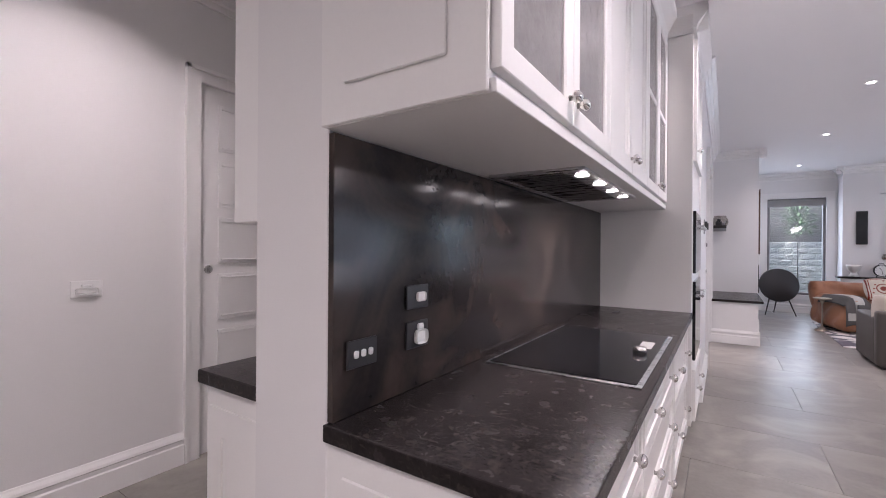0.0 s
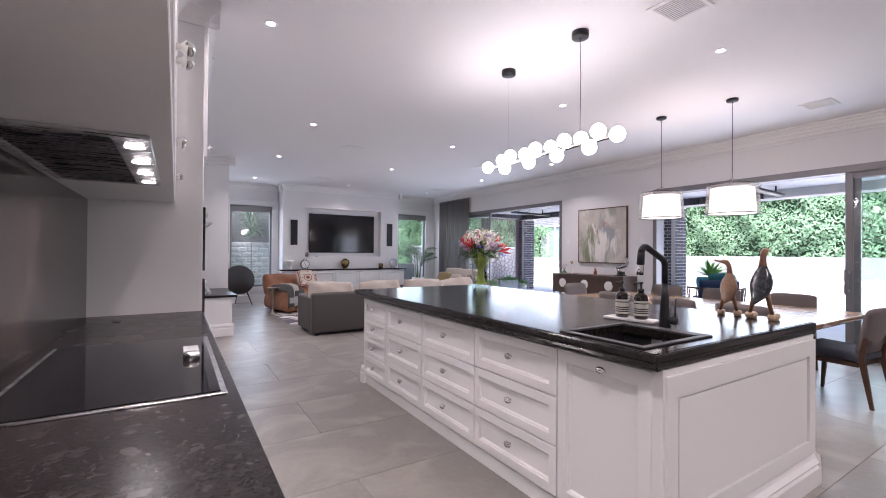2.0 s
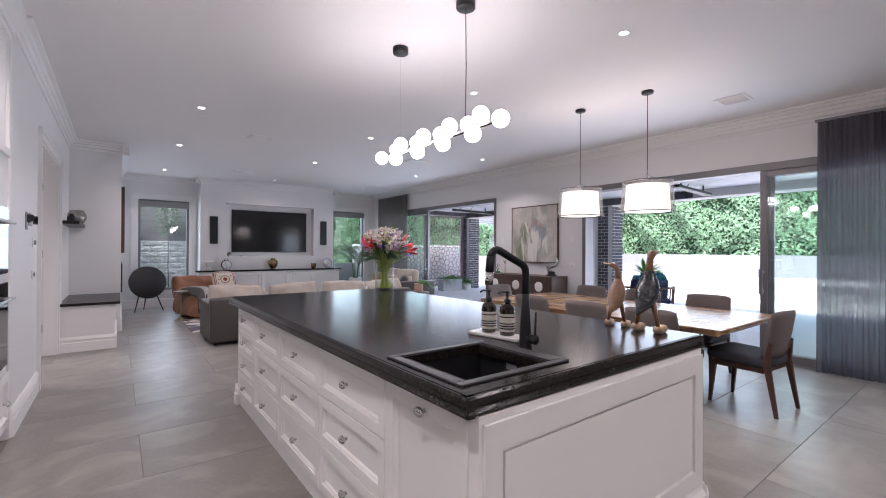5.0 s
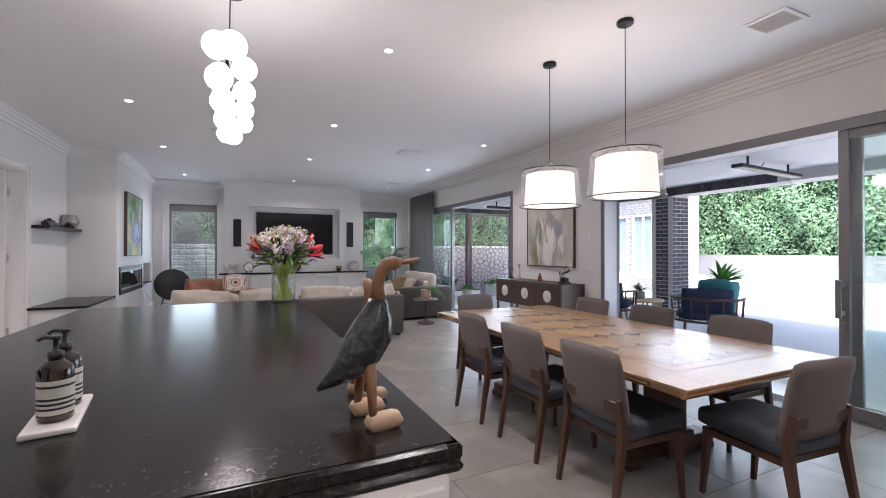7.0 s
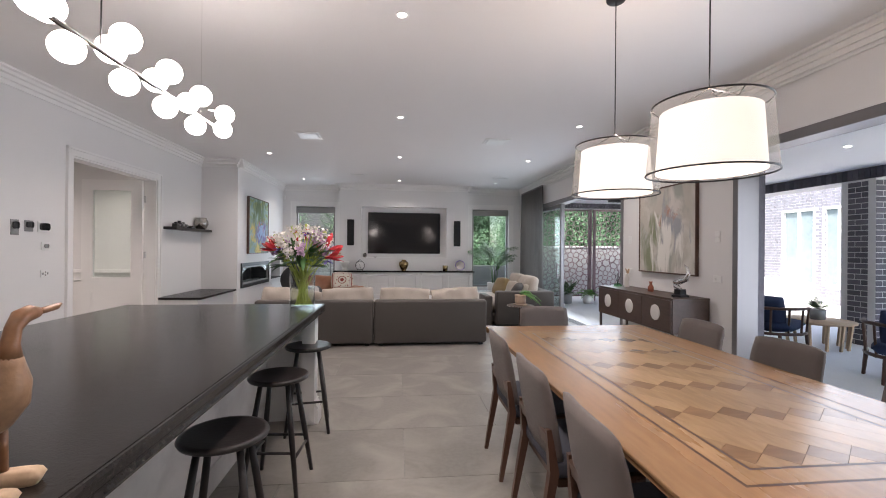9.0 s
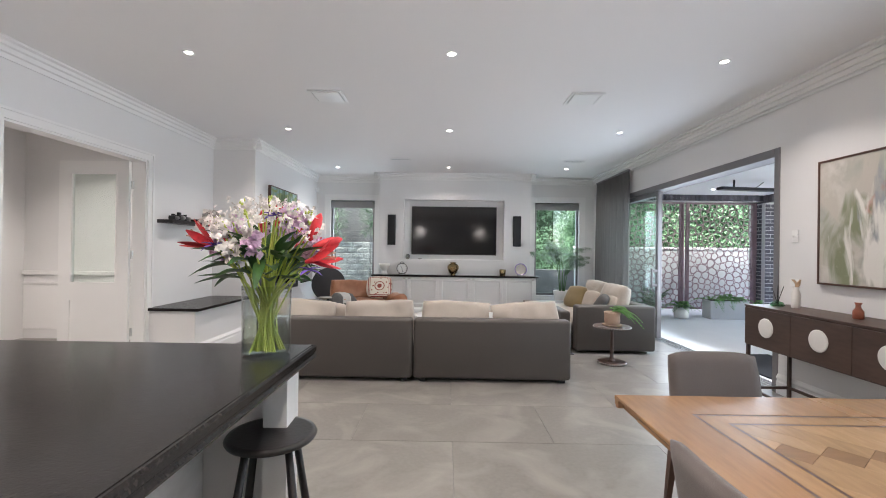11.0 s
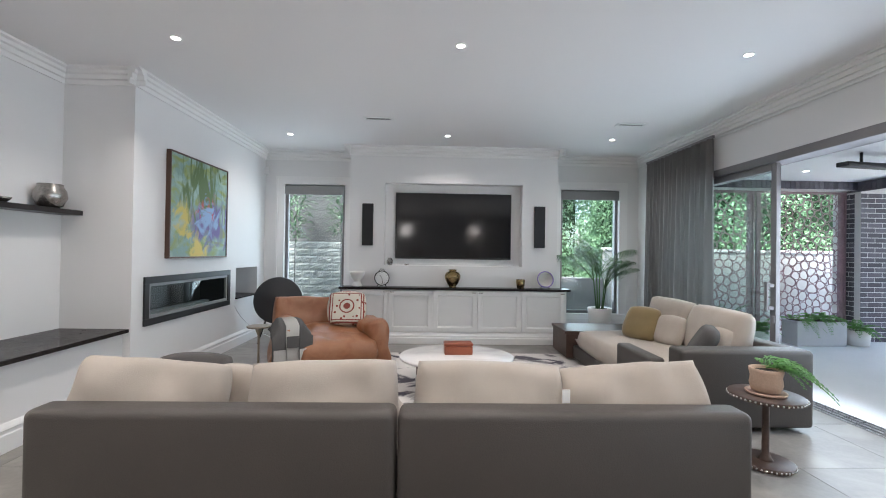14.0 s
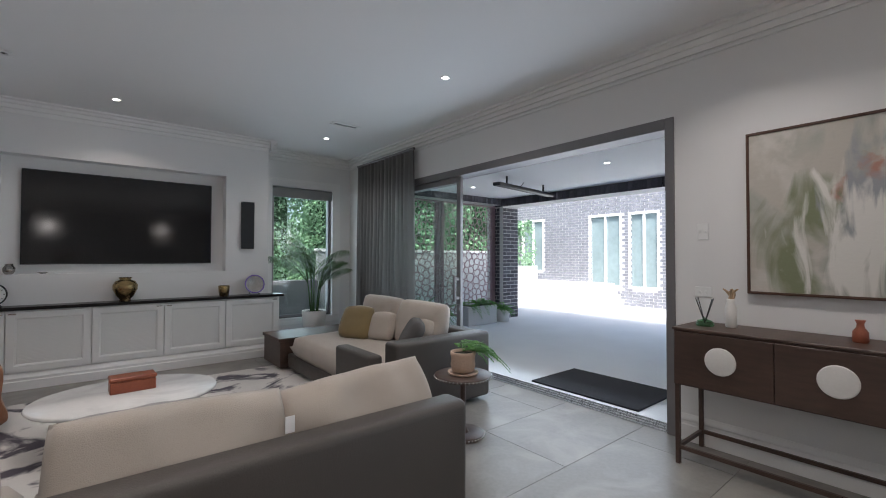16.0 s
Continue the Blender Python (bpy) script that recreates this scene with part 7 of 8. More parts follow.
def leafy(name, label, lo, hi, count, size, mat, seed, cat="hedge", wobble=0.35):
    """Leaves over the faces of a block with an uneven skin, as one joined crown over a dark core."""
    r = random.Random(seed)
    lo, hi = Vector(lo), Vector(hi)
    h = thing(name, label, cat, pose((lo.x + hi.x) / 2, (lo.y + hi.y) / 2, lo.z))
    c = (lo + hi) / 2
    o_ = Vector((c.x, c.y, lo.z))
    e = (hi - lo) / 2
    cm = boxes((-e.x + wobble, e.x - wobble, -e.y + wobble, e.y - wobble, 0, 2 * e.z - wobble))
    # plain block behind the leaves, coloured as the hedge's inner shade
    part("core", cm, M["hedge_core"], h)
    verts, faces = [], []
    for _ in range(count):
        f = r.random()
        u, v = r.uniform(-1, 1), r.uniform(-1, 1)
        ar = [e.y * e.z, e.x * e.z, e.x * e.y]
        tot = sum(ar)
        if f < ar[0] / tot:
            p, n = Vector((-e.x, u * e.y, v * e.z)), Vector((-1, 0, 0))
            if r.random() < 0.15:
                p.x, n.x = e.x, 1
        elif f < (ar[0] + ar[1]) / tot:
            s = r.choice((-1, 1))
            p, n = Vector((u * e.x, s * e.y, v * e.z)), Vector((0, s, 0))
        else:
            p, n = Vector((u * e.x, v * e.y, e.z)), Vector((0, 0, 1))
        k = noise.noise(p * 0.9 + Vector((seed, 0, 0))) + 0.5 * noise.noise(p * 2.6)
        p += n * (k * wobble - r.random() * wobble * 0.8)
        p.z += e.z
        d = (n + Vector((r.uniform(-1, 1), r.uniform(-1, 1), r.uniform(-0.7, 1)))).normalized()
        s = d.orthogonal().normalized()
        s = Matrix.Rotation(r.uniform(0, 6.28), 3, d) @ s
        l, w = size * r.uniform(0.6, 1.3), size * r.uniform(0.3, 0.5)
        t = d.cross(s)
        b0 = len(verts)
        verts += [tuple(p - s * l * 0.5), tuple(p + t * w * 0.5 + d * w * 0.1), tuple(p + s * l * 0.5), tuple(p - t * w * 0.5 + d * w * 0.1)]
        faces.append((b0, b0 + 1, b0 + 2, b0 + 3))
    me = bpy.data.meshes.new("leaves")
    me.from_pydata(verts, [], faces)
    me.materials.append(mat)
    ob = new("leaves", me)
    ob.parent = h
    ob["kind"] = "stuff"
    return h


leafy("hedge", "tall clipped green hedge above the garden wall", (19.0, -20, 1.2), (21.2, 19.0, 4.9), 125000, 0.14, M["hedge"], 2, wobble=0.5)
sgw = thing("garden_wall", "pale rendered boundary wall behind the cut screen", "garden wall", pose(0, 0, -0.21))
part("wall", boxes((6.95, 12.0, 13.55, 13.68, 0, 1.72)), M["render"], sgw)
part("coping", boxes((6.93, 12.02, 13.53, 13.70, 1.72, 1.78), bevel=0.008), M["paving"], sgw)
leafy("hedge", "dense green hedge behind the cut screen", (6.9, 14.0, 0.9), (13.0, 15.2, 3.4), 32000, 0.09, M["hedge"], 4)
leafy("hedge", "green hedge outside the tall window", (5.0, 13.75, 0.9), (6.85, 14.5, 3.1), 12000, 0.075, M["hedge"], 6)
lowb = thing("garden_wall", "low grey garden wall under the window hedge", "garden wall", pose(0, 0, -0.21))
part("wall", boxes((4.6, 6.9, 13.45, 13.6, 0, 1.15), bevel=0.01), M["render_d"], lowb)
leafy("shrub", "green shrub beyond the patio pier", (13.4, 14.1, 1.12), (14.5, 15.2, 2.6), 3600, 0.13, M["hedge"], 8)
rpl = thing("raised_planter", "grey rendered raised planter under the shrub", "planter", pose(0, 0, -0.02))
part("wall", boxes((13.3, 14.6, 14.0, 15.3, 0, 1.15), bevel=0.01), M["render"], rpl)
# stone and fence outside the west window
rwl = thing("stone_wall", "stacked grey split-face block retaining wall", "garden wall", pose(0, 13.6, -0.2))
blk_me = []
rb = random.Random(12)
for k in range(4):
    bm = bmesh.new()
    add_box(bm, -0.149, 0.149, 0.0, 0.25, 0.0, 0.148)
    bmesh.ops.subdivide_edges(bm, edges=list(bm.edges), cuts=4, use_grid_fill=True)
    for v in bm.verts:
        if v.co.y < 0.01 and abs(v.co.x) < 0.145 and 0.01 < v.co.z < 0.141:
            v.co.y -= rb.uniform(0.004, 0.018)
    o = part("stone_block", bm, M["blockstone"], rwl)
    o.location = (-0.5 + k * 0.3, 0, 0)
    blk_me.append(o.data)
for row in range(12):
    for k in range(14):
        if row == 0 and k < 4:
            continue
        o = new("stone_block", blk_me[(row * 3 + k * 5) % 4])
        o.parent = rwl
        o.location = (-0.5 + k * 0.3 - 0.15 * (row % 2), 0.02 * row * 0.3, row * 0.15)
fn = thing("timber_fence", "dark grey horizontal slat fence above the stone wall", "fence", pose(0, 13.95, 1.55))
for k in range(8):
    part("slat", boxes((-0.8, 3.9, 0, 0.03, k * 0.185, k * 0.185 + 0.183), bevel=0.003), M["timber_grey"], fn)
for x in (-0.5, 1.2, 2.9):
    part("post", boxes((x, x + 0.09, 0.032, 0.12, -0.3, 1.55)), M["timber_grey"], fn)
sap = thing("sapling", "slender sapling with pale green leaves before the fence", "tree", pose(0.62, 13.38, -0.22))
part("trunk", tube([(0, 0, 0), (0.02, 0, 1.0), (0.0, 0.03, 2.0), (0.06, 0, 2.7)], [0.014, 0.011, 0.008, 0.004], 8), M["timber_grey"], sap)
bm = bmesh.new()
for k in range(340):
    hh = rnd.uniform(1.85, 2.95)
    d = sphere_dir(-0.5)
    petal(bm, Vector((d.x * 0.42 * rnd.random(), d.y * 0.25, hh)), d, (0, 0, 1), rnd.uniform(0.07, 0.13), 0.035, 0.3, 3)
part("leaves", bm, M["sapleaf"], sap)
sap2 = copy_thing(sap, pose(1.55, 13.45, -0.1, 0, 0, 140))


def potted(x, y, z, label, pot_prof, pot_mat, leaves, leaf_mat, group=""):
    p = thing("potted_plant", label, "potted plant", pose(x, y, z), group)
    part("pot", lathe(pot_prof, 32), pot_mat, p, smooth=True)
    top = max(q[1] for q in pot_prof)
    rin = max(q[0] for q in pot_prof) * 0.82
    part("soil", moved(lathe([(rin, 0), (0.0, 0.004)], 24, cap=False), pose(0, 0, top - 0.02)), M["soil"], p)
    for bm, nm in leaves(top):
        part(nm, bm, leaf_mat, p, smooth=True)
    return p


def fern_leaves(n, ln, droop, seed, lean=(0, 0)):
    def make(top):
        r = random.Random(seed)
        out = []
        for k in range(n):
            a = r.uniform(0, 6.28)
            el = r.uniform(0.3, 1.1)
            d = Vector((math.cos(a) * math.cos(el) + lean[0], math.sin(a) * math.cos(el) + lean[1], math.sin(el))).normalized()
            L_ = ln * r.uniform(0.6, 1.1)
            pts = [Vector((0, 0, top)) + d * L_ * s - Vector((0, 0, droop * L_ * s * s)) for s in (i / 14 for i in range(15))]
            bm = tube(pts, [0.0022] * 14 + [0.001], 5)
            for i in range(3, 15):
                t = (pts[i] - pts[i - 1]).normalized()
                sd_ = t.cross(Vector((0, 0, 1))).normalized()
                for s in (1, -1):
                    w_ = L_ * 0.22 * (1.15 - i / 14) * r.uniform(0.75, 1.15)
                    for q in (0.35, 0.7, 1.0):
                        for lift in (-1, 1):
                            petal(bm, pts[i] + (sd_ * s + t * 0.5).normalized() * w_ * q * 0.8, sd_ * s * 0.6 + t * lift * 0.8 + Vector((0, 0, r.uniform(-0.4, 0.2))), (0, 0, 1), w_ * 0.24 + 0.006, w_ * 0.16 + 0.005, 0.25, 2)
            out.append((bm, "frond"))
        return out
    return make


def palm_leaves(n, ln, seed):
    def make(top):
        r = random.Random(seed)
        out = []
        canes = 5
        for c in range(canes):
            ca = 2 * math.pi * c / canes
            foot, head = Vector((0.05 * math.cos(ca), 0.05 * math.sin(ca), top - 0.03)), Vector((0.10 * math.cos(ca), 0.10 * math.sin(ca), top + r.uniform(0.25, 0.60)))
            out.append((tube([foot, foot.lerp(head, 0.5), head], [0.014, 0.011, 0.009], 8), "cane"))
            for k in range(n // canes):
                a = ca + r.uniform(-1.5, 1.5)
                el = r.uniform(0.85, 1.5)
                d = Vector((math.cos(a) * math.cos(el), math.sin(a) * math.cos(el), math.sin(el)))
                L_ = ln * r.uniform(0.7, 1.1)
                pts = [head + d * L_ * s + Vector((math.cos(a), math.sin(a), 0)) * 0.20 * L_ * s * s - Vector((0, 0, 0.34 * L_ * s ** 3)) for s in (i / 14 for i in range(15))]
                bm = tube(pts, [0.006 * (1 - i / 16) for i in range(15)], 5)
                for i in range(4, 15):
                    t = (pts[i] - pts[i - 1]).normalized()
                    sd_ = t.cross(Vector((0, 0, 1))).normalized()
                    for s in (1, -1):
                        for off in (0.0, 0.5):
                            petal(bm, pts[i] - (pts[i] - pts[i - 1]) * off, sd_ * s * 0.75 + t * 0.75 + Vector((0, 0, -0.25)), (0, 0, 1), L_ * 0.25 * math.sin(math.pi * min(1, (i + 2) / 18)), 0.010, 0.55, 4)
                out.append((bm, "frond"))
        return out
    return make


def spike_leaves(n, ln, seed, wide=0.05):
    def make(top):
        r = random.Random(seed)
        bm = bmesh.new()
        for k in range(n):
            a, el = r.uniform(0, 6.28), r.uniform(0.25, 1.4)
            d = Vector((math.cos(a) * math.cos(el), math.sin(a) * math.cos(el), math.sin(el)))
            petal(bm, (0, 0, top), d, (0, 0, 1), ln * r.uniform(0.7, 1.1), wide, 0.12, 6)
        return [(bm, "leaves")]
    return make


POT_W = [(0.15, 0), (0.16, 0.005), (0.19, 0.33), (0.185, 0.335), (0.17, 0.32), (0.14, 0.30)]
potted(6.12, 11.72, 0.20, "palm in a tall white ribbed pot beside the window", [(r_ * 1.0, z * 1.05) for r_, z in POT_W], M["ceramic_w"], palm_leaves(35, 0.82, 3), M["leaf"])
potted(5.66, 7.66, 0.5005, "leafy fern in a carved pale terracotta pot on a side table", [(0.075, 0), (0.085, 0.004), (0.098, 0.05), (0.092, 0.10), (0.100, 0.135), (0.100, 0.155), (0.09, 0.155), (0.085, 0.13)], M["terracotta"], fern_leaves(9, 0.38, 0.75, 5, (0.9, -0.2)), M["leaf_l"])
pbx = thing("plant_stand", "low white box stand under the palm", "plant stand", pose(6.12, 11.72, 0))
part("box", boxes((-0.28, 0.28, -0.25, 0.25, 0, 0.195), bevel=0.004), M["trim"], pbx)
sc_ = thing("pot_saucer", "pale terracotta saucer under the fern", "saucer", pose(5.66, 7.66, 0.4805))
part("saucer", lathe([(0.10, 0), (0.118, 0.004), (0.122, 0.018), (0.112, 0.018), (0.10, 0.010), (0, 0.010)], 32), M["terracotta"], sc_, smooth=True)
trough = thing("planter_trough", "grey-green trough planter with trailing ferns before the screen", "planter", pose(9.75, 11.75, -0.022))
part("trough", boxes((-0.42, 0.42, -0.16, 0.16, 0, 0.40), bevel=0.01), M["render"], trough)
part("soil", boxes((-0.38, 0.38, -0.12, 0.12, 0.40, 0.405)), M["soil"], trough)
for k, (bm, nm) in enumerate(fern_leaves(26, 0.5, 0.7, 15)(0.40)):
    part(nm, moved(bm, pose((k % 5 - 2) * 0.16, 0, 0)), M["leaf_l"], trough)
potted(10.45, 11.70, -0.022, "fern in a round white pot beside the brick pier", [(0.13, 0), (0.15, 0.01), (0.17, 0.26), (0.16, 0.26), (0.14, 0.24)], M["ceramic_w"], fern_leaves(20, 0.42, 0.6, 21), M["leaf_l"], "patio pots")
potted(8.75, 11.70, -0.022, "fern in a round white pot on the patio", [(0.12, 0), (0.14, 0.01), (0.16, 0.24), (0.15, 0.24), (0.13, 0.22)], M["ceramic_w"], fern_leaves(18, 0.50, 0.6, 22), M["leaf_l"], "patio pots")
potted(8.15, 11.75, -0.022, "leafy shrub in a dark pot on the patio", [(0.12, 0), (0.14, 0.01), (0.16, 0.26), (0.15, 0.26), (0.13, 0.24)], M["plastic_g"], fern_leaves(22, 0.75, 0.35, 23), M["leaf"], "patio pots")
potted(12.0, 5.95, -0.022, "spiky agave in a blue glazed pot", [(0.22, 0), (0.26, 0.02), (0.34, 0.62), (0.32, 0.74), (0.30, 0.74), (0.29, 0.68)], M["teal"], spike_leaves(34, 0.55, 9, 0.10), M["leaf_l"])
potted(10.0, 6.40, 0.40, "small bonsai in a grey pot on the patio table", [(0.08, 0), (0.10, 0.01), (0.11, 0.16), (0.10, 0.16), (0.09, 0.14)], M["plastic_g"], fern_leaves(16, 0.24, 0.2, 33), M["leaf"])


def patio_chair(x, y, rz):
    c = thing("patio_chair", "curved slatted timber patio armchair with navy cushions", "patio chair", pose(x, y, -0.022, 0, 0, rz), "patio chairs")
    pts = [(0.52 * math.cos(a), 0.48 * math.sin(a)) for a in (radians(-10 + 200 * k / 16) for k in range(17))]
    part("top_rail", tube([(px, py, 0.66) for px, py in pts], 0.022, 8), M["walnut"], c, smooth=True)
    part("seat_rail", tube([(px * 0.95, py * 0.95, 0.30) for px, py in pts], 0.022, 8), M["walnut"], c, smooth=True)
    for px, py in pts[::2]:
        part("slat", tube([(px * 0.95, py * 0.95, 0.28), (px, py, 0.66)], 0.017, 4), M["walnut"], c)
    for k in (0, 5, 11, 16):
        part("leg", tube([(pts[k][0] * 0.95, pts[k][1] * 0.95, 0.30), (pts[k][0], pts[k][1], 0.0)], [0.024, 0.018], 8), M["walnut"], c)
    part("seat_cushion", moved(cushion(0.90, 0.80, 0.16, 0.25, 12, 0.006, 5), pose(0, 0.02, 0.39)), M["navy"], c, smooth=True)
    part("back_cushion", moved(cushion(0.74, 0.46, 0.18, 0.4, 12, 0.008, 6), pose(0, 0.32, 0.62, 74, 0, 0)), M["navy"], c, smooth=True)
    return c


pch = patio_chair(9.35, 4.55, 125)
copy_thing(pch, pose(9.05, 6.35, -0.022, 0, 0, 120))
pt = thing("patio_table", "round slatted timber patio coffee table", "patio table", pose(10.0, 6.40, -0.022))
part("top", lathe([(0.44, 0.38), (0.46, 0.39), (0.46, 0.415), (0.0, 0.42)], 40), M["palewood"], pt, smooth=True)
for k in range(12):
    a = 2 * math.pi * k / 12
    part("slat", tube([(0.36 * math.cos(a), 0.36 * math.sin(a), 0), (0.40 * math.cos(a), 0.40 * math.sin(a), 0.38)], 0.022, 4), M["palewood"], pt)
oc = scatter("scatter_cushion", "teal outdoor cushion on the patio chair", 9.56, 4.52, 0.74, 0.56, 0.46, 0.18, 60, 112, M["teal"], 91)

# ---- small things ----


def turned(name, label, cat, x, y, z, prof, mat, pname, seg=32, group=""):
    t = thing(name, label, cat, pose(x, y, z), group)
    part(pname, lathe(prof, seg), mat, t, smooth=True)
    return t


CT = 0.8655
turned("gold_urn", "aged gold metal urn on the media cabinet", "urn", 3.69, 11.53, CT, [(0.055, 0), (0.06, 0.008), (0.052, 0.02), (0.085, 0.06), (0.122, 0.14), (0.125, 0.19), (0.10, 0.235), (0.06, 0.252), (0.052, 0.262), (0.068, 0.275), (0.066, 0.282), (0.05, 0.27)], M["brass"], "vessel")
turned("white_goblet", "white ceramic goblet bowl on the media cabinet", "bowl", 2.19, 11.53, CT, [(0.075, 0), (0.08, 0.01), (0.055, 0.06), (0.05, 0.09), (0.09, 0.13), (0.115, 0.20), (0.118, 0.235), (0.108, 0.232), (0.08, 0.15), (0.0, 0.12)], M["ceramic_w"], "bowl")
turned("small_silver_cup", "small mottled silver cup on the media cabinet", "cup", 4.77, 11.53, CT, [(0.045, 0), (0.055, 0.006), (0.066, 0.06), (0.07, 0.13), (0.066, 0.14), (0.056, 0.12), (0.0, 0.05)], M["brass"], "cup")
ck = thing("desk_clock", "round white-faced alarm clock with a black rim", "clock", pose(2.58, 11.50, CT))
part("case", moved(lathe([(0.11, -0.025), (0.118, -0.02), (0.118, 0.022), (0.108, 0.028), (0.105, 0.024)], 40), pose(0, 0, 0.135, 90, 0, 8)), M["black"], ck, smooth=True)
part("dial", moved(lathe([(0.104, 0.0), (0.104, 0.024), (0.0, 0.0245)], 36), pose(0, 0, 0.135, 90, 0, 8)), M["plastic_w"], ck, "white dial")
for a, l in ((35, 0.06), (190, 0.085)):
    part("clock_hand_bar", moved(boxes((-0.003, 0.003, 0, l, 0.025, 0.027)), pose(0, 0, 0.135, 90, 0, 8) @ pose(0, 0, 0, 0, 0, a)), M["black"], ck)
for k in range(12):
    part("hour_mark", moved(boxes((-0.003, 0.003, 0.082, 0.097, 0.0246, 0.026)), pose(0, 0, 0.135, 90, 0, 8) @ pose(0, 0, 0, 0, 0, 30 * k)), M["black"], ck)
part("handle", tube([(-0.04, 0, 0.25), (-0.025, 0, 0.275), (0.025, 0, 0.275), (0.04, 0, 0.25)], 0.006, 8), M["black"], ck)
for s in (-1, 1):
    part("foot", tube([(0.05 * s, 0, 0.04), (0.075 * s, -0.005, 0.0)], 0.007, 8), M["black"], ck)
pl = thing("art_plate", "decorated silver and blue plate on a stand", "plate", pose(5.16, 11.52, CT))
part("plate", moved(lathe([(0.06, 0.0), (0.125, 0.012), (0.132, 0.018), (0.12, 0.018), (0.055, 0.008), (0, 0.008)], 40), pose(0, 0, 0.145, 78, 0, 0)), M["silver"], pl, smooth=True)
part("blue_rim", moved(lathe([(0.118, 0.0185), (0.131, 0.0195)], 40, cap=False), pose(0, 0, 0.145, 78, 0, 0)), M["purple"], pl)
part("stand", tube([(-0.06, -0.045, 0.012), (-0.06, 0.03, 0.012), (0.0, 0.05, 0.15), (0.06, 0.03, 0.012), (0.06, -0.045, 0.012)], 0.006, 6), M["black"], pl)
turned("tiny_vase", "tiny grey patterned vase on the recess ledge", "vase", 2.68, BY + 0.06, 1.2005, [(0.03, 0), (0.05, 0.03), (0.052, 0.07), (0.03, 0.10), (0.034, 0.115), (0.026, 0.11)], M["silver"], "vessel", 24)
turned("tiny_dish", "tiny dark dish on the recess ledge", "dish", 2.95, BY + 0.06, 1.2005, [(0.02, 0), (0.05, 0.02), (0.045, 0.02), (0.0, 0.008)], M["silver"], "dish", 20)

ST = 0.9225
scu = thing("wave_sculpture", "curling silver sculpture on a black base", "sculpture", pose(6.70, 4.93, ST))
part("base", lathe([(0.10, 0), (0.10, 0.02), (0.07, 0.028), (0.065, 0.085), (0, 0.086)], 6), M["black"], scu)
part("figure", tube([(0, -0.01, 0.085), (0.0, 0.07, 0.12), (0, 0.09, 0.15), (0, 0.0, 0.17), (0, -0.10, 0.20), (0, -0.14, 0.26), (0, -0.12, 0.33), (0, -0.07, 0.36)], [0.02, 0.03, 0.025, 0.035, 0.028, 0.022, 0.014, 0.004], 10), M["chrome"], scu, smooth=True)
turned("bud_vase", "small brown glass bud vase on the sideboard", "vase", 6.72, 5.52, ST, [(0.032, 0), (0.036, 0.01), (0.034, 0.06), (0.018, 0.085), (0.016, 0.105), (0.024, 0.125), (0.02, 0.125)], M["boxwood"], "vessel", 24)
fg = thing("white_figurine", "slim white ceramic vase with dried sprigs", "vase", pose(6.76, 6.16, ST))
part("vase", lathe([(0.03, 0), (0.034, 0.01), (0.036, 0.13), (0.022, 0.17), (0.026, 0.19), (0.02, 0.19)], 24), M["ceramic_w"], fg, smooth=True)
for k in range(4):
    part("sprig", tube(arc((0, 0, 0.17), (0.02, 0.02 * (k - 1.5), 0.22), (0.03 * math.cos(k * 1.7), 0.045 * math.sin(k * 1.7), 0.26), 4), [0.006, 0.008, 0.010, 0.009, 0.004], 6), M["palewood"], fg)
df = thing("reed_diffuser", "green glass reed diffuser with crossed dark reeds", "diffuser", pose(6.70, 6.30, ST))
part("jar", lathe([(0.055, 0), (0.058, 0.01), (0.045, 0.035), (0.014, 0.045), (0.014, 0.055)], 24), M["glassgreen"], df, smooth=True)
for s in ((0.05, 0.06), (-0.04, -0.06), (0.02, -0.05), (-0.02, 0.05)):
    part("reed", tube([(0, 0, 0.02), (s[0], s[1], 0.19)], 0.0035, 6), M["stoolwood"], df)

# wall plates and keypads
switch_plate("intercom_keypad", "black and white alarm keypad by the doorway", pose(XW + 0.001, 4.97, 1.61, 0, 0, FACE_E), 0.09, 0.15, M["plastic_g"], [(0, 0.02, 0.06, 0.07)], "wall controls", M["plastic_b"])
switch_plate("climate_control", "grey climate control panel by the doorway", pose(XW + 0.001, 5.13, 1.63, 0, 0, FACE_E), 0.10, 0.11, M["plastic_g"], [(0, 0.012, 0.075, 0.06)], "wall controls", M["plastic_b"])
switch_plate("video_intercom", "white intercom panel with a dark screen", pose(XW + 0.001, 5.32, 1.63, 0, 0, FACE_E), 0.17, 0.115, M["plastic_w"], [(-0.01, 0.0, 0.11, 0.075)], "wall controls", M["screen"])
switch_plate("thermostat", "white thermostat with a small dark display", pose(XW + 0.001, 5.34, 1.43, 0, 0, FACE_E), 0.115, 0.085, M["plastic_w"], [(0, 0, 0.05, 0.04)], "wall controls", M["plastic_g"])
switch_plate("light_switch", "white four-gang light switch plate", pose(XW + 0.001, 5.33, 1.14, 0, 0, FACE_E), 0.115, 0.075, M["plastic_w"], [(-0.03, 0, 0.014, 0.022), (0.0, 0.015, 0.014, 0.018), (0.0, -0.015, 0.014, 0.018), (0.03, 0, 0.014, 0.022)], "wall plates", M["plastic_g"])
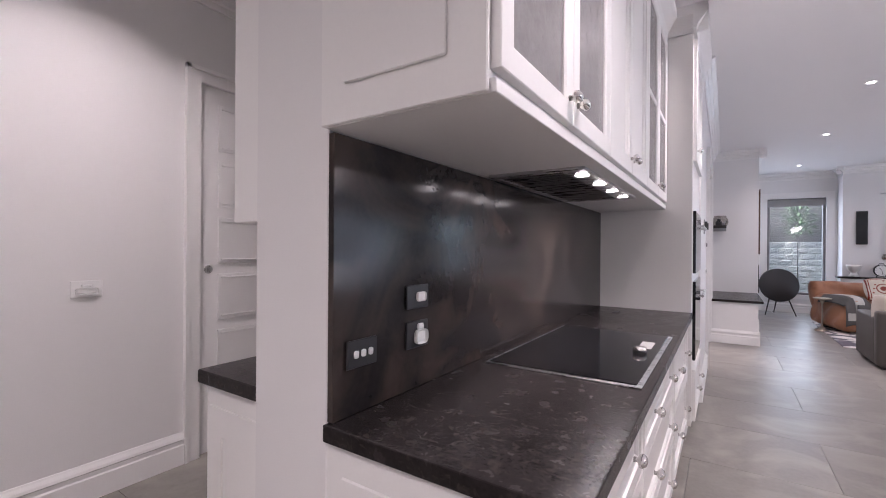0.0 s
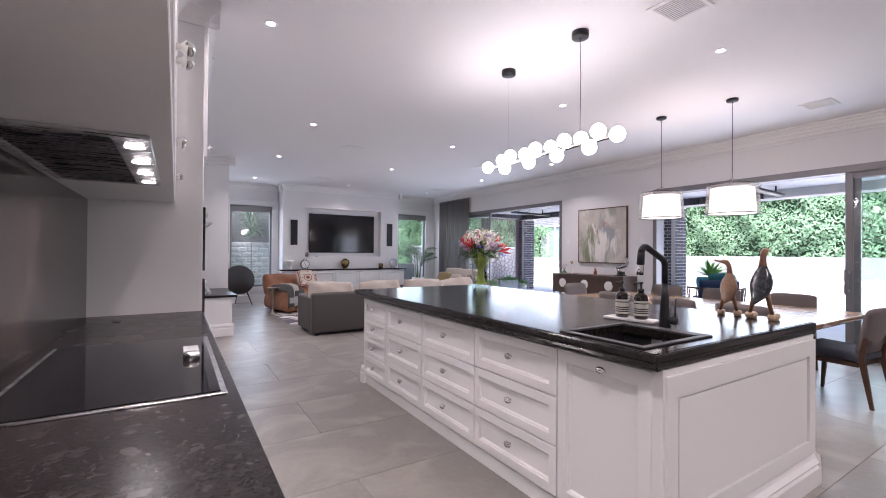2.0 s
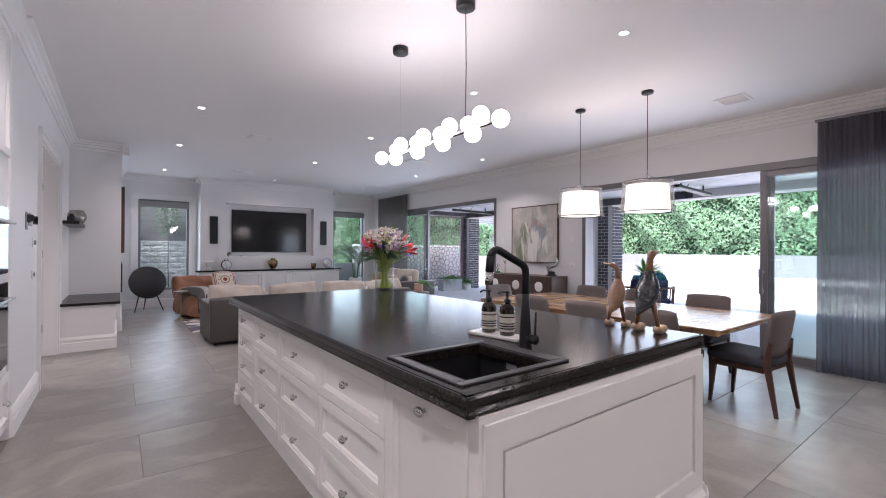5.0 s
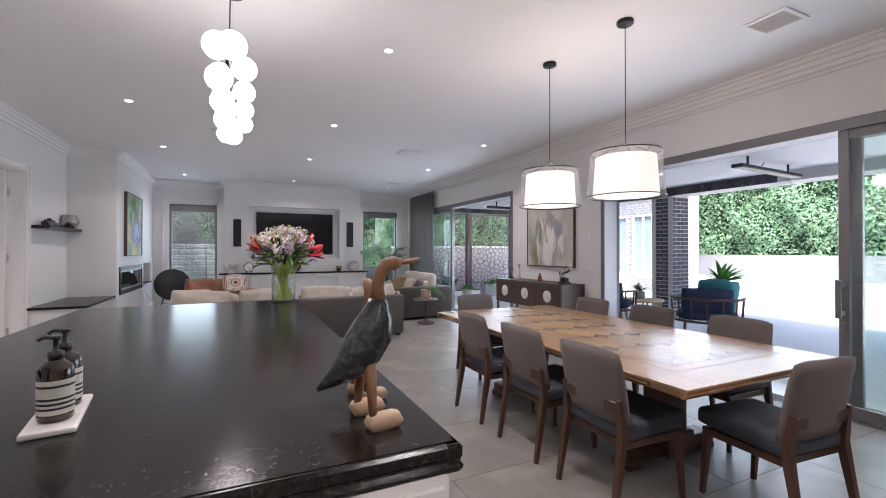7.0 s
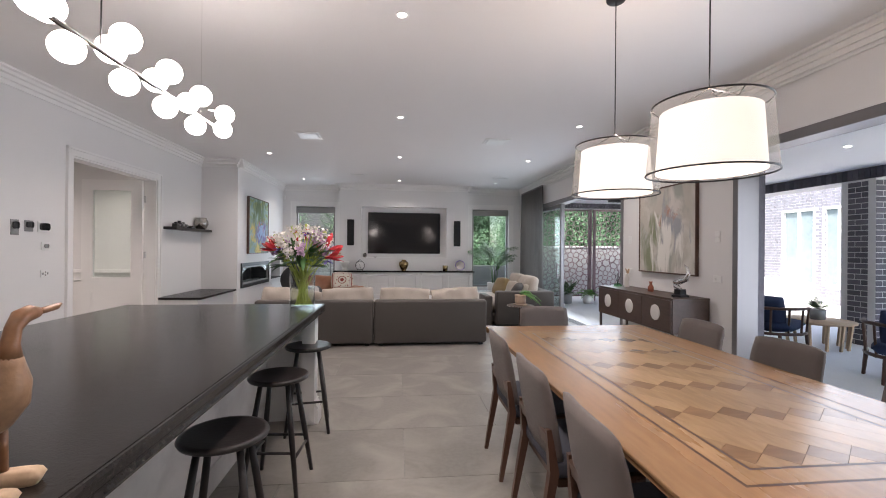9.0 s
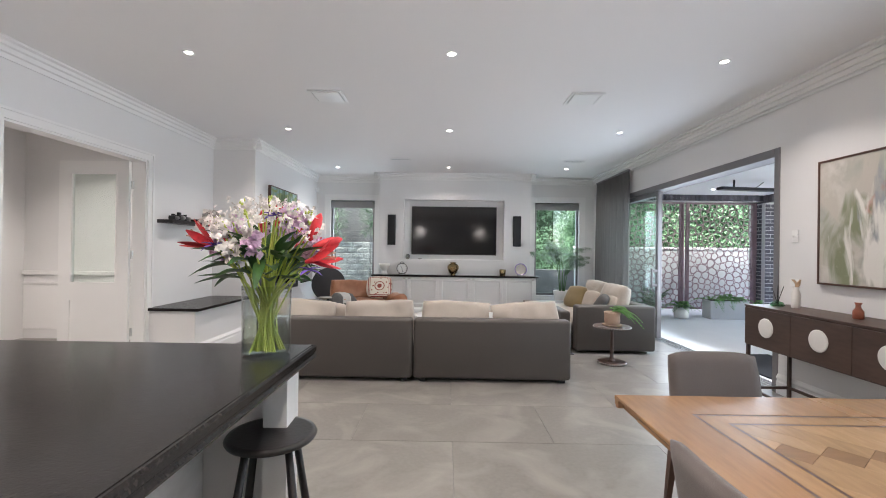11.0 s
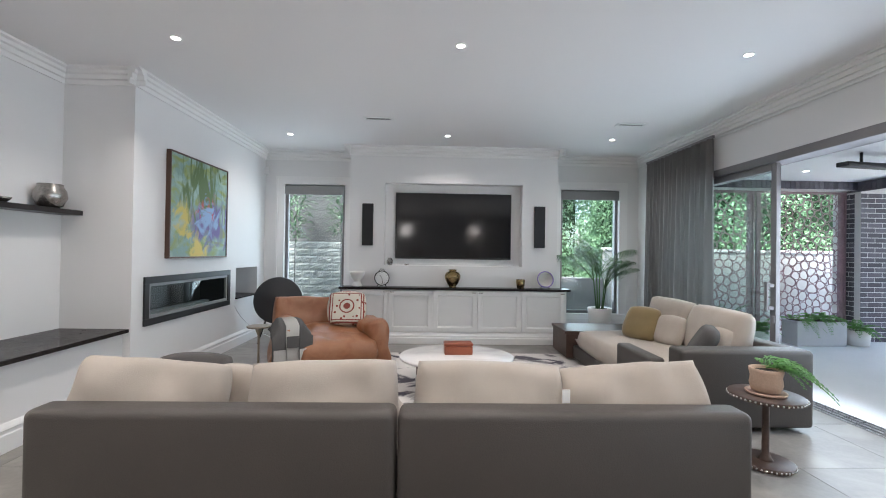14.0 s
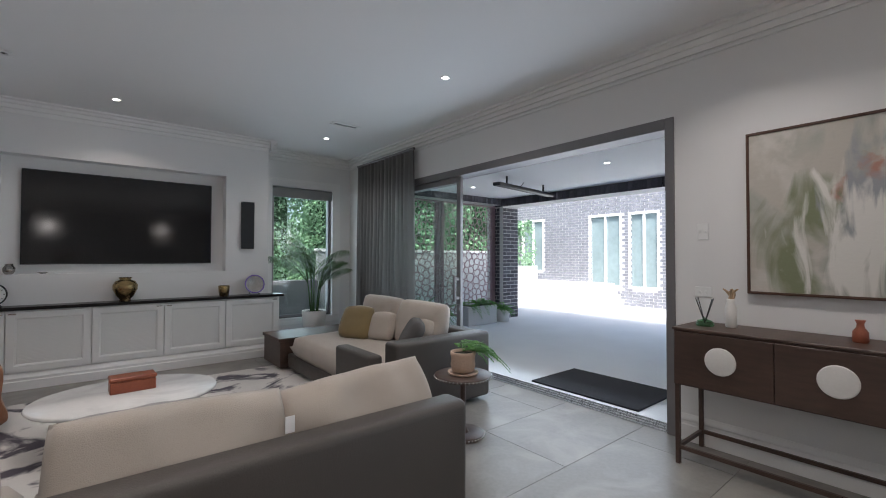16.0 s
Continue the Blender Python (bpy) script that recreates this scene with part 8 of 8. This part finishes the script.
for y, z, w, h, lab in ((4.66, 1.59, 0.075, 0.12, "white wall control plate"), (4.66, 1.14, 0.115, 0.075, "white wall switch plate with small rockers"), (6.39, 1.59, 0.075, 0.12, "white wall control plate"), (6.39, 1.14, 0.115, 0.075, "white wall switch plate with small rockers")):
    switch_plate("light_switch", lab + " beside the glass door", pose(XE - 0.001, y, z, 0, 0, -90), w, h, M["plastic_w"], [(-0.02, 0, 0.014, 0.02), (0.02, 0, 0.014, 0.02)], "wall plates", M["plastic_w"])
sn = thing("motion_sensor", "small white corner alarm sensor", "sensor", pose(BX + 0.03, YN - 0.03, 2.76))
part("body", soft_box(-0.03, 0.03, -0.03, 0.02, -0.055, 0.055, 0.012, 2), M["plastic_w"], sn)
cb = thing("speaker_cable", "thin white cable trailing down the wall", "cable", pose(0, 0, 0))
part("cable", tube(arc((BX + 0.03, 11.0, 0.60), (BX + 0.05, 11.25, 0.25), (0.95, 11.55, 0.012), 10), 0.005, 6), M["plastic_w"], cb)
tg = thing("sofa_tag", "white cloth care tag between sofa cushions", "tag", pose(4.04, SYB + 0.19, 0.68))
part("tag", boxes((-0.02, 0.02, -0.004, 0.0, -0.02, 0.05), bevel=0.0015), M["plastic_w"], tg)
vl = thing("curtain_track", "thin grey curtain track under the cornice", "curtain track", pose(0, 0, 0))
part("track", boxes((XE - 0.03, XE - 0.018, -0.6, 11.6, 2.905, 2.92)), M["plastic_w"], vl)

# ---- floor tiles: 1.5 x 0.75 m slabs laid in half bond ----
fl = thing("floor", "large grey stone-look porcelain floor tiles", "floor", pose(0, 0, 0), kind="structure")
TLX, TLY, GAP = 1.5, 0.75, 0.0026
tile_me = {}
row = 0
y = 6.10 - TLY * 13
while y < 12.3:
    off = 3.60 if round((y - 6.10) / TLY) % 2 == 0 else 4.35
    x = off - TLX * 5
    while x < 7.15:
        x0, x1, y0, y1 = max(x, -3.1), min(x + TLX, 7.14), max(y, -3.1), min(y + TLY, 12.3)
        if x1 - x0 > 0.05 and y1 - y0 > 0.05:
            key = (round(x1 - x0, 3), round(y1 - y0, 3))
            if key not in tile_me:
                w2, h2 = key[0] / 2 - GAP / 2, key[1] / 2 - GAP / 2
                bm = boxes((-w2, w2, -h2, h2, -0.012, 0.0))
                bmesh.ops.bevel(bm, geom=[e for e in bm.edges if all(v.co.z > -0.001 for v in e.verts)], offset=0.0012, segments=1, affect="EDGES")
                o = part("tile", bm, M["tile"], fl)
                tile_me[key] = o.data
            else:
                o = new("tile", tile_me[key])
                o.parent = fl
            o.location = ((x0 + x1) / 2, (y0 + y1) / 2, 0)
        x += TLX
    y += TLY
